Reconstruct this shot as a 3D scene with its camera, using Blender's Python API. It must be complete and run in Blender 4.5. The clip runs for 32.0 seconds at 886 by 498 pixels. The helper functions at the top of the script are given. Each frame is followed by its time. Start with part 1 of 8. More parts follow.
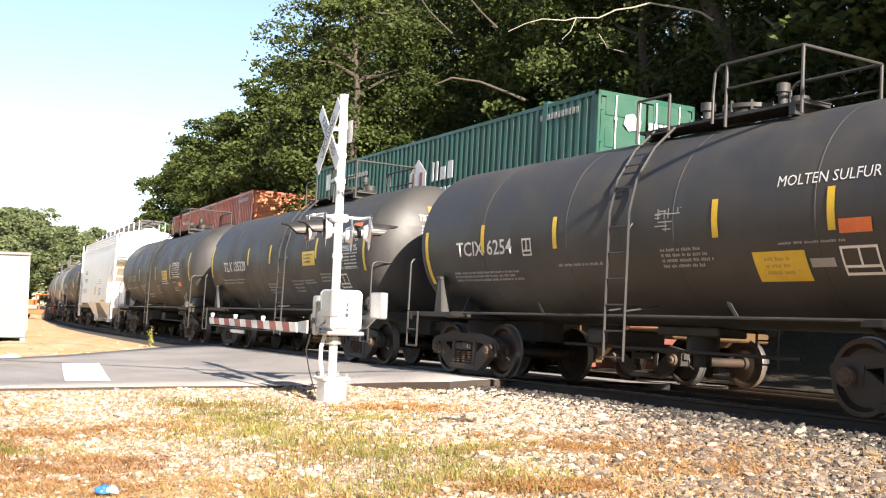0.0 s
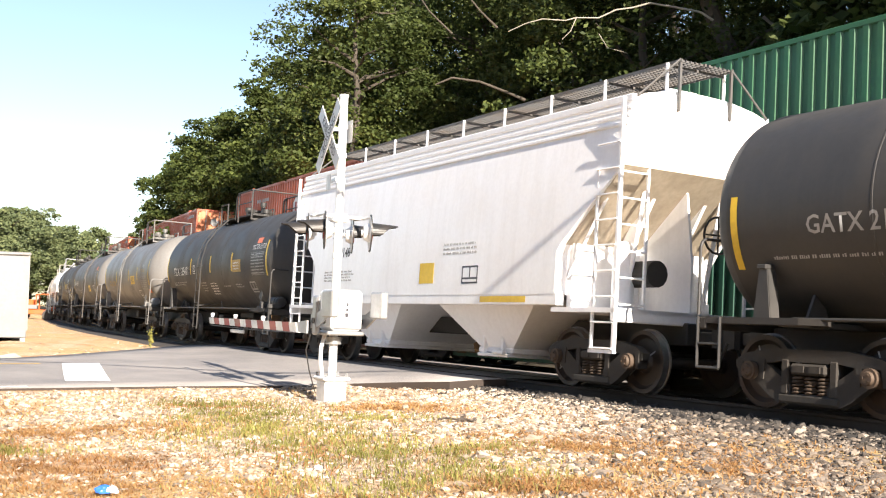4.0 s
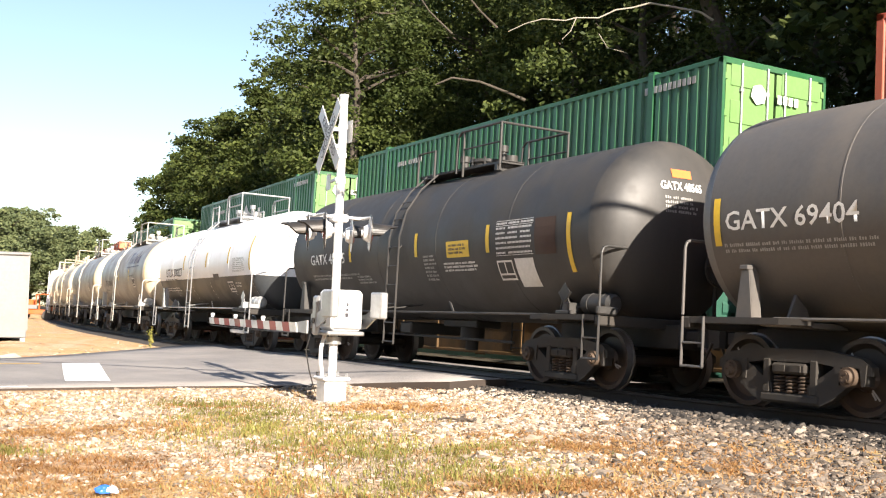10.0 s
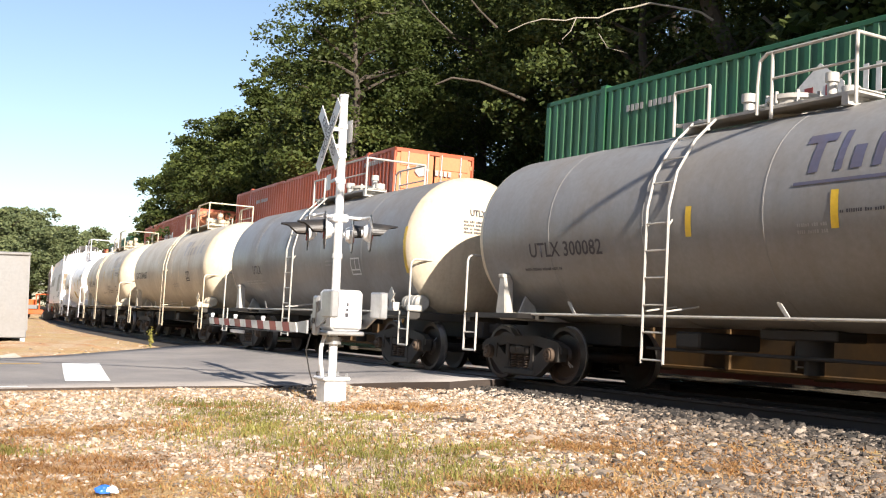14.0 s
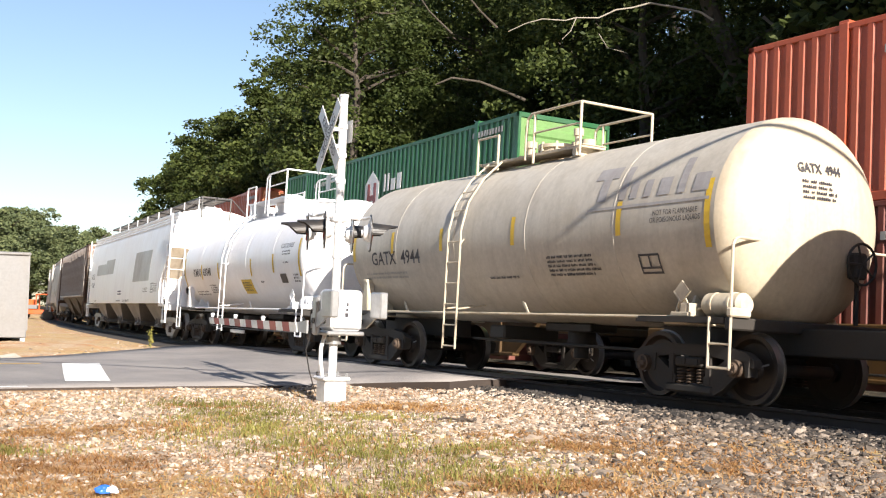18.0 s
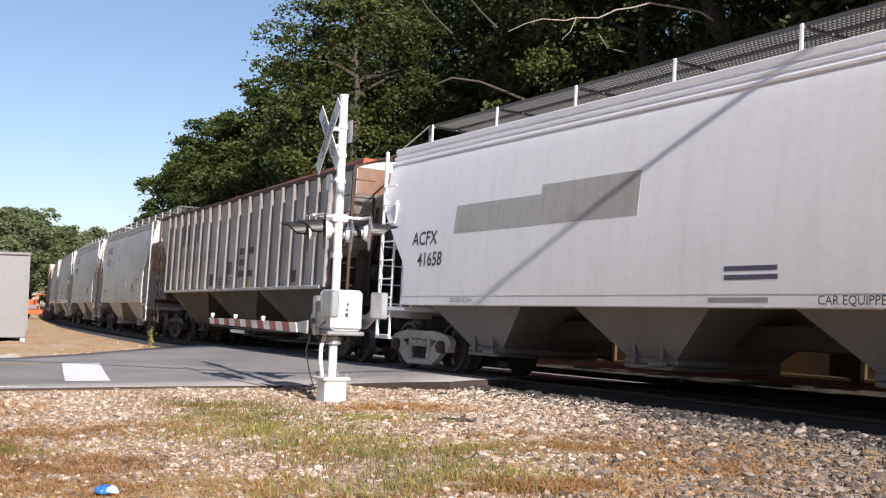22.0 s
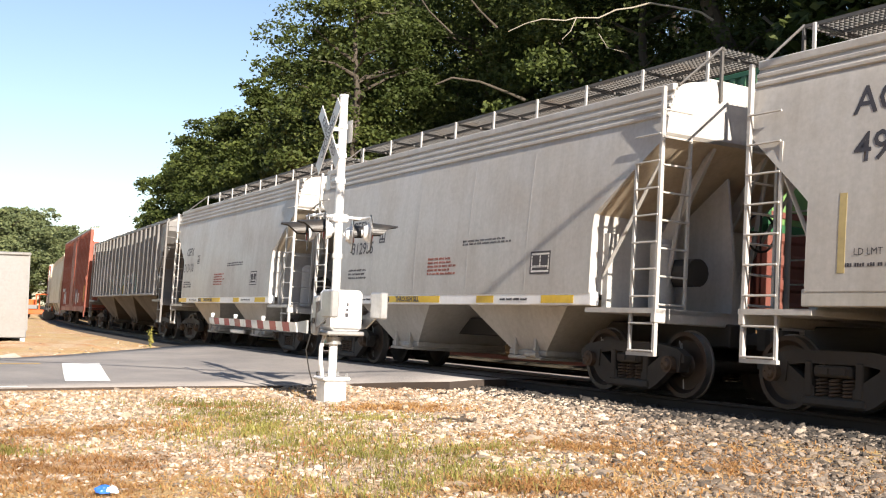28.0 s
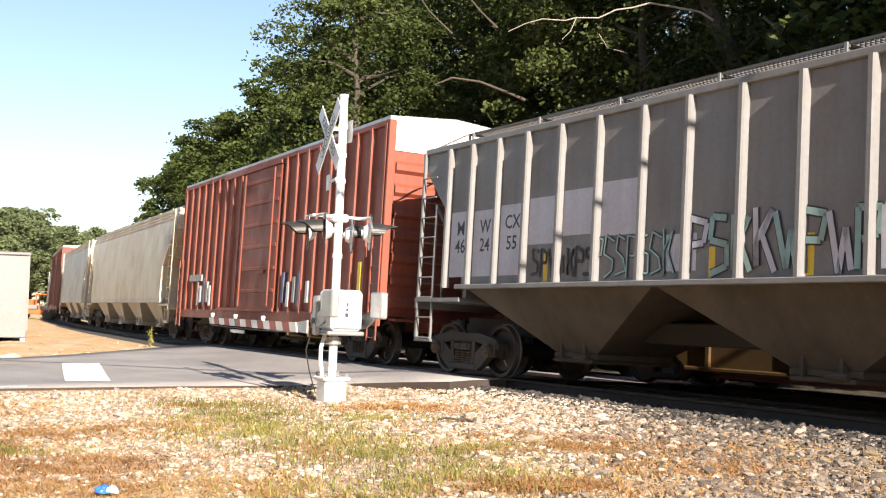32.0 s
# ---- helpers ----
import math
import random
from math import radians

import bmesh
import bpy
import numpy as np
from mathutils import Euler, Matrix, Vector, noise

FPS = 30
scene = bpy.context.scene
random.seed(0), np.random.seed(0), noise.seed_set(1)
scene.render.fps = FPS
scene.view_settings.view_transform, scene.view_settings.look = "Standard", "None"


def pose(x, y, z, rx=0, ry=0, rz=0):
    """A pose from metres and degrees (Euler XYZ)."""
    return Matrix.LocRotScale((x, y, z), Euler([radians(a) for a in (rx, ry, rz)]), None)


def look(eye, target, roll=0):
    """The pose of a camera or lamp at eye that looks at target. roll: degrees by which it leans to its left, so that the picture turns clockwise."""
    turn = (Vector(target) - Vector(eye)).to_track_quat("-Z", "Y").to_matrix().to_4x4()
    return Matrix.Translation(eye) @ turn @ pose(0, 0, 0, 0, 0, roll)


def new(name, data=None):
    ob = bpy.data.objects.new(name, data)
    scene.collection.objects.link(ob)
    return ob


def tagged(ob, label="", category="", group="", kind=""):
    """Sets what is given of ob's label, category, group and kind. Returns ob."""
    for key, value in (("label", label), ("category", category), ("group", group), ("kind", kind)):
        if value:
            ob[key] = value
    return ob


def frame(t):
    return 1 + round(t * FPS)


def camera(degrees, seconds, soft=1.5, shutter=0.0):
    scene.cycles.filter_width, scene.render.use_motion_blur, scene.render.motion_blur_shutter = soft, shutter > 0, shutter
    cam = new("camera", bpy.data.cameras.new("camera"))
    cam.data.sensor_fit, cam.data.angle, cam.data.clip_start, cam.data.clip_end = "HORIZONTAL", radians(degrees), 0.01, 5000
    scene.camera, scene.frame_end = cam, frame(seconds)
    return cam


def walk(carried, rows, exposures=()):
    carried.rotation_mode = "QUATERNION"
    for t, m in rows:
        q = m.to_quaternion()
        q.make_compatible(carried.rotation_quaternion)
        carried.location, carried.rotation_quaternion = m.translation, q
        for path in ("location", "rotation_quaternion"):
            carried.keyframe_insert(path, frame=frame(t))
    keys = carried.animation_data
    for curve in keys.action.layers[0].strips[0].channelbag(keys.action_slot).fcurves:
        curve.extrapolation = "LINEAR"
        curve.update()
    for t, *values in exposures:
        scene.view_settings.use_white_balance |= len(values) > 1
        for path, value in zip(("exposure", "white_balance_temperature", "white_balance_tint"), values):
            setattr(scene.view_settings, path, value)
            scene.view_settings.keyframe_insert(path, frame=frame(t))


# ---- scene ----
# ---------------------------------------------------------------- camera
# A fixed camera on a tripod beside a level crossing on a curve.
EYE = (0.0, 0.0, 1.154)
cam = camera(43.49, 32.0, soft=1.15)
STAND = look(EYE, (0.0, math.cos(0.05806), 1.154 + math.sin(0.05806)), 1.2216)
walk(cam, [(0, STAND), (32, STAND)], exposures=[(0, 1.71, 6800, 13), (3, 1.66, 6800, 13), (6, 1.61, 6800, 13), (9, 1.62, 6800, 13), (11, 1.42, 6900, 13), (13, 1.1, 6700, 13), (14, 1.21, 6650, 13), (17, 1.22, 6600, 13), (19, 1.0, 6450, 14), (20, 0.8, 6300, 17), (22, 0.74, 6150, 17), (23.5, 1.06, 6400, 13), (25, 1.27, 6900, 13), (28, 1.28, 6800, 13), (32, 1.44, 6800, 13)])

# ---------------------------------------------------------------- world and sun
SUN_AZ, SUN_ELEV = radians(115.3), radians(27.6)      # the way the light travels over the ground, and its height
SUN_WAY = Vector((math.cos(SUN_AZ), math.sin(SUN_AZ), 0))
world = bpy.data.worlds.new("sky")
scene.world = world
world.use_nodes = True
wn = world.node_tree
sky = wn.nodes.new("ShaderNodeTexSky")
sky.sky_type = "NISHITA"
sky.sun_disc = False
sky.sun_elevation = SUN_ELEV
sky.sun_rotation = math.atan2(-SUN_WAY.x, -SUN_WAY.y)
sky.air_density, sky.dust_density, sky.ozone_density = 1.0, 0.6, 1.5
wn.links.new(sky.outputs[0], wn.nodes["Background"].inputs[0])
wn.nodes["Background"].inputs[1].default_value = 0.073
sun = new("sun", bpy.data.lights.new("sun", "SUN"))
sun.data.energy, sun.data.angle, sun.data.color = 5.0, radians(0.5), (1.0, 0.93, 0.82)
sun.matrix_world = look((0, 0, 40), Vector((0, 0, 40)) + SUN_WAY * math.cos(SUN_ELEV) - Vector((0, 0, math.sin(SUN_ELEV))))

# ---------------------------------------------------------------- the line of the track
# s runs along the near track (growing away to the far bend), lat to the camera's side of it.
K0, K1, PHI0 = -0.003115, 1.8e-05, 2.160148
BANK = 0.04042
GAUGE = 1.435
LINE_S = np.arange(-220.0, 620.0, 0.5)
turn_rate = np.where(LINE_S < 170, K0 + K1 * np.clip(LINE_S, -60, 170), K0 + K1 * 170)
i_zero = int(np.argmin(abs(LINE_S)))
LINE_PHI = np.cumsum(turn_rate) * 0.5
LINE_PHI = LINE_PHI - LINE_PHI[i_zero] + PHI0
LINE_X = np.cumsum(np.cos(LINE_PHI)) * 0.5
LINE_Y = np.cumsum(np.sin(LINE_PHI)) * 0.5
LINE_X += 15.948954 - LINE_X[i_zero]
LINE_Y += -3.415412 - LINE_Y[i_zero]
SECOND = -3.918          # lat of the second track


def on_line(s, lat=0.0, z=0.0):
    """World place of a point by the track, with the track's cant near the rails."""
    x, y, a = (float(np.interp(s, LINE_S, c)) for c in (LINE_X, LINE_Y, LINE_PHI))
    lw = lat * math.cos(BANK) - z * math.sin(BANK)
    return Vector((x - math.sin(a) * lw, y + math.cos(a) * lw, z * math.cos(BANK) + (lat + 0.75) * math.sin(BANK)))


def flat_line(s, lat=0.0, z=0.0):
    """The same with no cant: for what stands on the ground."""
    x, y, a = (float(np.interp(s, LINE_S, c)) for c in (LINE_X, LINE_Y, LINE_PHI))
    return Vector((x - math.sin(a) * lat, y + math.cos(a) * lat, z))


def heading(s):
    return float(np.interp(s, LINE_S, LINE_PHI))


def line_coords(px, py):
    """s and lat of many world points at once."""
    px, py = np.asarray(px, float).ravel(), np.asarray(py, float).ravel()
    sx, sy, sp, ss = LINE_X[::4], LINE_Y[::4], LINE_PHI[::4], LINE_S[::4]
    out_s, out_l = np.empty_like(px), np.empty_like(px)
    for i in range(0, len(px), 4000):
        dx, dy = px[i:i + 4000, None] - sx, py[i:i + 4000, None] - sy
        k = np.argmin(dx * dx + dy * dy, axis=1)
        r = np.arange(len(k))
        ax, ay = dx[r, k], dy[r, k]
        out_s[i:i + 4000] = ss[k] + ax * np.cos(sp[k]) + ay * np.sin(sp[k])
        out_l[i:i + 4000] = -ax * np.sin(sp[k]) + ay * np.cos(sp[k])
    return out_s, out_l


def smooth(a, b, x):
    t = np.clip((np.asarray(x, float) - a) / (b - a), 0, 1)
    return t * t * (3 - 2 * t)


def ground_z(s, lat):
    """Height of the earth: a low bank at the track, falling to the camera, a wooded slope behind."""
    s, lat = np.asarray(s, float), np.asarray(lat, float)
    z = -0.14 - 0.06 * smooth(1.9, 3.0, lat) - 0.04 * smooth(3.0, 6.0, lat) - 0.13 * smooth(6.0, 9.5, lat)
    # towards the left the verge beside the line rises a little
    z += smooth(60, 110, s) * 0.55 * smooth(3.0, 8.0, lat)
    z += smooth(36, 52, s) * (0.22 * smooth(1.8, 3.2, lat) + 0.16 * smooth(4.0, 7.0, lat))
    # the second track lies lower by the cant, and the woods stand on a slope
    z += -0.16 * smooth(-0.5, -3.0, lat)
    z += np.where(lat < -7, 1.6 * smooth(-7, -14, lat) + 7.0 * smooth(-12, -60, lat), 0)
    # gravel banked up against the near edge of the road
    z = z + smooth(26.9, 28.5, s) * (1 - smooth(29.0, 31.0, s)) * smooth(2.0, 3.4, lat) * np.maximum(0, -0.165 - 0.2 * smooth(11, 30, lat) - z)
    return z


# ---------------------------------------------------------------- mesh building
class MB:
    """Collects the vertices and faces of one mesh."""

    def __init__(self):
        self.v, self.f, self.flat = [], [], []

    def add(self, verts, faces, m=None):
        k = len(self.v)
        self.v += [tuple(m @ Vector(p)) for p in verts] if m is not None else [tuple(p) for p in verts]
        self.f += [tuple(i + k for i in q) for q in faces]
        return self

    def box(self, x0, x1, y0, y1, z0, z1, b=0.0, m=None):
        if b <= 0:
            vs = [(x, y, z) for x in (x0, x1) for y in (y0, y1) for z in (z0, z1)]
            fs = [(0, 1, 3, 2), (4, 6, 7, 5), (0, 4, 5, 1), (2, 3, 7, 6), (0, 2, 6, 4), (1, 5, 7, 3)]
            return self.add(vs, fs, m)
        b = min(b, abs(x1 - x0) * 0.45, abs(y1 - y0) * 0.45, abs(z1 - z0) * 0.45)
        bm = bmesh.new()
        bmesh.ops.create_cube(bm, size=1.0)
        for v in bm.verts:
            v.co = Vector(((x0 + x1) / 2 + v.co.x * (x1 - x0), (y0 + y1) / 2 + v.co.y * (y1 - y0), (z0 + z1) / 2 + v.co.z * (z1 - z0)))
        bmesh.ops.bevel(bm, geom=bm.edges[:], offset=b, segments=1, affect="EDGES")
        bm.verts.index_update()
        self.add([v.co.copy() for v in bm.verts], [[v.index for v in f.verts] for f in bm.faces], m)
        bm.free()
        return self

    def cyl(self, p, q, r, n=10, r2=None, caps=True):
        p, q = Vector(p), Vector(q)
        r2 = r if r2 is None else r2
        ax = (q - p).normalized()
        u = ax.orthogonal().normalized()
        w = ax.cross(u)
        vs, fs = [], []
        for c, rr in ((p, r), (q, r2)):
            for i in range(n):
                a = 2 * math.pi * i / n
                vs.append(c + (u * math.cos(a) + w * math.sin(a)) * rr)
        for i in range(n):
            j = (i + 1) % n
            fs.append((i, j, n + j, n + i))
        if caps:
            fs += [tuple(range(n - 1, -1, -1)), tuple(range(n, 2 * n))]
        return self.add(vs, fs)

    def tube(self, pts, r, n=6):
        for a, b in zip(pts, pts[1:]):
            self.cyl(a, b, r, n)
        return self

    def lathe_x(self, profile, y=0.0, z=0.0, n=40):
        """Turns (x, radius) points about a line along x."""
        vs, fs, rows = [], [], []
        for x, r in profile:
            if r < 1e-4:
                rows.append([len(vs)])
                vs.append((x, y, z))
            else:
                rows.append(list(range(len(vs), len(vs) + n)))
                vs += [(x, y + r * math.cos(2 * math.pi * i / n), z + r * math.sin(2 * math.pi * i / n)) for i in range(n)]
        for a, b in zip(rows, rows[1:]):
            for i in range(n):
                j = (i + 1) % n
                if len(a) == 1:
                    fs.append((a[0], b[i], b[j]))
                elif len(b) == 1:
                    fs.append((a[i], b[0], a[j]))
                else:
                    fs.append((a[i], b[i], b[j], a[j]))
        return self.add(vs, fs)

    def prism(self, poly, axis, a, b):
        """A polygon in the two other axes, pushed from a to b along axis."""
        def place(p, t):
            return {"x": (t, p[0], p[1]), "y": (p[0], t, p[1]), "z": (p[0], p[1], t)}[axis]
        n = len(poly)
        vs = [place(p, a) for p in poly] + [place(p, b) for p in poly]
        fs = [(i, (i + 1) % n, n + (i + 1) % n, n + i) for i in range(n)]
        fs += [tuple(range(n - 1, -1, -1)), tuple(range(n, 2 * n))]
        return self.add(vs, fs)

    def quad(self, a, b, c, d):
        return self.add([a, b, c, d], [(0, 1, 2, 3)])

    def mesh(self, name, mat, shade=False):
        me = bpy.data.meshes.new(name)
        me.from_pydata(self.v, [], self.f)
        me.update()
        bm = bmesh.new()
        bm.from_mesh(me)
        bmesh.ops.recalc_face_normals(bm, faces=bm.faces[:])
        if shade:
            for f in bm.faces:
                f.smooth = True
            for e in bm.edges:
                if len(e.link_faces) == 2 and e.calc_face_angle(0) > 0.6:
                    e.smooth = False
        bm.to_mesh(me)
        bm.free()
        me.materials.append(mat)
        return me


MESHES = {}


def shared(key, build):
    """A mesh built once and used by many objects."""
    if key not in MESHES:
        MESHES[key] = build()
    return MESHES[key]


def put(name, mesh, parent=None, m=None, label=""):
    ob = new(name, mesh)
    if parent is not None:
        ob.parent = parent
    if m is not None:
        ob.matrix_basis = m
    if label:
        ob["label"] = label
    return ob


def part(name, mb, mat, parent, label="", shade=False, m=None):
    return put(name, mb.mesh(name, mat, shade), parent, m, label)


def thing(name, label, category, group="", kind="", m=None):
    ob = new(name)
    ob.empty_display_size = 0.2
    if m is not None:
        ob.matrix_basis = m
    return tagged(ob, label, category, group, kind)


# ---------------------------------------------------------------- materials
def node_mat(name):
    m = bpy.data.materials.new(name)
    m.use_nodes = True
    return m, m.node_tree, m.node_tree.nodes["Principled BSDF"]


def mix_rgb(nt, fac, a, b, how="MIX"):
    n = nt.nodes.new("ShaderNodeMix")
    n.data_type, n.blend_type = "RGBA", how
    for sock, val in ((n.inputs[0], fac), (n.inputs[6], a), (n.inputs[7], b)):
        if isinstance(val, bpy.types.NodeSocket):
            nt.links.new(val, sock)
        elif isinstance(val, (int, float)):
            sock.default_value = val
        else:
            sock.default_value = (*val, 1.0)
    return n.outputs[2]


def ramp(nt, val, lo, hi):
    n = nt.nodes.new("ShaderNodeMapRange")
    n.inputs[1].default_value, n.inputs[2].default_value = lo, hi
    nt.links.new(val, n.inputs[0])
    return n.outputs[0]


def tex(nt, scale, detail=4.0, coords="Object", stretch=(1, 1, 1), rough=0.6):
    tc = nt.nodes.new("ShaderNodeTexCoord")
    mp = nt.nodes.new("ShaderNodeMapping")
    mp.inputs["Scale"].default_value = stretch
    if coords == "World":
        geo = nt.nodes.new("ShaderNodeNewGeometry")
        nt.links.new(geo.outputs["Position"], mp.inputs[0])
    else:
        nt.links.new(tc.outputs[coords], mp.inputs[0])
    n = nt.nodes.new("ShaderNodeTexNoise")
    n.inputs["Scale"].default_value, n.inputs["Detail"].default_value, n.inputs["Roughness"].default_value = scale, detail, rough
    nt.links.new(mp.outputs[0], n.inputs[0])
    return n.outputs[0]


def bump(nt, bsdf, val, strength=0.3, dist=0.02):
    n = nt.nodes.new("ShaderNodeBump")
    n.inputs["Strength"].default_value, n.inputs["Distance"].default_value = strength, dist
    nt.links.new(val, n.inputs["Height"])
    nt.links.new(n.outputs[0], bsdf.inputs["Normal"])


def paint(name, base, rough=0.5, metal=0.0, dirt=(0.16, 0.11, 0.07), amount=0.35, streak=0.4, fine=0.08, bumpy=0.03):
    """Weathered paint: blotches, vertical dirt streaks and a fine grain."""
    m, nt, b = node_mat(name)
    blot = ramp(nt, tex(nt, 0.9, 6), 0.42, 0.75)
    run = ramp(nt, tex(nt, 1.0, 5, stretch=(5.0, 5.0, 0.35)), 0.45, 0.8)
    grain = ramp(nt, tex(nt, 14, 4), 0.3, 0.7)
    c = mix_rgb(nt, grain, tuple(x * (1 - fine) for x in base), tuple(min(1, x * (1 + fine)) for x in base))
    k = nt.nodes.new("ShaderNodeMath")
    k.operation = "MULTIPLY"
    nt.links.new(blot, k.inputs[0])
    k.inputs[1].default_value = amount
    c = mix_rgb(nt, k.outputs[0], c, dirt)
    k2 = nt.nodes.new("ShaderNodeMath")
    k2.operation = "MULTIPLY"
    nt.links.new(run, k2.inputs[0])
    k2.inputs[1].default_value = streak
    c = mix_rgb(nt, k2.outputs[0], c, tuple(0.6 * d + 0.1 * x for d, x in zip(dirt, base)))
    nt.links.new(c, b.inputs["Base Color"])
    b.inputs["Metallic"].default_value = metal
    r = nt.nodes.new("ShaderNodeMapRange")
    r.inputs[3].default_value, r.inputs[4].default_value = rough - 0.1, min(1.0, rough + 0.2)
    nt.links.new(blot, r.inputs[0])
    nt.links.new(r.outputs[0], b.inputs["Roughness"])
    bump(nt, b, grain, bumpy, 0.01)
    return m


M = {}
M["black"] = paint("black tank paint", (0.033, 0.032, 0.031), 0.6, dirt=(0.09, 0.08, 0.07), amount=0.35, streak=0.35)
M["charcoal"] = paint("dusty grey tank paint", (0.085, 0.081, 0.078), 0.58, dirt=(0.19, 0.16, 0.13), amount=0.4, streak=0.35)
M["grey"] = paint("light grey tank paint", (0.21, 0.21, 0.21), 0.45, dirt=(0.20, 0.16, 0.12), amount=0.35, streak=0.35)
M["pale"] = paint("pale grey car paint", (0.44, 0.43, 0.40), 0.5, dirt=(0.26, 0.21, 0.15), amount=0.3, streak=0.35)
M["beige"] = paint("beige tank paint", (0.48, 0.435, 0.36), 0.5, dirt=(0.30, 0.24, 0.17), amount=0.3, streak=0.3)
M["ghost"] = paint("painted-out emblem", (0.37, 0.355, 0.35), 0.5, amount=0.3, streak=0.3)
M["greige"] = paint("weathered pale tank paint", (0.50, 0.465, 0.40), 0.5, dirt=(0.27, 0.22, 0.16), amount=0.3, streak=0.35)
M["cream"] = paint("cream paint", (0.55, 0.485, 0.37), 0.5, dirt=(0.30, 0.2, 0.11), amount=0.3, streak=0.35)
M["white"] = paint("white car paint", (0.86, 0.86, 0.87), 0.4, dirt=(0.46, 0.40, 0.33), amount=0.08, streak=0.13, fine=0.03, bumpy=0.02)
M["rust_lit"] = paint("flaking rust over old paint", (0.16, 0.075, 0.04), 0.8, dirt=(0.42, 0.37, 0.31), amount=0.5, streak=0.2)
M["slope_dust"] = paint("dusty slope sheet", (0.50, 0.43, 0.33), 0.6, dirt=(0.28, 0.2, 0.13), amount=0.5, streak=0.4)
M["slate"] = paint("dark slate band", (0.04, 0.045, 0.05), 0.5, dirt=(0.06, 0.055, 0.05), amount=0.3)
M["ash"] = paint("ash grey tank paint", (0.15, 0.147, 0.142), 0.5, dirt=(0.17, 0.14, 0.11), amount=0.35, streak=0.35)
M["dull_yellow"] = paint("faded yellow strip", (0.42, 0.34, 0.16), 0.6, amount=0.3)
M["hopper_grey"] = paint("grey hopper paint", (0.44, 0.43, 0.415), 0.5, dirt=(0.25, 0.2, 0.15), amount=0.25, streak=0.25)
M["rib_grey"] = paint("rust-stained grey paint", (0.50, 0.47, 0.44), 0.6, dirt=(0.13, 0.09, 0.06), amount=0.5, streak=0.6)
M["rib_pale"] = paint("grey ribbed-side and chute paint", (0.18, 0.178, 0.178), 0.55, dirt=(0.14, 0.12, 0.10), amount=0.4, streak=0.4)
M["lilac"] = paint("pale lilac repaint panel", (0.50, 0.50, 0.57), 0.5, dirt=(0.2, 0.17, 0.15), amount=0.25, streak=0.25)
M["rib_post"] = paint("rust-streaked side posts", (0.25, 0.235, 0.225), 0.6, dirt=(0.10, 0.06, 0.04), amount=0.6, streak=0.8)
M["rust"] = paint("rusty steel", (0.06, 0.034, 0.023), 0.8, dirt=(0.07, 0.04, 0.03), amount=0.6, streak=0.5)
M["boxcar"] = paint("boxcar red paint", (0.26, 0.06, 0.032), 0.6, dirt=(0.10, 0.045, 0.03), amount=0.55, streak=0.65)
M["darkbox"] = paint("dull maroon paint", (0.16, 0.04, 0.03), 0.6, amount=0.4, streak=0.4)
M["steel"] = paint("grimy truck steel", (0.033, 0.030, 0.027), 0.75, 0.1, dirt=(0.065, 0.054, 0.043), amount=0.6, streak=0.2, bumpy=0.2)
M["tread"] = paint("wheel steel", (0.045, 0.036, 0.03), 0.6, 0.4, dirt=(0.13, 0.07, 0.04), amount=0.5, streak=0.0)
M["rim"] = paint("worn wheel rim", (0.26, 0.25, 0.24), 0.45, 0.8, dirt=(0.08, 0.06, 0.05), amount=0.4, streak=0.0)
M["grime"] = paint("brown brake-dust steel", (0.09, 0.06, 0.04), 0.8, 0.1, dirt=(0.04, 0.032, 0.026), amount=0.6, streak=0.2, bumpy=0.2)
M["under"] = paint("dark brown hopper paint", (0.095, 0.076, 0.056), 0.85, dirt=(0.04, 0.032, 0.025), amount=0.6, streak=0.5)
M["shine"] = paint("bright rail steel", (0.55, 0.54, 0.52), 0.25, 1.0, amount=0.1, streak=0.0)
M["railside"] = paint("rusty rail web", (0.045, 0.032, 0.025), 0.85, 0.1, dirt=(0.03, 0.024, 0.02), amount=0.6, streak=0.1)
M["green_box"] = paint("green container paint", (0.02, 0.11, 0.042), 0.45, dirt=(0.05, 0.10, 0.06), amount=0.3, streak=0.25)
# lighter copy of the green paint: full sun put into the end colour
M["green_lit_end"] = paint("green container ends lightened for sun", (0.13, 0.26, 0.085), 0.45, dirt=(0.16, 0.22, 0.09), amount=0.2, streak=0.2)
M["dark_green"] = paint("faded dark green container paint", (0.018, 0.085, 0.058), 0.45, dirt=(0.05, 0.08, 0.06), amount=0.3, streak=0.25)
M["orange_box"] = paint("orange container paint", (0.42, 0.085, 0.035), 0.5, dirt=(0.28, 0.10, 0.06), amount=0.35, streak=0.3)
# lighter copy of the orange paint, with the sun on the ends coloured in
M["orange_lit_end"] = paint("orange container ends lightened for sun", (0.58, 0.20, 0.085), 0.5, dirt=(0.36, 0.14, 0.08), amount=0.25, streak=0.2)
# dirty yellow, its colour also lowered for the shaded slot between the trains
M["yellow_car"] = paint("dirty well car yellow darkened for shade", (0.085, 0.043, 0.009), 0.75, dirt=(0.028, 0.021, 0.013), amount=0.75, streak=0.4)
M["yellow"] = paint("yellow reflector strip", (0.72, 0.48, 0.03), 0.5, amount=0.15, streak=0.1)
M["mark"] = paint("white stencil paint", (0.72, 0.72, 0.70), 0.6, amount=0.2, streak=0.15)
M["faint"] = paint("faded stencil paint", (0.34, 0.34, 0.33), 0.6, amount=0.3, streak=0.2)
M["dark_mark"] = paint("black stencil paint", (0.04, 0.04, 0.05), 0.6, amount=0.2, streak=0.1)
M["orange_tag"] = paint("orange placard", (0.75, 0.17, 0.04), 0.5, amount=0.15, streak=0.1)
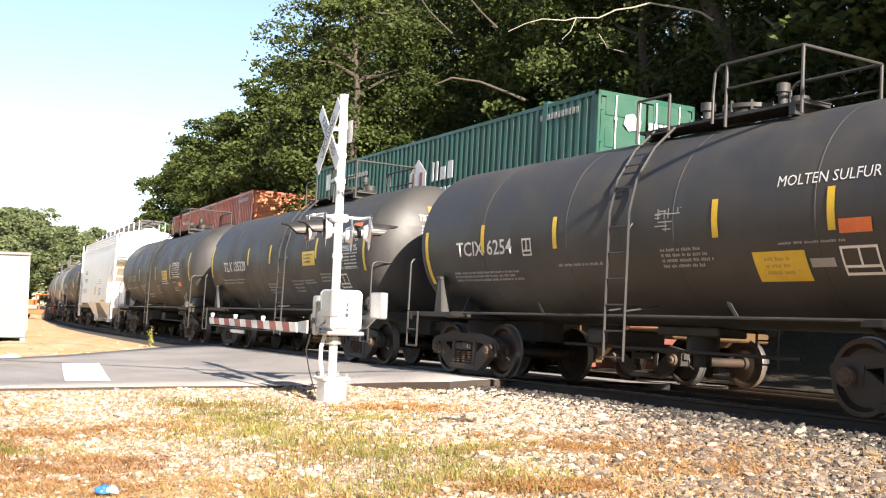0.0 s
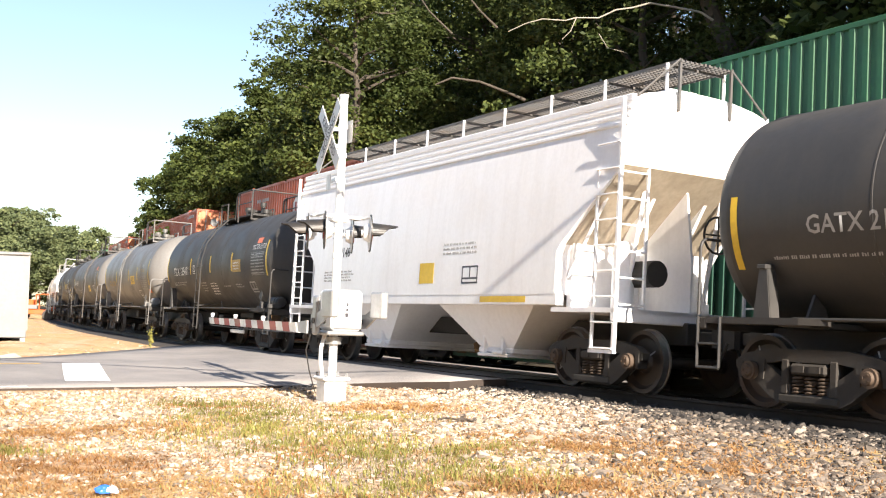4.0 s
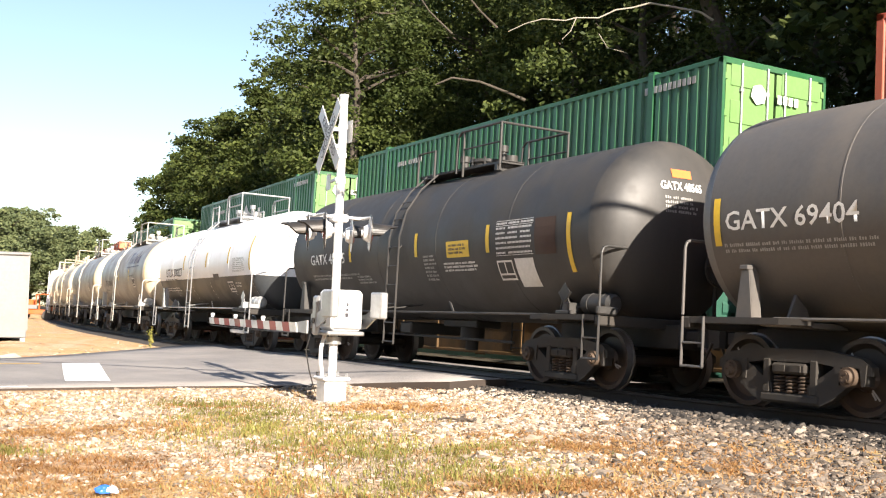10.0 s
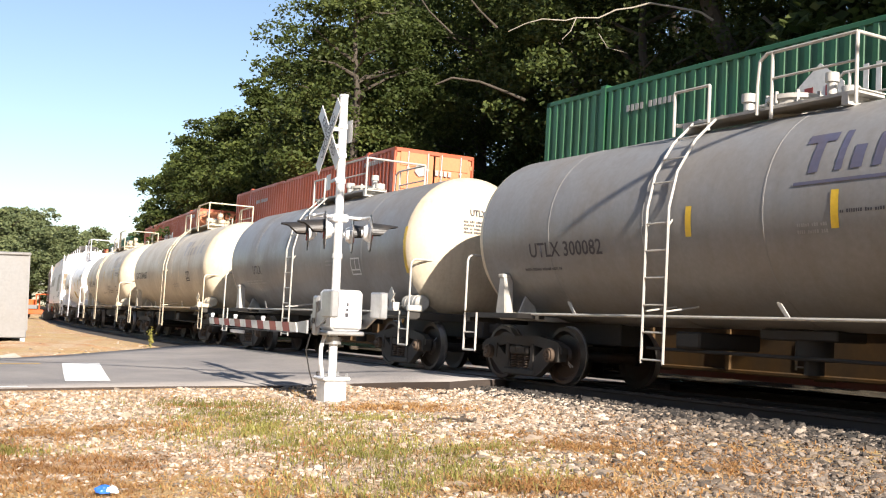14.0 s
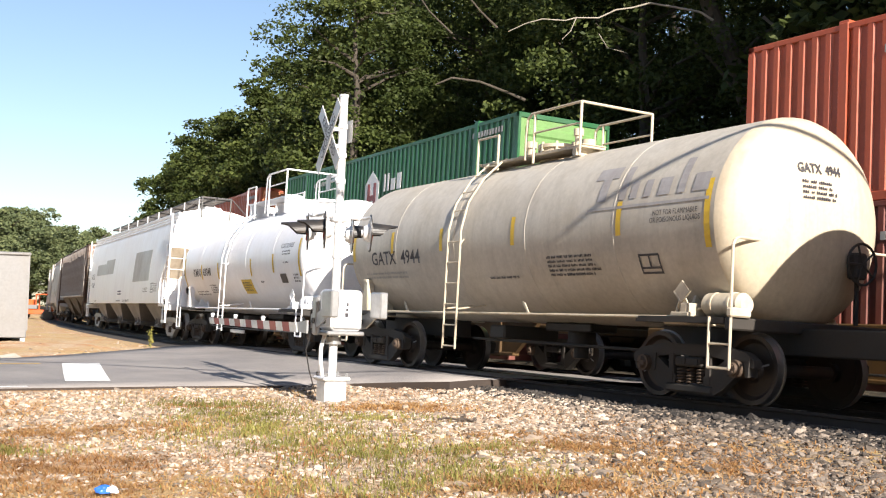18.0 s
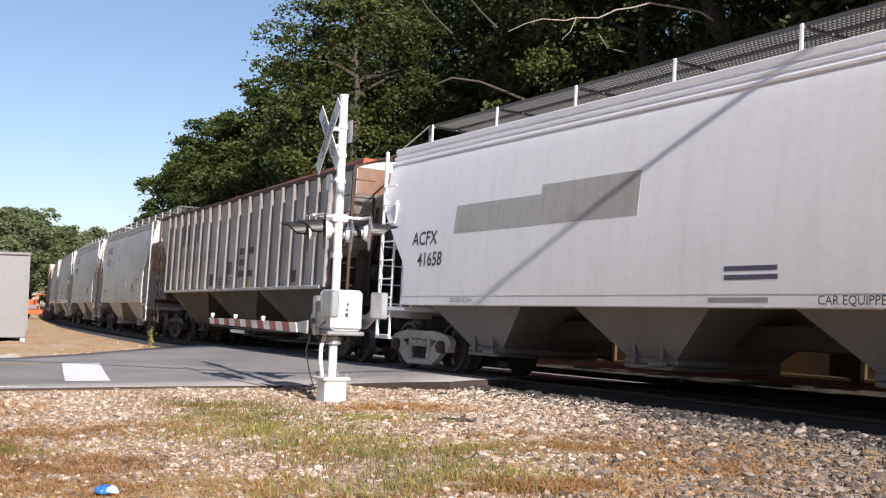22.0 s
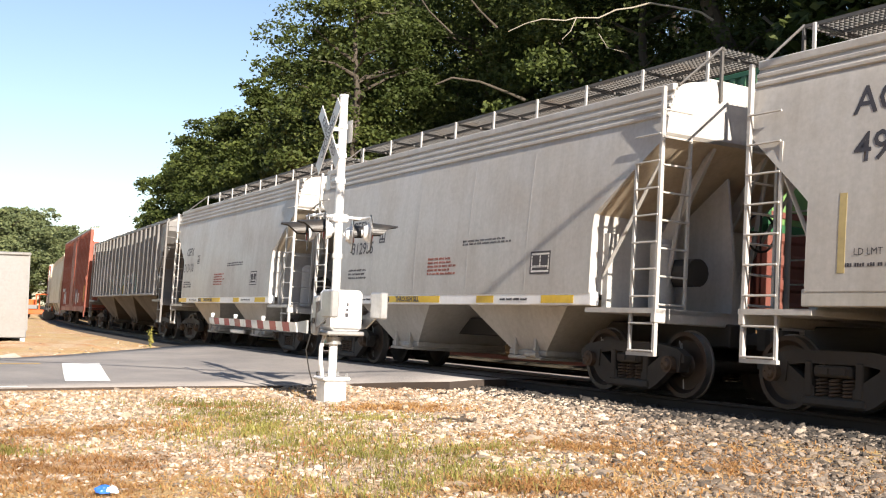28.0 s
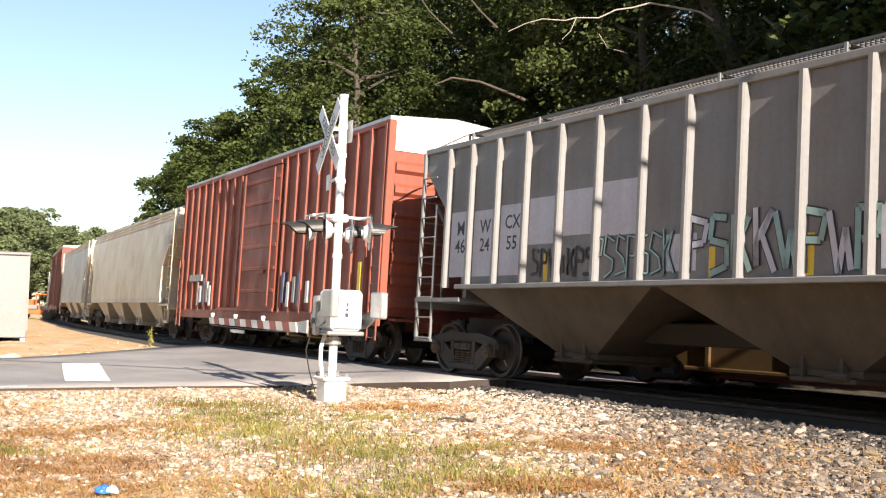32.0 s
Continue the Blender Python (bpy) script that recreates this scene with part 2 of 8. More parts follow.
M["gold_mark"] = paint("ochre stencil paint", (0.45, 0.28, 0.06), 0.6, amount=0.2)
M["blue_mark"] = paint("faded indigo paint", (0.085, 0.087, 0.14), 0.6, amount=0.15)
M["teal"] = paint("pale teal spray paint", (0.27, 0.43, 0.42), 0.6, amount=0.3)
M["red_mark"] = paint("maroon emblem paint", (0.25, 0.03, 0.03), 0.5, amount=0.1)
M["silver"] = paint("silver mast paint", (0.72, 0.73, 0.74), 0.4, 0.15, dirt=(0.4, 0.36, 0.3), amount=0.2, streak=0.2)
M["galv"] = paint("galvanised steel", (0.42, 0.43, 0.44), 0.45, 0.6, dirt=(0.25, 0.22, 0.18), amount=0.3, streak=0.2)
M["lamp_black"] = paint("black lamp enamel", (0.02, 0.02, 0.02), 0.5, amount=0.15)
M["lens_red"] = paint("dark red lens", (0.16, 0.01, 0.01), 0.2, amount=0.05, streak=0)
M["red_stripe"] = paint("red reflective sheeting", (0.30, 0.02, 0.02), 0.4, amount=0.15)
M["white_stripe"] = paint("white reflective sheeting", (0.72, 0.72, 0.70), 0.4, amount=0.15)
M["timber"] = paint("creosoted timber", (0.045, 0.035, 0.028), 0.85, amount=0.4, bumpy=0.4)
M["road_white"] = paint("worn white road paint", (0.78, 0.77, 0.74), 0.6, dirt=(0.3, 0.29, 0.27), amount=0.15, streak=0)
M["road_yellow"] = paint("worn yellow road paint", (0.55, 0.36, 0.08), 0.7, dirt=(0.2, 0.18, 0.14), amount=0.5, streak=0)
M["plastic_blue"] = paint("blue plastic film", (0.03, 0.14, 0.55), 0.35, amount=0.05, streak=0)
M["plastic_white"] = paint("white plastic film", (0.8, 0.8, 0.82), 0.35, amount=0.05, streak=0)
M["mesh_dark"] = paint("dull grey grating", (0.10, 0.10, 0.10), 0.7, 0.3, amount=0.4)
M["hut"] = paint("weathered aluminium sheet", (0.19, 0.19, 0.19), 0.55, 0.1, dirt=(0.25, 0.22, 0.18), amount=0.3, streak=0.35)
M["machine"] = paint("orange machine paint", (0.55, 0.10, 0.02), 0.5, amount=0.3)


def earth_mat():
    """Sandy verge: pale gravelly soil, tan dust, patches of rust-coloured needles and dry thatch."""
    m, nt, b = node_mat("sandy verge soil")
    big = ramp(nt, tex(nt, 0.28, 5, "World"), 0.42, 0.6)
    mid = ramp(nt, tex(nt, 1.1, 6, "World"), 0.45, 0.62)
    fine = ramp(nt, tex(nt, 22, 5, "World"), 0.3, 0.7)
    c = mix_rgb(nt, fine, (0.30, 0.205, 0.125), (0.60, 0.455, 0.30))
    c = mix_rgb(nt, mid, c, mix_rgb(nt, fine, (0.27, 0.11, 0.04), (0.56, 0.28, 0.11)))
    c = mix_rgb(nt, big, c, mix_rgb(nt, fine, (0.30, 0.20, 0.08), (0.54, 0.39, 0.18)))
    nt.links.new(c, b.inputs["Base Color"])
    b.inputs["Roughness"].default_value = 0.95
    bump(nt, b, fine, 0.6, 0.03)
    return m


def asphalt_mat():
    m, nt, b = node_mat("worn asphalt")
    big = ramp(nt, tex(nt, 0.5, 6, "World"), 0.35, 0.7)
    fine = ramp(nt, tex(nt, 60, 4, "World"), 0.35, 0.65)
    c = mix_rgb(nt, fine, (0.13, 0.122, 0.12), (0.25, 0.235, 0.228))
    c = mix_rgb(nt, big, c, (0.30, 0.275, 0.255))
    nt.links.new(c, b.inputs["Base Color"])
    b.inputs["Roughness"].default_value = 0.8
    bump(nt, b, fine, 0.35, 0.01)
    return m


def stone_mat(name, lo, hi, warm):
    m, nt, b = node_mat(name)
    geo = nt.nodes.new("ShaderNodeNewGeometry")
    cr = nt.nodes.new("ShaderNodeValToRGB")
    el = cr.color_ramp.elements
    el[0].color, el[1].color = (*lo, 1), (*hi, 1)
    e = el.new(0.55)
    e.color = (*warm, 1)
    nt.links.new(geo.outputs["Random Per Island"], cr.inputs[0])
    fine = ramp(nt, tex(nt, 40, 4, "World"), 0.3, 0.7)
    c = mix_rgb(nt, fine, mix_rgb(nt, 1.0, cr.outputs[0], (0.75, 0.73, 0.7), "MULTIPLY"), cr.outputs[0])
    nt.links.new(c, b.inputs["Base Color"])
    b.inputs["Roughness"].default_value = 0.85
    bump(nt, b, fine, 0.4, 0.01)
    return m


def leaf_mat(name, dark, light, trans=0.25):
    m, nt, b = node_mat(name)
    geo = nt.nodes.new("ShaderNodeNewGeometry")
    blot = ramp(nt, tex(nt, 0.35, 4, "World"), 0.35, 0.68)
    c = mix_rgb(nt, geo.outputs["Random Per Island"], dark, light)
    c = mix_rgb(nt, blot, c, tuple(0.72 * x for x in dark))
    nt.links.new(c, b.inputs["Base Color"])
    b.inputs["Roughness"].default_value = 0.6
    b.inputs["Specular IOR Level"].default_value = 0.2
    t = nt.nodes.new("ShaderNodeBsdfTranslucent")
    nt.links.new(c, t.inputs[0])
    mx = nt.nodes.new("ShaderNodeMixShader")
    mx.inputs[0].default_value = trans
    nt.links.new(b.outputs[0], mx.inputs[1])
    nt.links.new(t.outputs[0], mx.inputs[2])
    nt.links.new(mx.outputs[0], nt.nodes["Material Output"].inputs[0])
    return m


M["earth"] = earth_mat()
M["asphalt"] = asphalt_mat()


def apron_mat():
    m, nt, b = node_mat("pale crushed stone")
    fine = ramp(nt, tex(nt, 35, 5, "World"), 0.35, 0.65)
    mid = ramp(nt, tex(nt, 2.2, 5, "World"), 0.4, 0.65)
    c = mix_rgb(nt, fine, (0.46, 0.40, 0.32), (0.80, 0.74, 0.65))
    c = mix_rgb(nt, mid, c, (0.56, 0.47, 0.34))
    nt.links.new(c, b.inputs["Base Color"])
    b.inputs["Roughness"].default_value = 0.95
    bump(nt, b, fine, 0.6, 0.02)
    return m


M["apron"] = apron_mat()
M["ballast"] = stone_mat("pale ballast stone", (0.155, 0.127, 0.1), (0.66, 0.575, 0.48), (0.40, 0.315, 0.24))
M["grey_ballast"] = stone_mat("grey granite ballast", (0.07, 0.058, 0.048), (0.36, 0.305, 0.255), (0.165, 0.132, 0.104))
# near-black stone colour that carries the shade under the cars
M["dark_ballast"] = stone_mat("shade-darkened ballast", (0.025, 0.023, 0.022), (0.085, 0.075, 0.065), (0.05, 0.043, 0.038))
M["leaf"] = leaf_mat("broadleaf foliage", (0.036, 0.054, 0.014), (0.125, 0.152, 0.042), 0.32)
M["leaf_bright"] = leaf_mat("sunlit broadleaf foliage", (0.034, 0.052, 0.012), (0.122, 0.148, 0.040))
# far leaves are paled so that haze sits in their colour
M["leaf_far"] = leaf_mat("haze-paled distant foliage", (0.10, 0.13, 0.06), (0.22, 0.245, 0.11))
M["grass"] = leaf_mat("verge grass", (0.17, 0.17, 0.04), (0.46, 0.43, 0.14), 0.3)
M["straw"] = leaf_mat("dry straw", (0.32, 0.145, 0.05), (0.62, 0.40, 0.17), 0.2)
M["bark"] = paint("grey-brown bark", (0.065, 0.052, 0.038), 0.9, dirt=(0.05, 0.04, 0.03), amount=0.6, streak=0.6, bumpy=0.6)
M["pale_bark"] = paint("bleached bare branch", (0.30, 0.27, 0.22), 0.85, dirt=(0.2, 0.17, 0.13), amount=0.4, streak=0.2, bumpy=0.4)

# ---------------------------------------------------------------- ground


def ground():
    xs = np.unique(np.concatenate([np.linspace(-700, -60, 22), np.linspace(-60, -24, 25), np.linspace(-24, 14, 153), np.linspace(14, 60, 30), np.linspace(60, 700, 22)]))
    ys = np.unique(np.concatenate([np.linspace(-300, -10, 14), np.linspace(-10, 6, 17), np.linspace(6, 46, 161), np.linspace(46, 130, 70), np.linspace(130, 1500, 30)]))
    gx, gy = np.meshgrid(xs, ys)
    s, lat = line_coords(gx, gy)
    z = ground_z(s, lat)
    d = np.hypot(gx.ravel(), gy.ravel())
    lump = np.array([noise.noise((x * 0.6, y * 0.6, 3.0)) + 0.5 * noise.noise((x * 2.1, y * 2.1, 7.0)) for x, y in zip(gx.ravel(), gy.ravel())])
    z = z + lump * 0.035 * smooth(2.2, 3.2, lat) * (1 - smooth(40, 90, d))
    nx, ny = len(xs), len(ys)
    verts = np.column_stack([gx.ravel(), gy.ravel(), z]).tolist()
    faces = [(j * nx + i, j * nx + i + 1, (j + 1) * nx + i + 1, (j + 1) * nx + i) for j in range(ny - 1) for i in range(nx - 1)]
    me = bpy.data.meshes.new("ground")
    me.from_pydata(verts, [], faces)
    me.materials.append(M["earth"])
    for p in me.polygons:
        p.use_smooth = True
    return tagged(new("ground", me), "sandy verge with dry grass beside the railway", "ground", kind="structure")


ground()


def strip(name, mat, s0, s1, step, rows, label, category, cant=True, kind="structure"):
    """A long mesh along the track from a cross-section of (lat, z)."""
    ss = np.arange(s0, s1 + 0.01, step)
    v, f, n = [], [], len(rows)
    for s in ss:
        for l, z in rows:
            v.append(tuple((on_line if cant else flat_line)(s, l, z)))
    for i in range(len(ss) - 1):
        for j in range(n - 1):
            f.append((i * n + j, (i + 1) * n + j, (i + 1) * n + j + 1, i * n + j + 1))
    me = bpy.data.meshes.new(name)
    me.from_pydata(v, [], f)
    me.materials.append(mat)
    return tagged(new(name, me), label, category, kind=kind)


# ballast bed under both tracks, and its shoulder; car shade is in its colour
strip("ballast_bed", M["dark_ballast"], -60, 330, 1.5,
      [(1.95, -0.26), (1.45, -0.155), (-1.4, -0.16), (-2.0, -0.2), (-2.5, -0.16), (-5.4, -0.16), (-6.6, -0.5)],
      "shade-darkened ballast bed under two tracks", "ballast")


def forest_floor():
    """Dark sheet on the slope under the wood; scrub and shade put into its colour."""
    m, nt, b = node_mat("leaf litter coloured for shade")
    fine = ramp(nt, tex(nt, 9, 6, "World"), 0.35, 0.65)
    c = mix_rgb(nt, fine, (0.022, 0.02, 0.011), (0.075, 0.055, 0.03))
    nt.links.new(c, b.inputs["Base Color"])
    b.inputs["Roughness"].default_value = 0.95
    bump(nt, b, fine, 0.8, 0.05)
    strip("forest_floor", m, -60, 150, 2.0, [(l, float(ground_z(0.0, l)) + 0.05) for l in (-6.2, -7, -8.5, -10, -12, -14, -17, -20, -26, -34, -44)],
          "leaf litter coloured for shade, on the slope under the wood", "forest floor", cant=False)


forest_floor()


def rail(lat, name="rail"):
    """One running rail: foot, web and worn head."""
    top = 0.0
    prof = [(-0.07, -0.17), (0.07, -0.17), (0.07, -0.158), (0.012, -0.14), (0.010, -0.05), (0.034, -0.04), (0.036, -0.008), (0.024, top),
            (-0.024, top), (-0.036, -0.008), (-0.034, -0.04), (-0.010, -0.05), (-0.012, -0.14), (-0.07, -0.158), (-0.07, -0.17)]
    strip_ob = strip(name, M["railside"], -60, 320, 2.0, [(lat + a, z) for a, z in prof], "worn steel running rail", "rail")
    cap = strip("rail_head", M["shine"], -60, 320, 2.0, [(lat - 0.022, 0.002), (lat + 0.022, 0.002)], "", "")
    del cap["kind"]
    cap.parent = strip_ob
    cap["label"] = "polished rail head"


for lat in (0.753, -0.753, SECOND + 0.753, SECOND - 0.753):
    rail(lat)

# ---------------------------------------------------------------- road and crossing


def road_z(s, l):
    """Height of the road's surface: level with the rails at the crossing, a little lower away from it."""
    z = -0.13 + 0.11 * float(smooth(29, 36, s)) - 0.25 * float(smooth(11, 30, l))
    t = float(smooth(1.2, 3.6, l))
    return z * t + 0.05 * (1 - t)


def road():
    """Asphalt road over the crossing; its edges flare towards the track."""
    v, f = [], []
    lats = [60, 40, 26, 18, 13, 10, 8.7, 7.5, 6.3, 5.2, 4.4, 3.6, 3.0, 2.4, 1.9, 1.5, 0.84]
    n = 9
    for l in lats:
        a = 28.9 if l > 6 else (28.9 - 0.3 * (6 - l) / 3 if l > 3 else 28.6 - 1.6 * float(smooth(3.0, 1.7, l)))
        b = 36.3 + 7.4 * float(smooth(8.5, 1.5, l))
        for i in range(n):
            s = a + (b - a) * i / (n - 1)
            p = flat_line(s, l)
            z = road_z(s, l)
            v.append((p.x, p.y, z))
    for j in range(len(lats) - 1):
        for i in range(n - 1):
            f.append((j * n + i, j * n + i + 1, (j + 1) * n + i + 1, (j + 1) * n + i))
    # side skirts give the slab its thickness
    k = len(v)
    for j in range(len(lats)):
        for i in (0, n - 1):
            x, y, z = v[j * n + i]
            v.append((x, y, z - 0.25))
    for j in range(len(lats) - 1):
        f.append((j * n, (j + 1) * n, k + 2 * (j + 1), k + 2 * j))
        f.append((j * n + n - 1, k + 2 * j + 1, k + 2 * (j + 1) + 1, (j + 1) * n + n - 1))
    me = bpy.data.meshes.new("road")
    me.from_pydata(v, [], f)
    me.materials.append(M["asphalt"])
    me.materials.append(M["railside"])
    for p in me.polygons:
        p.material_index = int(p.index >= (len(lats) - 1) * (n - 1))
        p.use_smooth = len(p.vertices) == 4 and p.index < (len(lats) - 1) * (n - 1)
    return tagged(new("road", me), "worn grey asphalt road up to the crossing", "road", kind="structure")


road()
strip("crossing_panel", M["asphalt"], 27.3, 43.5, 0.8, [(0.66, -0.16), (0.66, -0.005), (-0.66, -0.005), (-0.66, -0.16)],
      "asphalt infill between the rails of the crossing", "crossing")
strip("crossing_panel", M["asphalt"], 27.3, 43.5, 0.8, [(-0.84, -0.16), (-0.84, -0.005), (SECOND + 0.84, -0.005), (SECOND + 0.84, -0.16)],
      "asphalt infill between the two tracks of the crossing", "crossing")
strip("crossing_panel", M["asphalt"], 27.3, 43.5, 0.8, [(SECOND + 0.66, -0.16), (SECOND + 0.66, -0.005), (SECOND - 0.66, -0.005), (SECOND - 0.66, -0.16)],
      "asphalt infill between the far rails of the crossing", "crossing")


def road_mark(name, s0, s1, l0, l1, mat, label, skew=0.0):
    """A painted patch that lies on the road's crowned surface."""
    v, f, ns = [], [], 8
    for i in range(ns + 1):
        for l in (l0, l1):
            s = s0 + (s1 - s0) * i / ns
            l = l + skew * (s - s0)
            p = flat_line(s, l)
            v.append((p.x, p.y, road_z(s, l) + 0.008))
    for i in range(ns):
        f.append((2 * i, 2 * i + 1, 2 * i + 3, 2 * i + 2))
    me = bpy.data.meshes.new(name)
    me.from_pydata(v, [], f)
    me.materials.append(mat)
    return tagged(new(name, me), label, "road marking", kind="structure")


road_mark("stop_line", 30.2, 34.4, 6.8, 7.55, M["road_white"], "thick white stop line painted on the road", -0.16)
road_mark("centre_line", 34.3, 34.45, 7.3, 9.2, M["road_yellow"], "worn yellow centre line on the road")
road_mark("edge_line", 29.15, 29.3, 8.3, 11.5, M["road_white"], "thin white edge line on the road")

# ---------------------------------------------------------------- trains: how they run
V1, A1, V2, A2 = 9.256532, 0.013492, 13.494823, -0.001492


def gone(t, k):
    u = t - 16.0
    return V1 * u + A1 * u * u / 2 if k == 1 else V2 * u + A2 * u * u / 2


def rail_pose(sigma, half, t, k):
    """Pose of a body whose two trucks stand half a wheelbase either side of its middle."""
    s = sigma - gone(t, k)
    lat = 0.0 if k == 1 else SECOND
    a, b = on_line(s - half, lat), on_line(s + half, lat)
    c, d = (a + b) / 2, b - a
    return Matrix.Translation(c) @ Matrix.Rotation(math.atan2(d.y, d.x), 4, "Z") @ Matrix.Rotation(BANK, 4, "X")


RUNNING, WHEELS = [], []


def runs(ob, sigma, half, k):
    """Notes that a thing runs on track k with its middle at sigma along its train."""
    ob.matrix_basis = rail_pose(sigma, half, 0.0, k)
    RUNNING.append((ob, sigma, half, k))
    return ob


def motions():
    for ob, sigma, half, k in RUNNING:
        walk(ob, [(t, rail_pose(sigma, half, t, k)) for t in range(0, 33)])
    # wheels roll while their car is near enough to be seen turning
    where = {o: (sigma, k) for o, sigma, half, k in RUNNING}
    for wheel, car, dx in WHEELS:
        sigma, k = where[car]
        if k != 1:
            continue
        near = [i / 15 for i in range(0, 481) if 12 < sigma - gone(i / 15, 1) < 55]
        if not near:
            continue
        times = sorted({0.0, 32.0, *near})
        g0, g1 = gone(near[0], 1), gone(near[-1], 1)
        rows = []
        for t in times:
            g = min(max(gone(t, 1), g0), g1)
            rows.append((t, Matrix.Translation((dx, 0, 0.4572)) @ Matrix.Rotation(-(g - g0) / 0.4572, 4, "Y")))
        walk(wheel, rows)


# ---------------------------------------------------------------- car parts
def wheel_mesh():
    """A wheelset: two flanged wheels with dished plates on an axle."""
    mb = MB()
    for side in (1, -1):
        prof = [(0.60, 0.0), (0.60, 0.13), (0.685, 0.13), (0.69, 0.17), (0.715, 0.36), (0.69, 0.40), (0.69, 0.4775), (0.72, 0.482), (0.725, 0.462),
                (0.825, 0.455), (0.825, 0.395), (0.80, 0.385), (0.765, 0.34), (0.775, 0.17), (0.83, 0.14), (0.83, 0.10), (0.86, 0.10), (0.86, 0.0)]
        k = len(mb.v)
        mb.lathe_x([(x, r) for x, r in prof], n=36)
        for i in range(k, len(mb.v)):
            x, y, z = mb.v[i]
            mb.v[i] = (y, x * side, z)
    mb.cyl((0, -0.62, 0), (0, 0.62, 0), 0.085, 14)
    me = mb.mesh("wheelset", M["tread"], True)
    # chalk marks on the plates show the wheel turning
    bm = bmesh.new()
    bm.from_mesh(me)
    for side in (1, -1):
        for a, r0, r1 in ((0.3, 0.18, 0.34), (0.42, 0.2, 0.3), (3.6, 0.2, 0.33)):
            q = []
            for r, w in ((r0, -0.012), (r1, -0.012), (r1, 0.012), (r0, 0.012)):
                q.append(bm.verts.new((r * math.cos(a) - w * math.sin(a), side * 0.838, r * math.sin(a) + w * math.cos(a))))
            bm.faces.new(q).material_index = 1
    for f in bm.faces:
        c = f.calc_center_median()
        if 0.446 < math.hypot(c.x, c.z) < 0.49:
            f.material_index = 2
    bm.to_mesh(me)
    bm.free()
    me.materials.append(M["faint"])
    me.materials.append(M["rim"])
    return me


def frame_mesh(mat):
    """Cast side frames, one a side, with two windows, bearing boxes and the bolster between them."""
    mb = MB()
    for side in (1,):
        y0, y1 = side * 0.93, side * 1.06
        top = [(-1.16, 0.48), (-1.16, 0.58), (-1.02, 0.67), (-0.55, 0.745), (0.55, 0.745), (1.02, 0.67), (1.16, 0.58), (1.16, 0.48), (0.98, 0.48), (0.80, 0.54), (0.45, 0.59), (-0.45, 0.59), (-0.80, 0.54), (-0.98, 0.48)]
        mb.prism(top, "y", y0, y1)
        mb.prism([(-1.02, 0.47), (-0.98, 0.56), (-0.70, 0.58), (-0.27, 0.31), (-0.27, 0.10), (-0.46, 0.09), (-0.60, 0.16)], "y", y0, y1)
        mb.prism([(1.02, 0.47), (0.60, 0.16), (0.46, 0.09), (0.27, 0.10), (0.27, 0.31), (0.70, 0.58), (0.98, 0.56)], "y", y0, y1)
        mb.box(-0.46, 0.46, y0, y1 + 0.02, 0.09, 0.215, 0.03)
        for x in (-0.36, 0.36):
            mb.box(x - 0.055, x + 0.055, y0, y1 + side * 0.015, 0.2, 0.62, 0.015)
        for x in (-0.889, 0.889):
            mb.prism([(x - 0.22, 0.60), (x - 0.2, 0.36), (x - 0.15, 0.36), (x - 0.13, 0.56), (x + 0.13, 0.56), (x + 0.15, 0.36), (x + 0.2, 0.36), (x + 0.22, 0.60)], "y", side * 0.91, side * 1.08)
    return mb.mesh("side_frame", M[mat])


def bolster_mesh(mat):
    mb = MB()
    mb.box(-0.2, 0.2, -0.93, 0.93, 0.42, 0.62, 0.03)
    mb.cyl((0, 0, 0.6), (0, 0, 0.72), 0.22, 16)
    for side in (1, -1):
        mb.box(-0.27, 0.27, side * 0.95, side * 1.10, 0.44, 0.575, 0.03)
        mb.box(-0.2, -0.04, side * 1.095, side * 1.115, 0.47, 0.55)
        mb.box(0.04, 0.2, side * 1.095, side * 1.115, 0.47, 0.55)
    return mb.mesh("bolster", M[mat])


def spring_mesh():
    """One coil spring standing between the side frame's seat and the bolster."""
    mb, n, rows = MB(), 6, 5 * 12
    for i in range(rows + 1):
        a = 2 * math.pi * i / 12
        z = 0.225 + 0.21 * i / rows
        for k in range(n):
            t = 2 * math.pi * k / n
            r = 0.07 + 0.016 * math.cos(t)
            mb.v.append((r * math.cos(a), 1.0 + r * math.sin(a), z + 0.016 * math.sin(t)))
    for i in range(rows):
        for k in range(n):
            p, q = i * n + k, i * n + (k + 1) % n
            mb.f.append((p, q, q + n, p + n))
    return mb.mesh("spring", M["grime"], True)


def bearing_mesh():
    mb = MB()
    for side in (1,):
        mb.cyl((0, side * 0.9, 0), (0, side * 1.14, 0), 0.115, 16)
        mb.cyl((0, side * 1.14, 0), (0, side * 1.175, 0), 0.085, 16, 0.07)
        for i in range(3):
            a = 2 * math.pi * i / 3
            mb.cyl((0.045 * math.cos(a), side * 1.17, 0.045 * math.sin(a)), (0.045 * math.cos(a), side * 1.19, 0.045 * math.sin(a)), 0.014, 6)
    return mb.mesh("bearing", M["grime"], True)


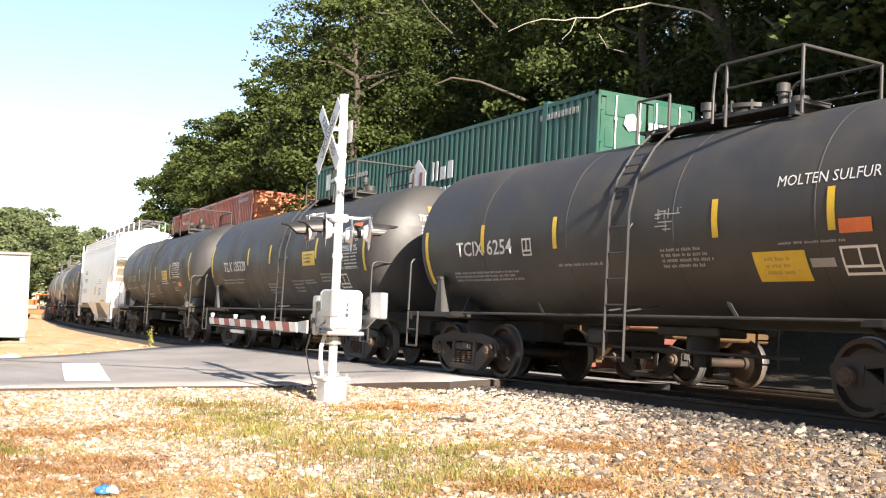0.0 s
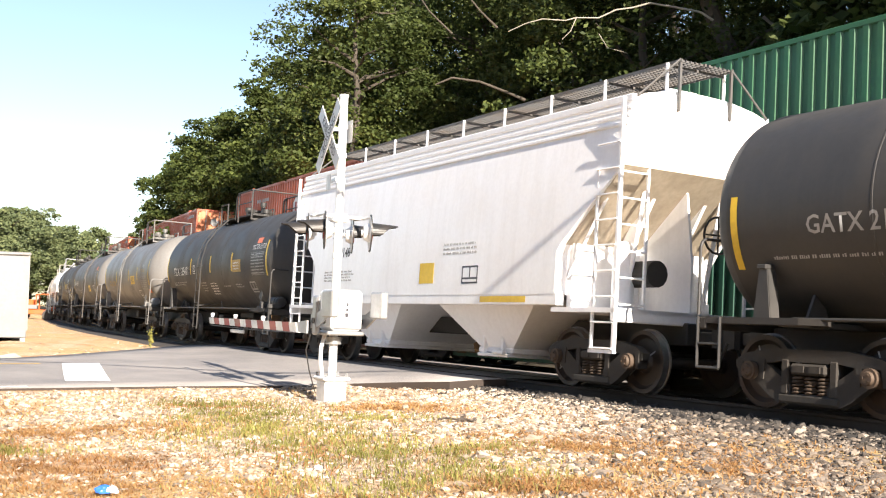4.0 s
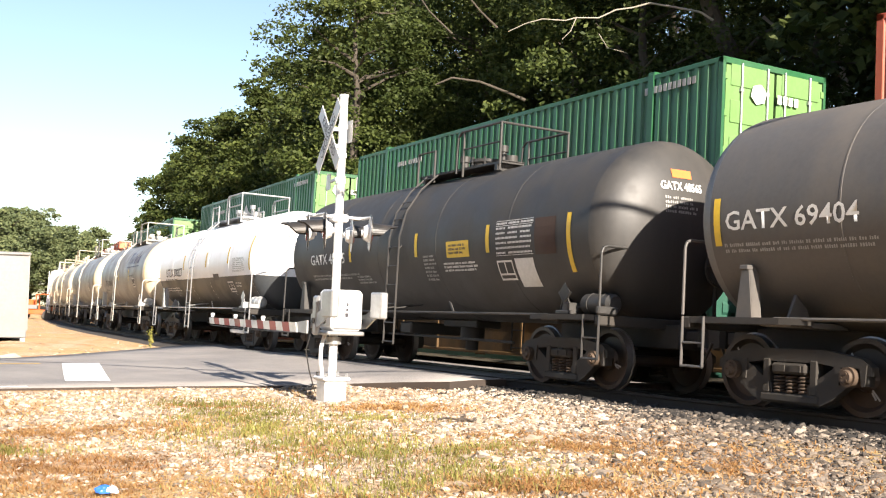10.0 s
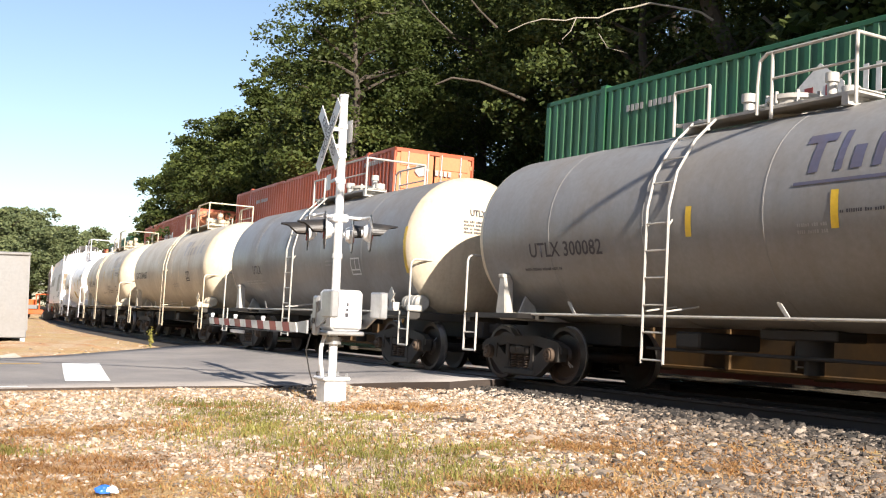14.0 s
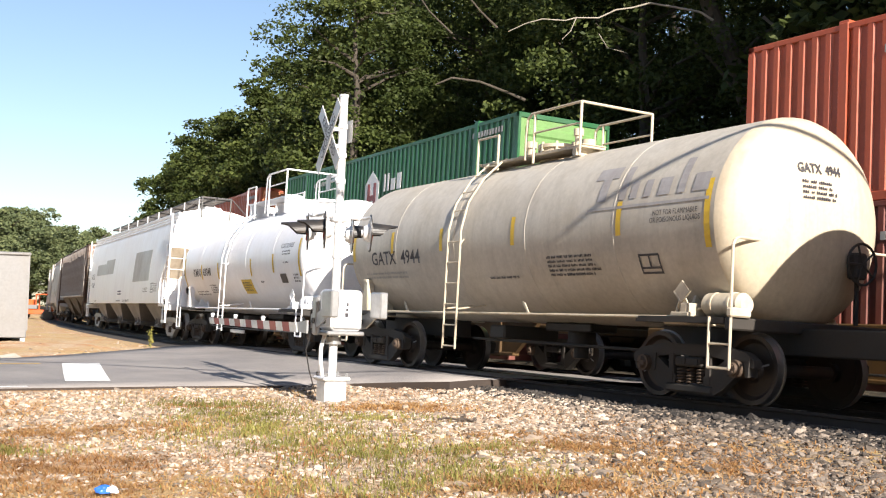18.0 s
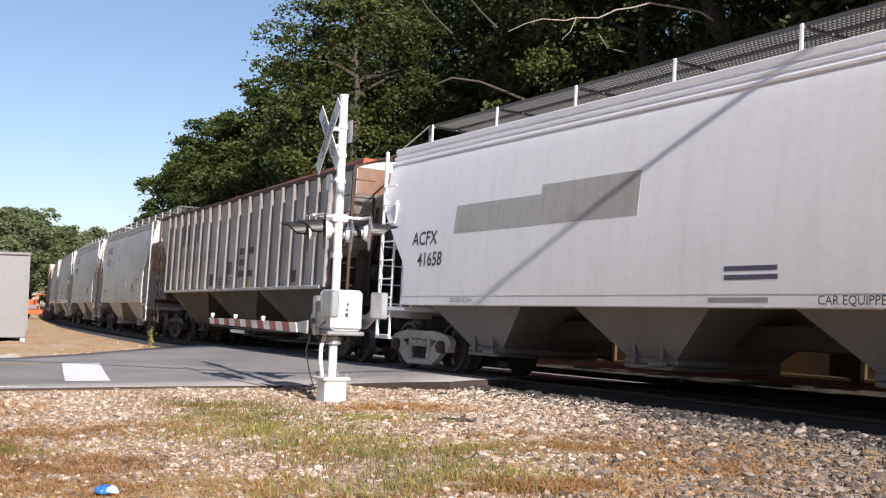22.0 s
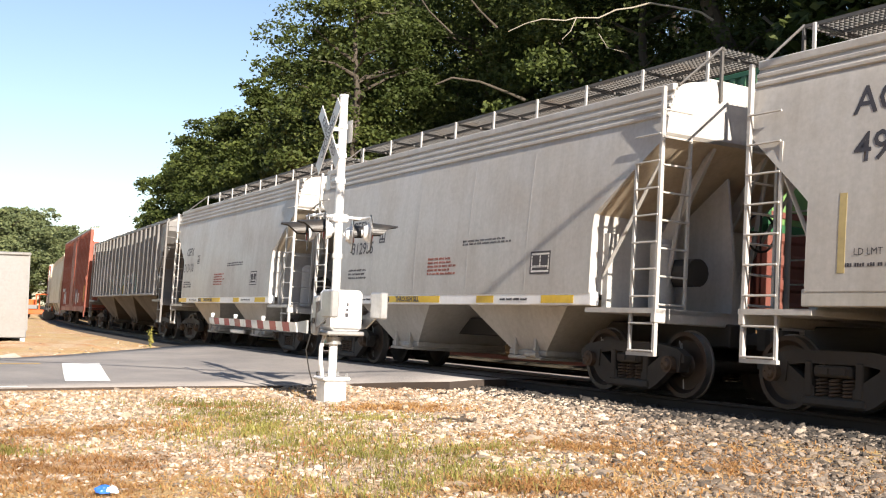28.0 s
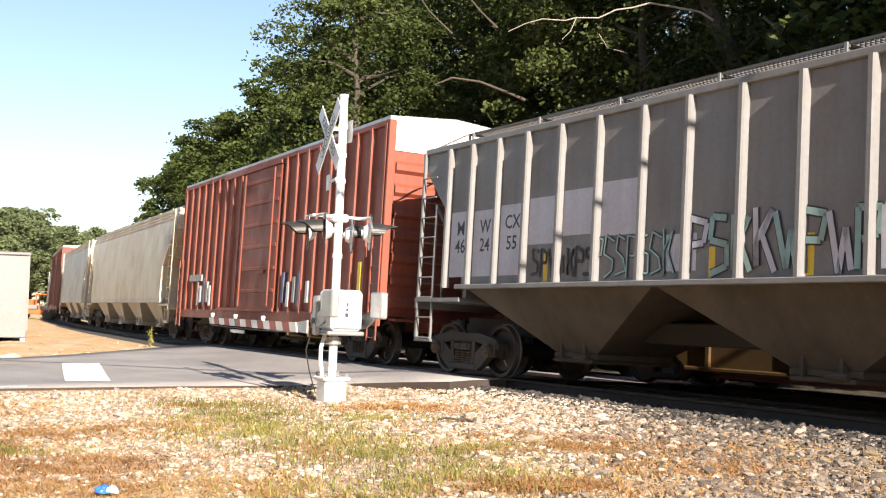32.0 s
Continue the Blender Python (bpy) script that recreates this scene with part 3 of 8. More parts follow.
def add_truck(car, x, springs=True, mat="steel"):
    t = put("truck", shared("bolster" + mat, lambda: bolster_mesh(mat)), car, pose(x, 0, 0), "grimy cast-steel truck" if mat == "steel" else "pale dusty cast-steel truck")
    for turn in (0, 180):
        put("side_frame", shared("side_frame" + mat, lambda: frame_mesh(mat)), t, pose(0, 0, 0, 0, 0, turn))
        if springs:
            for dx in (-0.19, 0.0, 0.19):
                put("spring", shared("spring", spring_mesh), t, pose(0, 0, 0, 0, 0, turn) @ pose(dx, 0, 0))
    for dx in (-0.889, 0.889):
        WHEELS.append((put("wheelset", shared("wheelset", wheel_mesh), t, pose(dx, 0, 0.4572)), car, dx))
        for turn in (0, 180):
            put("bearing", shared("bearing", bearing_mesh), t, pose(dx, 0, 0.4572, 0, 0, turn))
    return t


def coupler_mesh():
    """Knuckle coupler and its shank, pointing along +x from the end sill."""
    mb = MB()
    mb.box(-0.75, 0.0, -0.075, 0.075, 0.76, 0.94, 0.02)
    mb.prism([(0.0, -0.1), (0.22, -0.17), (0.3, -0.08), (0.24, 0.02), (0.3, 0.12), (0.24, 0.19), (0.05, 0.17), (0.0, 0.1)], "z", 0.71, 0.99)
    mb.cyl((0.16, 0.13, 0.68), (0.16, 0.13, 1.02), 0.045, 10)
    return mb.mesh("coupler", M["steel"])


def hose_mesh():
    mb = MB()
    pts = [(0.0, 0.35, 0.78), (0.08, 0.36, 0.62), (0.18, 0.33, 0.48), (0.3, 0.25, 0.42), (0.42, 0.15, 0.46)]
    mb.tube(pts, 0.022, 8)
    return mb.mesh("air_hose", M["lamp_black"])


def add_couplers(car, half_len, reach=0.0):
    for e in (1, -1):
        r = pose(e * (half_len - 0.28), 0, 0, 0, 0, 0 if e > 0 else 180)
        put("coupler", shared("coupler", coupler_mesh), car, r)
        put("air_hose", shared("hose", hose_mesh), car, r)


def text_mesh(words, size, mat, bend=None, squeeze=1.0, bold=0.0):
    """Flat letters facing +y that read along -x, centred; bend wraps them on a tank's shell (radius, height over its axis)."""
    cu = bpy.data.curves.new("letters", "FONT")
    cu.body, cu.size, cu.align_x, cu.align_y = words, size * 1.4, "CENTER", "CENTER"
    cu.offset = bold or (0.004 if size >= 0.2 else 0.0)
    cu.resolution_u = 2
    tmp = bpy.data.objects.new("letters", cu)
    scene.collection.objects.link(tmp)
    me = bpy.data.meshes.new_from_object(tmp.evaluated_get(bpy.context.evaluated_depsgraph_get()))
    bpy.data.objects.remove(tmp)
    bpy.data.curves.remove(cu)
    for v in me.vertices:
        x, z = v.co.x * squeeze, v.co.y
        if bend:
            r, h = bend
            a = math.asin(max(-0.95, min(0.95, h / r))) + z / r
            v.co = (-x, (r + 0.005) * math.cos(a), (r + 0.005) * math.sin(a) - h)
        else:
            v.co = (-x, 0.0, z)
    me.materials.clear()
    me.materials.append(mat)
    return me


def shell_patch(mb, r, x0, x1, h0, h1, off=0.006, n=4, m=1):
    """A thin curved plate on a tank's shell between heights h0 and h1 over its axis."""
    k = len(mb.v)
    for j in range(m + 1):
        x = x0 + (x1 - x0) * j / m
        for i in range(n + 1):
            a0, a1 = math.asin(h0 / r), math.asin(h1 / r)
            a = a0 + (a1 - a0) * i / n
            mb.v.append((x, (r + off) * math.cos(a), (r + off) * math.sin(a)))
    for j in range(m):
        for i in range(n):
            a = k + j * (n + 1) + i
            mb.f.append((a, a + 1, a + n + 2, a + n + 1))

# ---------------------------------------------------------------- tank cars
TR, TZ = 1.435, 2.425    # shell radius and height of its axis


def tank_shell(lt):
    """Shell with dished heads, of total straight length lt, as meshes about the car's middle."""
    h = lt / 2
    prof = [(-h, TR)] + [(-h + lt * i / 12, TR) for i in range(1, 12)] + [(h, TR)]
    mb = MB()
    mb.lathe_x(prof, n=64)
    return mb


def tank_head(e, h, depth=0.62):
    """One dished head at the end e."""
    prof = [(e * h, TR)]
    for i in range(1, 11):
        a = math.pi / 2 * i / 10
        prof.append((e * (h + depth * math.sin(a)), TR * math.cos(a)))
    return MB().lathe_x(prof, n=64)


def tank_car(name, sigma_left, length, shell, head=None, trim=None, band=None, letters=(), plates=(), strips=(), label="", plat=3.2, deck=None, ladder_x=-0.6, sill=None, dome=True, lift=0.0, cut=0.0, inset=1.05, porch=0.40, note=False):
    """A tank car: its far seam lies at sigma_left along the train, coupled length as given."""
    car = thing(name, label, "tank car", "cars of the near train")
    head, trim, deck, sill = head or shell, trim or shell, deck or trim or shell, sill or "steel"
    lt = length - 2.5 - cut      # cut: the shell stops short of the leading end
    h = lt / 2
    T = pose(cut / 2, 0, TZ)
    seam = {1: h + cut / 2, -1: cut / 2 - h}      # where the straight shell ends
    key = f"shell{round(lt, 1)}{shell}"
    body = put("shell", shared(key, lambda: tank_shell(lt).mesh("shell", M[shell], True)), car, T)
    for x in (-h * 0.62, -h * 0.2, h * 0.22, h * 0.64):
        put("weld_ring", shared(f"weld{shell}", lambda: MB().lathe_x([(-0.02, TR - 0.004), (-0.012, TR + 0.004), (0.012, TR + 0.004), (0.02, TR - 0.004)], n=64).mesh("weld_ring", M[shell], True)), body, pose(x, 0, 0))
    for e in (1, -1):
        put("head", shared(f"head{round(lt, 1)}{head}{e}", lambda: tank_head(e, h).mesh("head", M[head], True)), car, T, "" if head == shell else "paler dished tank end")
    if band:      # lower half painted another colour
        mb = MB()
        n = 30
        for j, x in enumerate((-h, h)):
            for i in range(n + 1):
                a = math.pi + math.radians(17) + math.pi * 146 / 180 * i / n
                mb.v.append((x, (TR + 0.004) * math.cos(a), (TR + 0.004) * math.sin(a)))
        for i in range(n):
            mb.f.append((i, i + 1, n + 2 + i, n + 1 + i))
        put("lower_band", mb.mesh("lower_band", M[band], True), body, None, "dark slate lower half of the shell")
        for e in (1, -1):      # the band runs on round the dished ends
            mb, n = MB(), 24
            prof = [(h, TR)] + [(h + 0.62 * math.sin(math.pi / 2 * i / 10), TR * math.cos(math.pi / 2 * i / 10)) for i in range(1, 10)]
            rows = [(x + 0.004, r + 0.004) for x, r in prof if r > 0.44]
            for x, r in rows:
                a = math.asin(0.42 / r)
                for i in range(n + 1):
                    t = math.pi + a + (math.pi - 2 * a) * i / n
                    mb.v.append((e * x, r * math.cos(t), r * math.sin(t)))
            for j in range(len(rows) - 1):
                for i in range(n):
                    k = j * (n + 1) + i
                    mb.f.append((k, k + 1, k + n + 2, k + n + 1))
            put("end_band", mb.mesh("end_band", M[band], True), body)
    # stub sills, end beams and decks
    for e in (1, -1):
        def build(e=e):
            mb = MB()
            x0, x1 = seam[e] - e * 2.3, e * (length / 2 - 0.55)
            mb.box(min(x0, x1), max(x0, x1), -0.22, 0.22, 0.66, 1.02, 0.02)
            x = seam[e] + e * porch
            mb.box(min(x, x - e * 0.13), max(x, x - e * 0.13), -1.45, 1.45, 0.94, 1.1, 0.02)
            for side in (1, -1):
                mb.prism([(x - e * 0.13, side * 1.45), (x - e * 0.13, side * 1.02), (seam[e] - e * 1.35, side * 1.02), (seam[e] - e * 1.55, side * 1.36), (seam[e] - e * 1.2, side * 1.45)], "z", 1.02, 1.1)
            return mb.mesh("end_sill", M[sill])
        put("end_sill", build(), car)
    # bolster plates under the shell over the trucks
    tx = {e: seam[e] - e * inset for e in (1, -1)}
    for e in (1, -1):
        for side in (1, -1):
            def build(side=side):
                mb = MB()
                mb.box(-0.24, 0.24, min(side * 0.3, side * 1.34), max(side * 0.3, side * 1.34), 1.0, 1.07, 0.01)
                mb.prism([(min(side * 0.75, side * 1.15), 1.06), (max(side * 0.75, side * 1.15), 1.06), (side * 0.98, 1.45), (side * 0.85, 1.36)], "x", -0.02, 0.02)
                return mb.mesh("saddle", M[trim])
            put("saddle", shared(f"saddle{trim}{side}", build), car, pose(tx[e], 0, 0))
    # tapered corner bracket at the following end, folding placard holder at the leading one
    for side in (1, -1):
        def build(side=side):
            mb = MB()
            mb.prism([(-0.12, 1.1), (0.14, 1.1), (0.06, 1.72), (-0.05, 1.72)], "y", side * 1.36 - 0.012, side * 1.36 + 0.012)
            mb.prism([(-0.12, 1.1), (-0.09, 1.1), (-0.03, 1.72), (-0.05, 1.72)], "y", min(side * 1.2, side * 1.36), max(side * 1.2, side * 1.36))
            mb.box(-0.06, 0.08, min(side * 1.2, side * 1.4), max(side * 1.2, side * 1.4), 1.69, 1.75, 0.01)
            return mb.mesh("corner_bracket", M[trim])
        put("corner_bracket", shared(f"cbracket{trim}{side}", build), car, pose(seam[1] - 0.58, 0, 0))

        def build(side=side):
            mb = MB()
            y = side * 1.36
            mb.prism([(-0.14, 1.44), (0.0, 1.3), (0.14, 1.44), (0.0, 1.58)], "y", y - 0.008, y + 0.008)
            mb.prism([(-0.17, 1.44), (0.0, 1.27), (0.17, 1.44), (0.14, 1.44), (0.0, 1.3), (-0.14, 1.44)], "y", y - 0.014, y + 0.014)
            mb.prism([(-0.2, 1.1), (-0.06, 1.1), (0.05, 1.34), (-0.03, 1.36)], "y", y - 0.05, y - 0.03)
            mb.cyl((0.12, y, 1.1), (0.03, y, 1.32), 0.016, 6)
            mb.box(-0.19, 0.16, y - 0.06, y + 0.05, 1.1, 1.16, 0.01)
            return mb.mesh("placard_holder", M[trim])
        put("placard_holder", shared(f"holder{trim}{side}", build), car, pose(seam[-1] + 0.62, 0, 0), "diamond placard holder on a bracket")
    # side running pipe with its hand tabs
    for side in (1, -1):
        def build(side=side):
            mb = MB()
            mb.cyl((tx[-1], side * 1.36, 1.09), (tx[1], side * 1.36, 1.09), 0.022, 8)
            for x in (ladder_x - 2.1, ladder_x + 2.1):
                mb.prism([(x - 0.1, 1.09), (x - 0.04, 1.09), (x + 0.1, 1.25), (x + 0.13, 1.3), (x + 0.06, 1.28)], "y", side * 1.27, side * 1.29)
            return mb.mesh("side_pipe", M[trim])
        put("side_pipe", build(), car)
    # ladders up both sides, bent over the shell
    for side in (1, -1):
        def build(side=side):
            mb = MB()
            w = 0.22
            path = [(1.50, 0.45), (1.50, 2.55), (1.38, 3.05), (1.08, 3.52), (0.72, 3.86)]
            for dx in (-w, w):
                for (y0, z0), (y1, z1) in zip(path, path[1:]):
                    mb.cyl((dx, side * y0, z0), (dx, side * y1, z1), 0.02, 6)
            for z, y in ((1.15, 0.9), (2.3, 1.42)):
                for dx in (-w, w):
                    mb.cyl((dx, side * 1.5, z), (dx, side * y, z + 0.1), 0.014, 6)
            return mb.mesh("ladder", M[trim])
        rails = put("ladder", shared(f"ladder{trim}{side}", build), car, pose(ladder_x, 0, 0))
        rung = shared(f"rung{trim}", lambda: MB().cyl((-0.22, 0, 0), (0.22, 0, 0), 0.014, 6).mesh("rung", M[trim]))
        for y, z in [(1.5, 0.5 + 0.37 * i) for i in range(6)] + [(1.41, 2.92), (1.25, 3.27), (1.0, 3.6), (0.8, 3.8)]:
            put("rung", rung, rails, pose(0, side * y, z))
    # top platform, railing, manway
    x0, x1 = ladder_x - plat + 0.6, ladder_x + 0.6

    def build():
        mb = MB()
        for y in (0.46, -0.46):
            mb.box(x0, x1, y - 0.24, y + 0.24, 3.86 + lift, 3.90 + lift)
            for i in range(8):
                x = x0 + (x1 - x0) * i / 7
                mb.box(x - 0.02, x + 0.02, y - 0.24, y + 0.24, 3.90 + lift, 3.915 + lift)
        for x in (x0 + 0.2, x1 - 0.2):
            mb.box(x - 0.05, x + 0.05, -0.7, 0.7, 3.74, 3.86 + lift)
        return mb.mesh("platform", M[deck])
    put("platform", shared(f"plat{deck}{ladder_x}{plat}{lift}", build), car)

    def build():
        mb = MB()
        for side in (1, -1):
            y = side * 0.74
            xm2 = x0 + (x1 - x0) * 0.42
            mb.cyl((x0, y, 4.6 + lift), (xm2 + 0.1, y, 4.6 + lift), 0.024, 8)
            mb.tube([(xm2 + 0.1, y, 4.6 + lift), (xm2 + 0.22, y, 4.52 + lift), (xm2 + 0.25, y, 4.2 + lift), (xm2 + 0.25, y, 3.8)], 0.024, 8)
            mb.tube([(x0 + (x1 - x0) * 0.78, y, 4.36 + lift), (x1, y, 4.36 + lift)], 0.022, 8)
            mb.cyl((x0, y, 4.25 + lift), (xm2, y, 4.25 + lift), 0.018, 8)
        mb.cyl((x0, -0.74, 4.6 + lift), (x0, 0.74, 4.6 + lift), 0.024, 8)
        return mb.mesh("railing", M[trim])
    rail_top = put("railing", shared(f"railing{trim}{ladder_x}{plat}{lift}", build), car)
    for side in (1, -1):
        for x in (x0, x0 + (x1 - x0) * 0.42, x0 + (x1 - x0) * 0.78, x1):
            high = 4.6 + lift - (0.24 if x > x1 - 1.0 else 0)
            put("rail_post", shared(f"railpost{trim}{round(high, 2)}", lambda: MB().cyl((0, 0, 3.72), (0, 0, high), 0.024, 8).mesh("rail_post", M[trim])), rail_top, pose(x, side * 0.74, 0))

    def build():
        mb = MB()
        xm = (x0 + x1) / 2
        mb.cyl((xm, 0, 3.8), (xm, 0, 4.08), 0.36, 20)
        mb.cyl((xm, 0, 4.08), (xm, 0, 4.14), 0.4, 20)
        for i in range(8):
            a = math.pi * i / 4
            mb.cyl((xm + 0.38 * math.cos(a), 0.38 * math.sin(a), 4.02), (xm + 0.38 * math.cos(a), 0.38 * math.sin(a), 4.18), 0.025, 6)
        for x, r, t in ((xm + 0.75, 0.11, 4.3), (xm - 0.7, 0.09, 4.35), (xm - 1.0, 0.12, 4.12)):
            mb.cyl((x, 0.12, 3.8), (x, 0.12, t - 0.12), r * 0.7, 12)
            mb.cyl((x, 0.12, t - 0.12), (x, 0.12, t), r, 12)
        return mb.mesh("manway", M[deck], True)
    if dome:
        put("manway", shared(f"manway{deck}{ladder_x}{plat}", build), car, None, "bolted manway with valves")
    # end handrails and steps
    for e in (1, -1):
        for side in (1, -1):
            def build(e=e, side=side):
                mb = MB()
                x, y = seam[e] + e * porch, side * 1.46
                mb.tube([(x, y, 1.1), (x, y, 0.46), (x - e * 0.38, y, 0.46), (x - e * 0.38, y, 1.1)], 0.02, 6)
                mb.cyl((x, y, 0.76), (x - e * 0.38, y, 0.76), 0.016, 6)
                return mb.mesh("grab_rail", M[trim])
            put("grab_rail", build(), car)
    for e in (1, -1):
        def build(e=e):
            mb = MB()
            x = seam[e] + e * porch
            mb.tube([(x, 1.46, 1.12), (x, 1.46, 2.0), (x, 1.43, 2.07), (x, 1.36, 2.1), (x, -1.36, 2.1), (x, -1.43, 2.07), (x, -1.46, 2.0), (x, -1.46, 1.12)], 0.02, 8)
            return mb.mesh("end_handrail", M[trim])
        put("end_handrail", build(), car)
    # brake wheel on the end that leads, with its gear housing
    def build():
        mb = MB()
        x = seam[-1] - 0.72
        for i in range(20):
            a, b = 2 * math.pi * i / 20, 2 * math.pi * (i + 1) / 20
            mb.cyl((x, -0.5 + 0.27 * math.cos(a), 1.9 + 0.27 * math.sin(a)), (x, -0.5 + 0.27 * math.cos(b), 1.9 + 0.27 * math.sin(b)), 0.018, 6)
        for i in range(5):
            a = 2 * math.pi * i / 5
            mb.cyl((x, -0.5, 1.9), (x, -0.5 + 0.27 * math.cos(a), 1.9 + 0.27 * math.sin(a)), 0.014, 6)
        mb.box(x, x + 0.16, -0.62, -0.38, 1.7, 2.05, 0.03)
        mb.cyl((x + 0.08, -0.5, 1.1), (x + 0.08, -0.5, 1.75), 0.03, 8)
        return mb.mesh("brake_wheel", M["steel"])
    put("brake_wheel", build(), car)

    def build():
        mb = MB()
        k = len(mb.v)
        mb.lathe_x([(-0.36, 0.0), (-0.36, 0.11), (-0.30, 0.155), (0.30, 0.155), (0.36, 0.11), (0.36, 0.0)], 0.9, 1.29, 18)
        for x in (-0.16, 0.16):
            mb.lathe_x([(x - 0.02, 0.15), (x - 0.02, 0.165), (x + 0.02, 0.165), (x + 0.02, 0.15)], 0.9, 1.29, 18)
        mb.box(0.42, 0.56, 0.85, 1.2, 1.12, 1.3, 0.02)
        mb.box(-0.5, -0.4, 0.95, 1.3, 1.12, 1.24, 0.02)
        mb.cyl((0.36, 0.95, 1.25), (0.6, 1.15, 1.16), 0.02, 6)
        return mb.mesh("air_tank", M[trim], True)
    put("air_tank", shared("airtank" + trim, build), car, pose(seam[-1] + 0.05, 0.2, -0.02), "air reservoir on the end deck")
    # bottom outlet and centre fittings
    def build():
        mb = MB()
        mb.cyl((-0.3, 0, 0.6), (-0.3, 0, 1.05), 0.24, 16)
        mb.cyl((-0.3, 0, 0.42), (-0.3, 0, 0.6), 0.13, 12)
        mb.box(-0.9, 0.4, -0.28, 0.28, 0.86, 1.0, 0.02)
        mb.cyl((-2.6, 0.5, 0.62), (2.4, 0.5, 0.66), 0.025, 8)
        mb.box(1.2, 1.7, -0.6, 0.6, 0.68, 0.92, 0.03)
        return mb.mesh("underframe", M["steel"], True)
    put("underframe", shared("tank_under", build), car)
    for e in (1, -1):
        add_truck(car, tx[e])
    add_couplers(car, length / 2)
    # lettering and plates: x along the car, z height
    for i, (words, x, z, size, mat, *more) in enumerate(letters):
        put("lettering", text_mesh(words, size, M[mat], (TR, z - TZ), *more), body, pose(x - cut / 2, 0, z - TZ))
    for name2, xa, xb, za, zb, mat in plates:
        xa, xb = xa - cut / 2, xb - cut / 2
        mb = MB()
        for a, b, c, d in piece_rects(name2, xa, xb, za, zb):
            shell_patch(mb, TR, a, b, c - TZ, d - TZ, 0.008 if name2 != "stencil" or mat != "dark_mark" else 0.012, 4)
        part(name2, mb, M[mat], body)
    for x, z, hgt in strips:
        x -= cut / 2
        mb = MB()
        shell_patch(mb, TR, x - 0.055, x + 0.055, z - hgt / 2 - TZ, min(z + hgt / 2 - TZ, 1.38), 0.007, 6)
        part("reflector_strip", mb, M["yellow"], body)
    if note:
        put("lettering", text_mesh("2 INCH TREAD COND. SHOES", 0.06, M["mark"], None, 0.9, 0.003), body, pose(seam[1] - 0.5 - cut / 2, 1.462, 1.06 - TZ))
    # the number and small print on the leading head
    if letters:
        dark = shell in ("black", "charcoal")
        mark = letters[0][4]
        me = text_mesh(letters[0][0], 0.125, M[mark], None, 0.8, 0.005)
        for v in me.vertices:
            yy, zz = 0.14 + v.co.x, 0.66 + v.co.z
            v.co = (-(h + 0.62 * math.sqrt(max(0.0, 1 - (yy * yy + zz * zz) / TR ** 2)) + 0.012), yy, zz)
        put("head_lettering", me, body)
        rows = piece_rects("stencil", -0.16, 0.46, 0.24, 0.52)
        if dark:
            placard = [(-0.06, 0.3, 0.8, 0.93)]
        mb = MB()
        for a, b, c, d in rows:
            mb.add([(-(h + 0.62 * math.sqrt(1 - (p * p + q * q) / TR ** 2) + 0.012), p, q) for p, q in ((a, c), (b, c), (b, d), (a, d))], [(0, 1, 2, 3)])
        part("head_stencil", mb, M["faint" if dark else mark], body)
        if dark:
            mb = MB()
            for a, b, c, d in placard:
                mb.add([(-(h + 0.62 * math.sqrt(1 - (p * p + q * q) / TR ** 2) + 0.012), p, q) for p, q in ((a, c), (b, c), (b, d), (a, d))], [(0, 1, 2, 3)])
            part("placard", mb, M["orange_tag"], body)
    return runs(car, sigma_left - length / 2 + 1.25, (tx[1] - tx[-1]) / 2, 1)


def piece_rects(kind, xa, xb, za, zb):
    """The rectangles of a plate: a plain one, an outlined square, a ruled data panel, or rows of unreadable stencils as bars."""
    rnd = random.Random(int(abs(xa * 131 + za * 977) * 10))
    t = 0.03
    if kind == "outline_box":
        xm, zm = (xa + xb) / 2, za + (zb - za) * 0.3
        return [(xa, xa + t, za, zb), (xb - t, xb, za, zb), (xa, xb, za, za + t), (xa, xb, zb - t, zb), (xm - t / 2, xm + t / 2, zm, zb), (xa, xb, zm - t / 2, zm + t / 2)]
    if kind == "stencil":
        n = max(1, round((zb - za) / 0.07))
        out = []
        for i in range(n):
            z = zb - (i + 0.5) * (zb - za) / n
            hh = min(0.02, (zb - za) / n * 0.3)
            x = xb
            end = xa + rnd.uniform(0, 0.25) * (xb - xa) * (n > 1)
            while x > end + 0.03:
                for _ in range(rnd.randint(2, 7)):
                    w = rnd.uniform(0.016, 0.028)
                    if x - w < end:
                        break
                    out.append((x - w, x, z - hh, z + hh * rnd.choice((1, 1, 0.6))))
                    x -= w + 0.011
                x -= 0.03
        return out
    if kind == "ruled_panel":
        out, n = [], 7
        for i in (0, 1, n):
            z = zb - i * (zb - za) / n
            out.append((xa, xb, z - 0.004, z + 0.004))
        for i in range(n):
            z = zb - (i + 0.5) * (zb - za) / n
            hh = (zb - za) / n * 0.2
            for j in range(3):
                x, end = xb - 0.02 - (xb - xa) * j / 3, xb - 0.05 - (xb - xa) * (j + rnd.uniform(0.6, 0.95)) / 3
                while x > end:
                    out.append((x - 0.03, x, z - hh, z + hh))
                    x -= 0.042
        return out
    if kind == "scribble":
        out = []
        for i in range(16):
            a, c = rnd.uniform(xa, xb), rnd.uniform(za, zb)
            if rnd.random() < 0.5:
                out.append((a, min(xb, a + rnd.uniform(0.1, 0.3)), c, c + 0.016))
            else:
                out.append((a, a + 0.02, c, min(zb, c + rnd.uniform(0.1, 0.25))))
        return out
    return [(xa, xb, za, zb)]


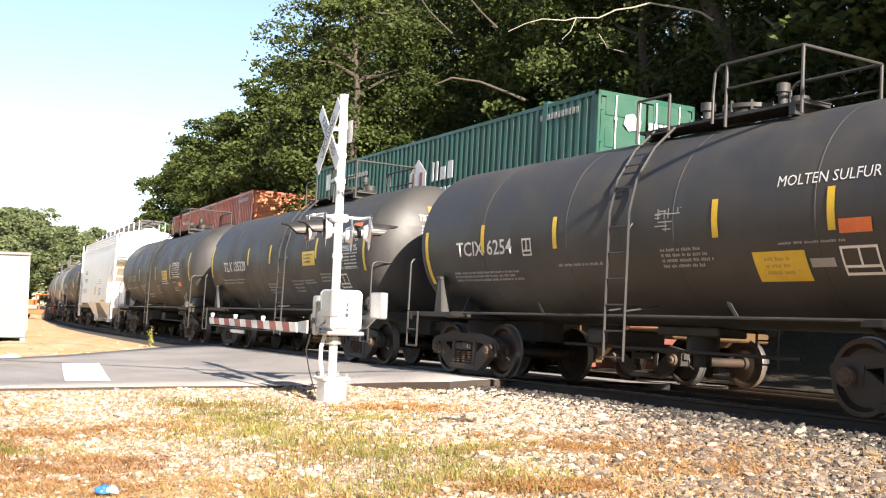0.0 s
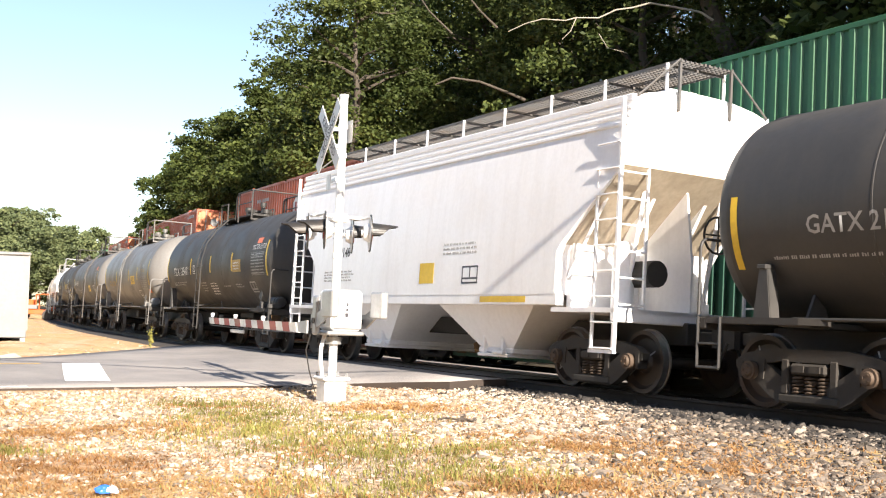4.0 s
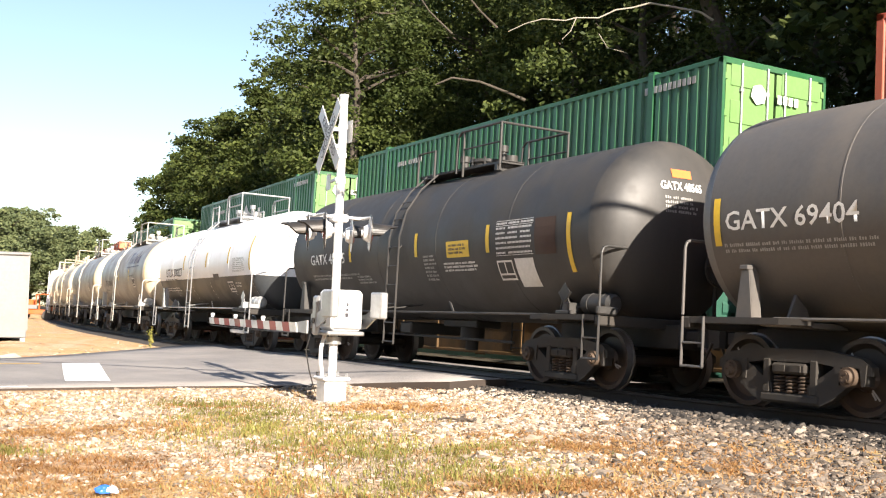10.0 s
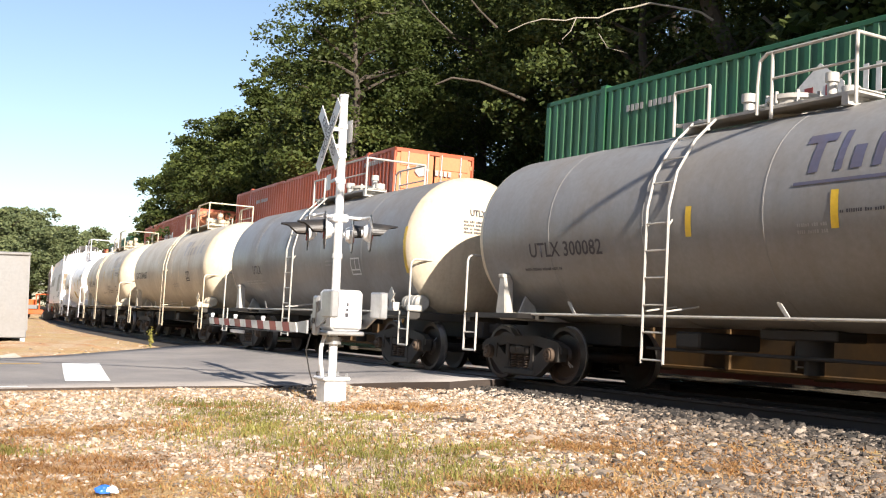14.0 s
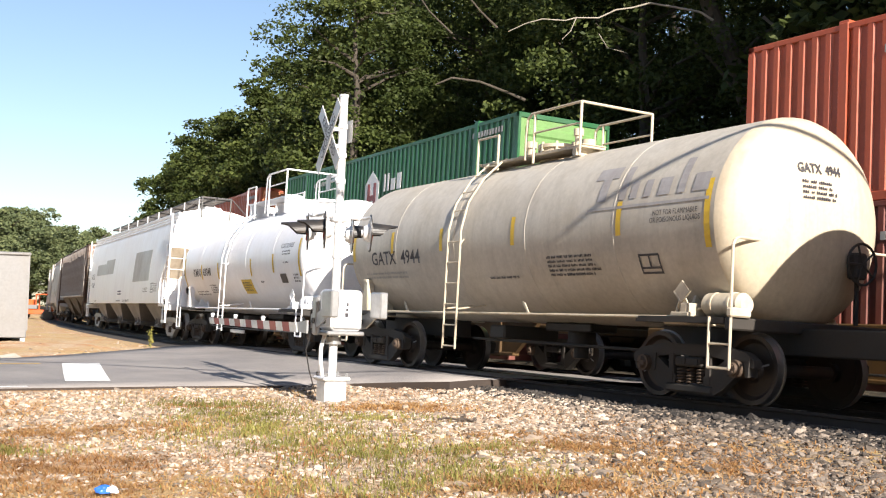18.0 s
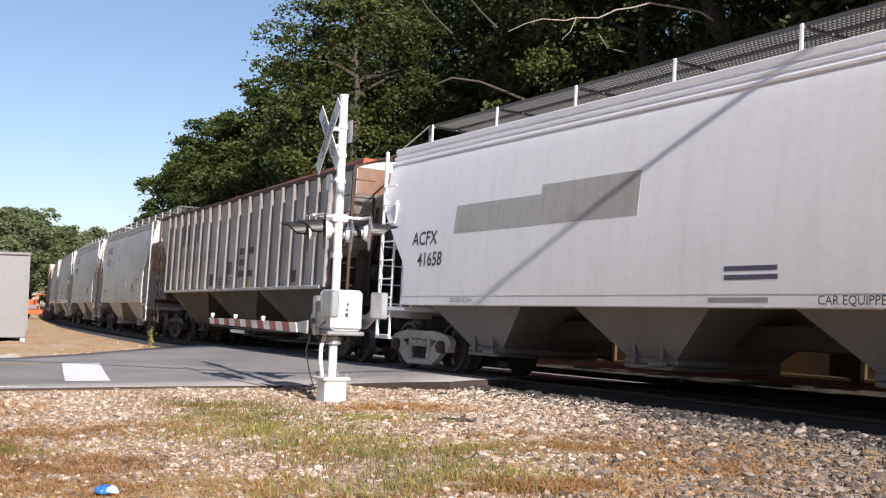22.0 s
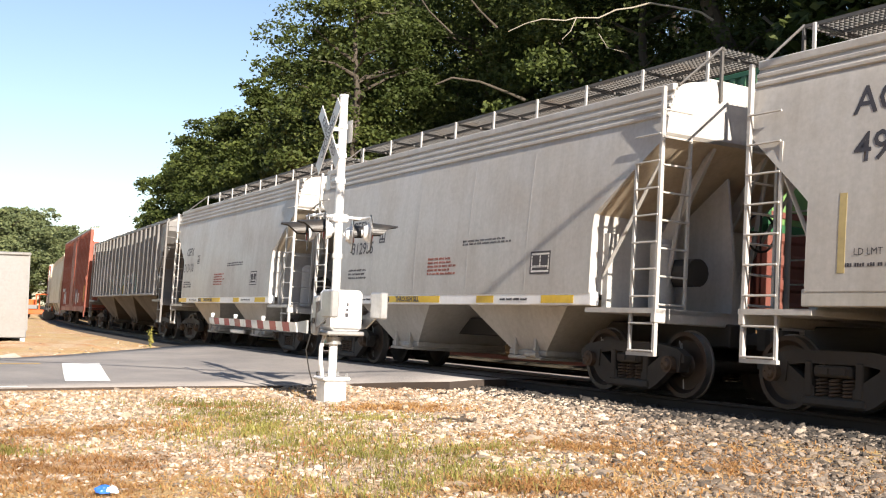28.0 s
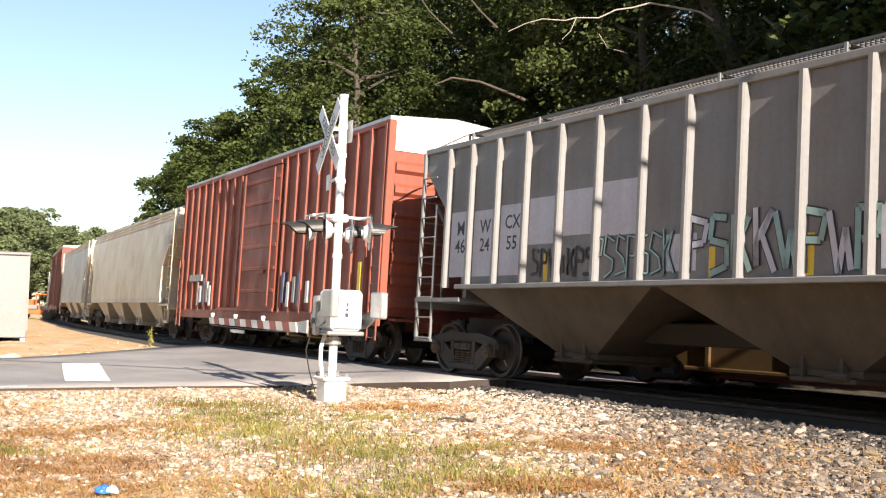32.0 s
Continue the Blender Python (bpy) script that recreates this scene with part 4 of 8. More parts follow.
def ribbon(pts, w):
    """A flat painted stroke along a curve in the x-z plane."""
    left, right = [], []
    for i, (x, z) in enumerate(pts):
        a, b = pts[max(0, i - 1)], pts[min(len(pts) - 1, i + 1)]
        dx, dz = b[0] - a[0], b[1] - a[1]
        ln = math.hypot(dx, dz) or 1
        left.append((x - dz / ln * w / 2, z + dx / ln * w / 2))
        right.append((x + dz / ln * w / 2, z - dx / ln * w / 2))
    return left, right


def spray(body, y, seed):
    """Spray-painted tags: rows of angular dark-edged strokes in teal and white, lettering that nobody can read."""
    rnd = random.Random(seed)
    for x0, x1, n, zc, hh, fill in ((3.75, 5.35, 7, 1.9, 0.22, ("dark_mark",)), (2.0, 3.75, 7, 1.95, 0.30, ("dark_mark", "teal")), (-3.6, 1.75, 14, 2.03, 0.38, ("teal", "teal", "teal", "lilac"))):
        for i in range(n):
            cx = x1 - (x1 - x0) * (i + 0.5) / n
            w = (x1 - x0) / n
            form = rnd.randrange(4)
            a, b, c = (rnd.uniform(-0.12, 0.12) * hh for _ in range(3))
            pts = {0: [(0.45, -1), (0.4, 0.9), (-0.4, 0.7), (-0.3, 0.0), (0.3, -0.05)], 1: [(0.5, 0.9), (0.1, -1), (-0.1, 0.3), (-0.4, -0.9)],
                   2: [(-0.4, 0.8), (0.3, 0.9), (0.4, 0.2), (-0.3, -0.1), (-0.4, -0.8), (0.4, -0.95)], 3: [(0.4, 1.0), (0.35, -0.9), (0.3, 0.0), (-0.4, 0.9), (0.1, 0.1), (-0.5, -1.0)]}[form]
            pts = [(cx + w * p + rnd.uniform(-0.03, 0.03), zc + hh * q + (a, b, c)[k % 3]) for k, (p, q) in enumerate(pts)]
            mat = rnd.choice(fill)
            for wd, mm, off in ((0.125 if n > 10 else 0.055, "dark_mark", 0.0003 * i), (0.085 if n > 10 else 0.03, mat, 0.009 + 0.0005 * i)):
                mb = MB()
                for (xa, za), (xb, zb) in zip(pts, pts[1:]):
                    left, right = ribbon([(xa, za), (xb, zb)], wd)
                    k0 = len(mb.v)
                    for (p, q), (r, s) in zip(left, right):
                        mb.v += [(p, y + off, max(1.58, q)), (r, y + off, max(1.58, s))]
                    mb.f.append((k0, k0 + 1, k0 + 3, k0 + 2))
                part("tag_stroke", mb, M[mm], body)


# ---------------------------------------------------------------- covered hoppers
def loft(mb, levels):
    """Stacks rounded rectangles (z, half length, half width) into a closed body."""
    k = len(mb.v)
    for z, X, Y in levels:
        mb.v += [(-X, -Y, z), (X, -Y, z), (X, Y, z), (-X, Y, z)]
    n = len(levels)
    for i in range(n - 1):
        for j in range(4):
            a, b = k + 4 * i + j, k + 4 * i + (j + 1) % 4
            mb.f.append((a, b, b + 4, a + 4))
    mb.f.append((k + 3, k + 2, k + 1, k))
    e = k + 4 * (n - 1)
    mb.f.append((e, e + 1, e + 2, e + 3))
    return mb


def hopper_car(name, sigma_left, length, paint_name, ribbed=False, label="", top=4.25, bottom=1.4, walk_z=4.93, bays=3, trim=None, sill=None, letters=(), plates=(), walkmat="mesh_dark", ends=1.45, rust=None, chute=None, lean=0.2, setback=0.75, posts=None, tagging=0, slope=None, shift=0.0, truck_in=1.05, bands=2, lead=0.0, truck_mat="steel"):
    car = thing(name, label, "hopper car", "cars of the near train")
    trim, chute, rust = trim or paint_name, chute or paint_name, rust or trim or paint_name
    h = length / 2 - setback           # end of the roof
    wide = 1.52
    key = f"hop{paint_name}{ribbed}{round(length, 1)}{top}{bottom}"

    def width(z):
        if ribbed:
            return wide - 0.10
        t = (z - bottom) / (top - bottom)
        return wide + 0.02 - lean * t ** 2.2 - 0.05 * max(0, t - 0.86) / 0.14

    def reach(z):
        zt, zb = (top - slope[0], bottom + slope[1]) if slope else ((top - 0.7, bottom + 1.15) if not ribbed else (top - 0.35, bottom + 0.75))
        if z >= zt:
            return h
        if z <= zb:
            return h - ends
        t = (zt - z) / (zt - zb)
        return h - ends * t

    def build():
        mb = MB()
        zs = [bottom + (top - bottom) * i / 22 for i in range(23)]
        loft(mb, [(z, reach(z), width(z)) for z in zs] + [(top + 0.10, h - 0.02, width(top) - 0.25), (top + 0.2, h - 0.05, 0.55), (top + 0.22, h - 0.05, 0.1)])
        return mb.mesh("body", M[paint_name], not ribbed)
    body = put("body", shared(key, build), car)
    # inner slope sheets at both ends, dustier than the sides
    if not ribbed:
        zt, zb = (top - slope[0], bottom + slope[1]) if slope else (top - 0.7, bottom + 1.15)
        for e in (1, -1):
            n_x, n_z = (zt - zb) / math.hypot(ends, zt - zb) * 0.006, ends / math.hypot(ends, zt - zb) * 0.006
            y = wide - 0.09
            mb = MB()
            for k in (0, 1):
                mb.v += [(e * (h - ends + n_x * k), -y, zb - n_z * k), (e * (h - ends + n_x * k), y, zb - n_z * k), (e * (h + n_x * k), y, zt - n_z * k), (e * (h + n_x * k), -y, zt - n_z * k)]
            mb.f += [(0, 1, 2, 3), (4, 5, 6, 7), (0, 1, 5, 4), (1, 2, 6, 5), (2, 3, 7, 6), (3, 0, 4, 7)]
            part("slope_sheet", mb, M["slope_dust" if paint_name in ("white", "hopper_grey") else rust], car, "dusty slope sheet under the roof's end")
    if ribbed and rust == "rust":
        for e in (1, -1):
            a, b = e * (h + 0.002), e * (h + 0.01)
            part("end_panel", MB().box(min(a, b), max(a, b), -wide + 0.12, wide - 0.12, top - 0.58, top - 0.02), M["rust_lit"], car, "rusty upper end sheet")
    # top chord and roof hatch trough
    for side in (1, -1):
        y = side * width(top)
        put("top_chord", shared(key + f"chord{rust}{side}", lambda: MB().box(-h, h, y - 0.05, y + 0.05, top - 0.06, top + 0.05, 0.015).mesh("top_chord", M[rust])), car)
        if not ribbed:
            for i in range(bands):
                zz = top - 0.15 - 0.12 * i
                yy = side * width(zz)
                put("roof_band", shared(key + f"band{rust}{side}{i}", lambda: MB().box(-h, h, yy - 0.03, yy + 0.03, zz - 0.03, zz + 0.03, 0.012).mesh("roof_band", M[rust])), car)
    put("hatch_trough", shared(key + "trough" + rust, lambda: MB().box(-h + 0.3, h - 0.3, -0.3, 0.3, top + 0.2, top + 0.3, 0.02).mesh("hatch_trough", M[rust])), car)
    # side sill
    def build():
        mb = MB()
        for side in (1, -1):
            ya, yb = side * (wide - 0.14), side * (wide + 0.015)
            mb.box(-(h - ends + 0.05), h - ends + 0.05, min(ya, yb), max(ya, yb), bottom - (0.05 if ribbed else 0.17), bottom + 0.03, 0.012)
        return mb.mesh("side_sill", M[sill or trim])
    put("side_sill", shared(key + "sill" + (sill or trim), build), car)
    part("centre_sill", MB().box(-(h + 0.1), h + 0.1, -0.25, 0.25, 0.72, 1.05, 0.02), M["steel"], car)
    # weld seams down the smooth sides
    if not ribbed and paint_name != "white":
        for side in (1, -1):
            for x in (-0.62 * (h - ends), -0.21 * (h - ends), 0.22 * (h - ends), 0.63 * (h - ends)):
                def build(side=side):
                    mb = MB()
                    zs = [bottom + 0.04 + (top - 0.35 - bottom) * i / 9 for i in range(10)]
                    for z in zs:
                        mb.v += [(-0.03, side * (width(z) + 0.001), z), (-0.008, side * (width(z) + 0.003), z), (0.008, side * (width(z) + 0.003), z), (0.03, side * (width(z) + 0.001), z)]
                    for i in range(9):
                        for j in range(3):
                            k = 4 * i + j
                            mb.f.append((k, k + 1, k + 5, k + 4))
                    return mb.mesh("weld_seam", M[paint_name])
                put("weld_seam", shared(key + f"seam{side}", build), body, pose(x, 0, 0))
    # web plates and air tanks under the slope sheets
    for e in (1, -1):
        zf = bottom + (slope[1] if slope else 1.0)
        mb = MB().prism([(e * (h - ends - 0.02), bottom - 0.25), (e * (h - 0.12), bottom - 0.25), (e * (h - 0.12), bottom + 0.5), (e * (h - 0.3), top - 1.1), (e * (h - ends - 0.02), zf)], "y", -0.02, 0.02)
        part("shear_web", mb, M[paint_name if not ribbed else "rust"], car)
        mb = MB()
        mb.cyl((e * (h - ends * 0.55), 0.75, bottom - 0.2), (e * (h - ends * 0.55), 0.75, bottom + 0.75), 0.17, 16)
        mb.cyl((e * (h - ends * 0.55), 0.75, bottom + 0.75), (e * (h - ends * 0.55), 0.75, bottom + 0.83), 0.17, 16, 0.09)
        part("air_tank", mb, M[trim], car, shade=True)
    # side posts
    if ribbed:
        n = ribbed
        def build():
            mb = MB()
            mb.prism([(-0.075, 0), (-0.05, 0.09), (-0.03, 0.115), (0.03, 0.115), (0.05, 0.09), (0.075, 0)], "z", bottom - 0.02, top - 0.05)
            return mb.mesh("side_post", M["rib_post" if paint_name == "rib_grey" else paint_name])
        post = shared(f"post{paint_name}{top}{bottom}", build)
        for side in (1, -1):
            for i in range(n):
                x = posts[i] if posts else -(h - 1.55) + 2 * (h - 1.55) * i / (n - 1)
                put("side_post", post, body, Matrix.Translation((x, side * (wide - 0.115), 0)) @ pose(0, 0, 0, 0, 0, 0 if side > 0 else 180))
    # hopper chutes
    span = 2 * (h - ends) - 0.2
    for i in range(bays):
        w = span / bays
        xc = -span / 2 + w * (i + 0.5)
        def build():
            mb = MB()
            k = len(mb.v)
            wt = w * (0.37 if not ribbed else 0.49)
            yb = 0.98 if not ribbed else 0.75
            mb.v += [(-wt, -1.36, bottom - 0.05), (wt, -1.36, bottom - 0.05), (wt, 1.36, bottom - 0.05), (-wt, 1.36, bottom - 0.05),
                     (-0.5, -yb, 0.5), (0.5, -yb, 0.5), (0.5, yb, 0.5), (-0.5, yb, 0.5)]
            for j in range(4):
                mb.f.append((k + j, k + (j + 1) % 4, k + 4 + (j + 1) % 4, k + 4 + j))
            mb.f += [(k + 3, k + 2, k + 1, k), (k + 4, k + 5, k + 6, k + 7)]
            mb.box(-0.56, 0.56, -yb - 0.04, yb + 0.04, 0.42, 0.52, 0.02)
            mb.box(-0.5, 0.5, -yb - 0.1, yb + 0.1, 0.36, 0.42, 0.015)
            mb.cyl((-0.42, yb + 0.12, 0.44), (-0.1, yb + 0.12, 0.44), 0.045, 10)
            for x in (-0.3, 0.3):
                mb.box(x - 0.03, x + 0.03, yb - 0.02, yb + 0.1, 0.4, 0.72)
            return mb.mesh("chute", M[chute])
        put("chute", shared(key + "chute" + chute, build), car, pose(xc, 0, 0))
    # end frames: corner posts, ladders, platforms, steps, diagonal braces
    for e in (1, -1):
        for side in (1, -1):
            def build(e=e, side=side):
                mb = MB()
                x, y = e * (h - 0.03), side * (wide - 0.05)
                mb.box(x - 0.032, x + 0.032, y - 0.03, y + 0.03, 0.55, top - 0.02, 0.008)
                x2 = x - e * 0.52
                mb.box(x2 - 0.022, x2 + 0.022, y - 0.018, y + 0.018, bottom - 0.25, top - 1.05)
                mb.box(x - 0.02, x + 0.02, y - side * 0.5 - 0.02, y - side * 0.5 + 0.02, bottom - 0.25, top - 0.02)
                mb.box(min(x, x - e * 0.56), max(x, x - e * 0.56), y - 0.03, y + 0.03, 0.55, 0.6)
                mb.box(x2 - 0.02, x2 + 0.02, y - 0.02, y + 0.02, 0.55, bottom - 0.2)
                # brace from the sill up to the slope
                mb.cyl((x - e * (ends + 0.1), side * 1.3, bottom + 0.1), (x - e * 0.2, side * 1.3, top - 1.0), 0.028, 6)
                mb.cyl((x - e * 0.7, side * 0.75, bottom - 0.2), (x - e * 0.25, side * 0.75, top - 0.8), 0.035, 6)
                return mb.mesh("end_ladder", M[trim])
            frame_ = put("end_ladder", shared(key + f"lad{trim}{e}{side}", build), car)
            x, y = e * (h - 0.03), side * (wide - 0.05)
            flat = shared(f"hrung{trim}{e}", lambda: MB().cyl((0, 0, 0), (-e * 0.52, 0, 0), 0.015, 6).mesh("rung", M[trim]))
            cross = shared(f"hcross{trim}{side}", lambda: MB().cyl((0, 0, 0), (0, -side * 0.5, 0), 0.015, 6).mesh("rung", M[trim]))
            for i in range(9):
                if 0.62 + i * 0.37 < top - 0.4:
                    put("rung", flat, frame_, pose(x, y + side * 0.03, 0.62 + i * 0.37))
                if i < 8 and 1.25 + i * 0.38 < top - 0.05 and side > 0:
                    put("rung", cross, frame_, pose(x + e * 0.03, y, 1.25 + i * 0.38))
        def build(e=e):
            mb = MB()
            x = e * (h + 0.02)
            xi = e * (h - ends - 0.1)
            mb.box(min(x, xi), max(x, xi), -wide, wide, bottom - 0.27, bottom - 0.2)
            mb.box(min(x, x - e * 0.1), max(x, x - e * 0.1), -wide, wide, bottom - 0.4, bottom - 0.2, 0.015)
            # slope sheet stiffeners
            for y in (-0.5, 0.5):
                mb.prism([(e * (h - ends + 0.02), bottom + 0.5), (e * (h - 0.15), top - 0.75), (e * (h - 0.05), top - 0.75), (e * (h - ends + 0.3), bottom + 0.4)], "y", y - 0.03, y + 0.03)
            mb.box(min(e * (h - ends), e * (h - ends + 0.12)), max(e * (h - ends), e * (h - ends + 0.12)), -1.3, 1.3, bottom - 0.2, bottom + 0.9)
            return mb.mesh("end_deck", M[rust])
        put("end_deck", shared(key + f"deck{rust}{e}", build), car)
        def build(e=e):
            mb = MB()
            x = e * (h - 0.55)
            mb.lathe_x([(x - 0.3, 0), (x - 0.3, 0.2), (x + 0.3, 0.2), (x + 0.3, 0)], 0.55, bottom + 0.35, 14)
            mb.cyl((x, -0.3, bottom - 0.2), (x, -0.3, bottom + 1.1), 0.03, 8)
            for i in range(16):
                a, b = 2 * math.pi * i / 16, 2 * math.pi * (i + 1) / 16
                xx = e * (h - 0.08)
                mb.cyl((xx, -0.45 + 0.28 * math.cos(a), 2.4 + 0.28 * math.sin(a)), (xx, -0.45 + 0.28 * math.cos(b), 2.4 + 0.28 * math.sin(b)), 0.018, 6)
                if i % 4 == 0:
                    mb.cyl((xx, -0.45, 2.4), (xx, -0.45 + 0.28 * math.cos(a), 2.4 + 0.28 * math.sin(a)), 0.014, 6)
            return mb.mesh("brake_gear", M["steel"])
        if e < 0:
            put("brake_gear", shared(key + f"brake{e}", build), car)
    # roof walk: grating on brackets
    def build():
        mb = MB()
        wz = walk_z
        for y in (-0.5, -0.04, 0.04, 0.5):
            mb.box(-h - 0.05, h + 0.05, y - 0.015, y + 0.015, wz - 0.045, wz)
        for y in (-0.41, -0.32, -0.23, -0.14, 0.14, 0.23, 0.32, 0.41):
            mb.box(-h - 0.05, h + 0.05, y - 0.006, y + 0.006, wz - 0.03, wz - 0.005)
        nb = int(h * 2 / 0.075)
        for i in range(nb + 1):
            x = -h + 2 * h * i / nb
            for y in (-0.27, 0.27):
                mb.box(x - 0.009, x + 0.009, y - 0.23, y + 0.23, wz - 0.032, wz - 0.004)
        for i in range(9):
            x = -h + 0.2 + (2 * h - 0.4) * i / 8
            mb.box(x - 0.025, x + 0.025, -0.54, 0.54, wz - 0.085, wz - 0.045)
        for e in (1, -1):
            x = e * (h + 0.02)
            for y in (-0.5, 0.5):
                mb.box(x - 0.02, x + 0.02, y - 0.02, y + 0.02, top - 0.1, wz)
                mb.cyl((x, y, wz), (x, math.copysign(width(top) - 0.03, y), top + 0.02), 0.018, 6)
        return mb.mesh("roof_walk", M[walkmat])
    grating = put("roof_walk", shared(key + "walk" + walkmat, build), car, None, "steel grating roof walk")
    stay = shared(key + "stay" + rust, lambda: MB().box(-0.026, 0.026, -0.015, 0.015, top + 0.03, walk_z - 0.02, 0.005).mesh("walk_post", M[rust]))
    for i in range(9):
        for y in (-0.56, 0.56):
            put("walk_post", stay, grating, pose(-h + 0.2 + (2 * h - 0.4) * i / 8, y, 0))
    def build():
        mb = MB()
        for i in range(10):
            x = -h + 1.0 + (2 * h - 2.0) * i / 9
            mb.box(x - 0.55, x + 0.55, -0.28, 0.28, top + 0.3, top + 0.36, 0.02)
        return mb.mesh("hatch", M[rust])
    put("hatch", shared(key + "hatch" + rust, build), car)
    tx = h - truck_in
    for e in (1, -1):
        add_truck(car, e * tx if e > 0 else lead - tx, True, truck_mat)
    add_couplers(car, length / 2)
    for words, x, z, size, mat, *more in letters:
        x += shift
        y = (width(z) + 0.004) if not ribbed else wide - 0.095
        if z < bottom:
            y = wide + 0.032
        me = text_mesh(words, size, M[mat], None, *more)
        if not ribbed and z > bottom:
            for v in me.vertices:
                v.co.y = width(z + v.co.z) - width(z)
        put("lettering", me, body, pose(x, y, z))
    for name2, x0, x1, z0, z1, mat in plates:
        mb = MB()
        for a, b, c, d in piece_rects(name2, x0 + shift, x1 + shift, z0, z1):
            ya, yb = (width(c), width(d)) if not ribbed else (wide - 0.1, wide - 0.1)
            if d < bottom + 0.02:
                ya = yb = wide + (0.019 if mat == "dark_mark" else 0.015)
            steps = 6 if not ribbed and d - c > 0.15 and name2 != "sill_mark" else 1
            for i in range(steps):
                z_a, z_b = c + (d - c) * i / steps, c + (d - c) * (i + 1) / steps
                if steps > 1:
                    ya, yb = width(z_a), width(z_b)
                mb.add([(a, ya + 0.003, z_a), (b, ya + 0.003, z_a), (b, yb + 0.003, z_b), (a, yb + 0.003, z_b), (a, ya - 0.01, z_a), (b, ya - 0.01, z_a), (b, yb - 0.01, z_b), (a, yb - 0.01, z_b)],
                       [(0, 1, 2, 3), (4, 5, 1, 0), (3, 2, 6, 7), (0, 3, 7, 4), (1, 5, 6, 2)])
        part(name2, mb, M[mat], body)
    if tagging:
        spray(body, wide - 0.09, tagging)
    return runs(car, sigma_left - length / 2 + 0.9, tx - lead / 2, 1)


# ---------------------------------------------------------------- boxcars
def box_car(sigma_left, length, paint_name, top=5.1, label="", white_end=True, letters=(), plates=()):
    car = thing("boxcar", label, "boxcar", "cars of the near train")
    h, w, bottom = length / 2 - 0.75, 1.45, 1.0
    mb = MB()
    mb.box(-h, h, -w, w, bottom, top - 0.12)
    body = part("body", mb, M[paint_name], car)
    mb = MB()
    mb.prism([(-w - 0.06, top - 0.14), (w + 0.06, top - 0.14), (w + 0.06, top - 0.06), (0, top + 0.06), (-w - 0.06, top - 0.06)], "x", -h - 0.03, h + 0.03)
    part("roof", mb, M["galv"], car, "silvery ribbed steel roof")
    for side in (1, -1):
        mb = MB()
        mb.box(-h, h, min(side * w, side * (w + 0.07)), max(side * w, side * (w + 0.07)), bottom - 0.22, bottom + 0.05, 0.015)
        mb.box(-h, h, min(side * w, side * (w + 0.07)), max(side * w, side * (w + 0.07)), top - 0.24, top - 0.12, 0.015)
        part("side_sill", mb, M[paint_name], car)
        post = shared(f"bpost{paint_name}{top}", lambda: MB().prism([(-0.09, 0), (-0.05, 0.09), (0.05, 0.09), (0.09, 0)], "z", bottom, top - 0.2).mesh("side_post", M[paint_name]))
        for i in range(22):
            x = -h + 0.12 + (2 * h - 0.24) * i / 21
            if abs(x) > 1.75:
                put("side_post", post, body, Matrix.Translation((x, side * (w - 0.005), 0)) @ pose(0, 0, 0, 0, 0, 0 if side > 0 else 180))
        mb = MB()
        ya, yb = side * w, side * (w + 0.1)
        mb.box(-1.55, 1.55, min(ya, yb), max(ya, yb), bottom + 0.08, top - 0.35, 0.02)
        door = part("sliding_door", mb, M[paint_name], car)
        for i in range(6):
            z = bottom + 0.55 + i * 0.58
            part("door_rib", MB().box(-1.5, 1.5, min(yb, yb + side * 0.03), max(yb, yb + side * 0.03), z - 0.05, z + 0.05, 0.015), M[paint_name], door)
        for z0, z1 in ((top - 0.33, top - 0.25), (bottom + 0.02, bottom + 0.1)):
            part("door_track", MB().box(-1.6, 3.3, min(yb, yb + side * 0.04), max(yb, yb + side * 0.04), z0, z1), M[paint_name], car)
        mb = MB()
        for x in (-1.2, 1.2):
            mb.cyl((x, side * (w + 0.15), bottom + 0.15), (x, side * (w + 0.15), top - 0.4), 0.022, 8)
        mb.box(-0.75, -0.35, side * (w + 0.12) - 0.02, side * (w + 0.12) + 0.02, 2.0, 2.1)
        part("lock_rod", mb, M[paint_name], door)
    for e in (1, -1):
        x = e * h
        for i in range(7):
            z = bottom + 0.25 + i * 0.46
            part("end_rib", MB().prism([(x, z - 0.13), (x + e * 0.07, z - 0.06), (x + e * 0.07, z + 0.06), (x, z + 0.13)], "y", -w + 0.12, w - 0.12), M[paint_name], body)
        for side in (1, -1):
            part("corner_post", MB().box(min(x, x + e * 0.06), max(x, x + e * 0.06), side * w - 0.08, side * w + 0.08, bottom, top - 0.15, 0.01), M[paint_name], body)
        if white_end:
            mb = MB()
            mb.box(min(x, x + e * 0.02), max(x, x + e * 0.02), -w + 0.05, w - 0.05, top - 0.75, top - 0.14)
            part("end_top_panel", mb, M["white"], car, "white upper end panel")
        mb = MB()
        for side in (1, -1):
            for dx in (0.0, 0.42):
                mb.box(x - e * dx - 0.02, x - e * dx + 0.02, side * (w + 0.1) - 0.015, side * (w + 0.1) + 0.015, 0.5, 2.6)
            for i in range(6):
                z = 0.55 + 0.36 * i
                mb.cyl((x, side * (w + 0.1), z), (x - e * 0.42, side * (w + 0.1), z), 0.013, 6)
        mb.box(min(x + e * 0.02, x + e * 0.35), max(x + e * 0.02, x + e * 0.35), -1.3, 1.3, bottom - 0.1, bottom - 0.05)
        mb.box(min(x, x - e * 1.6), max(x, x - e * 1.6), -0.3, 0.3, 0.7, 1.0)
        part("end_ladder", mb, M[paint_name], car)
    mb = MB()
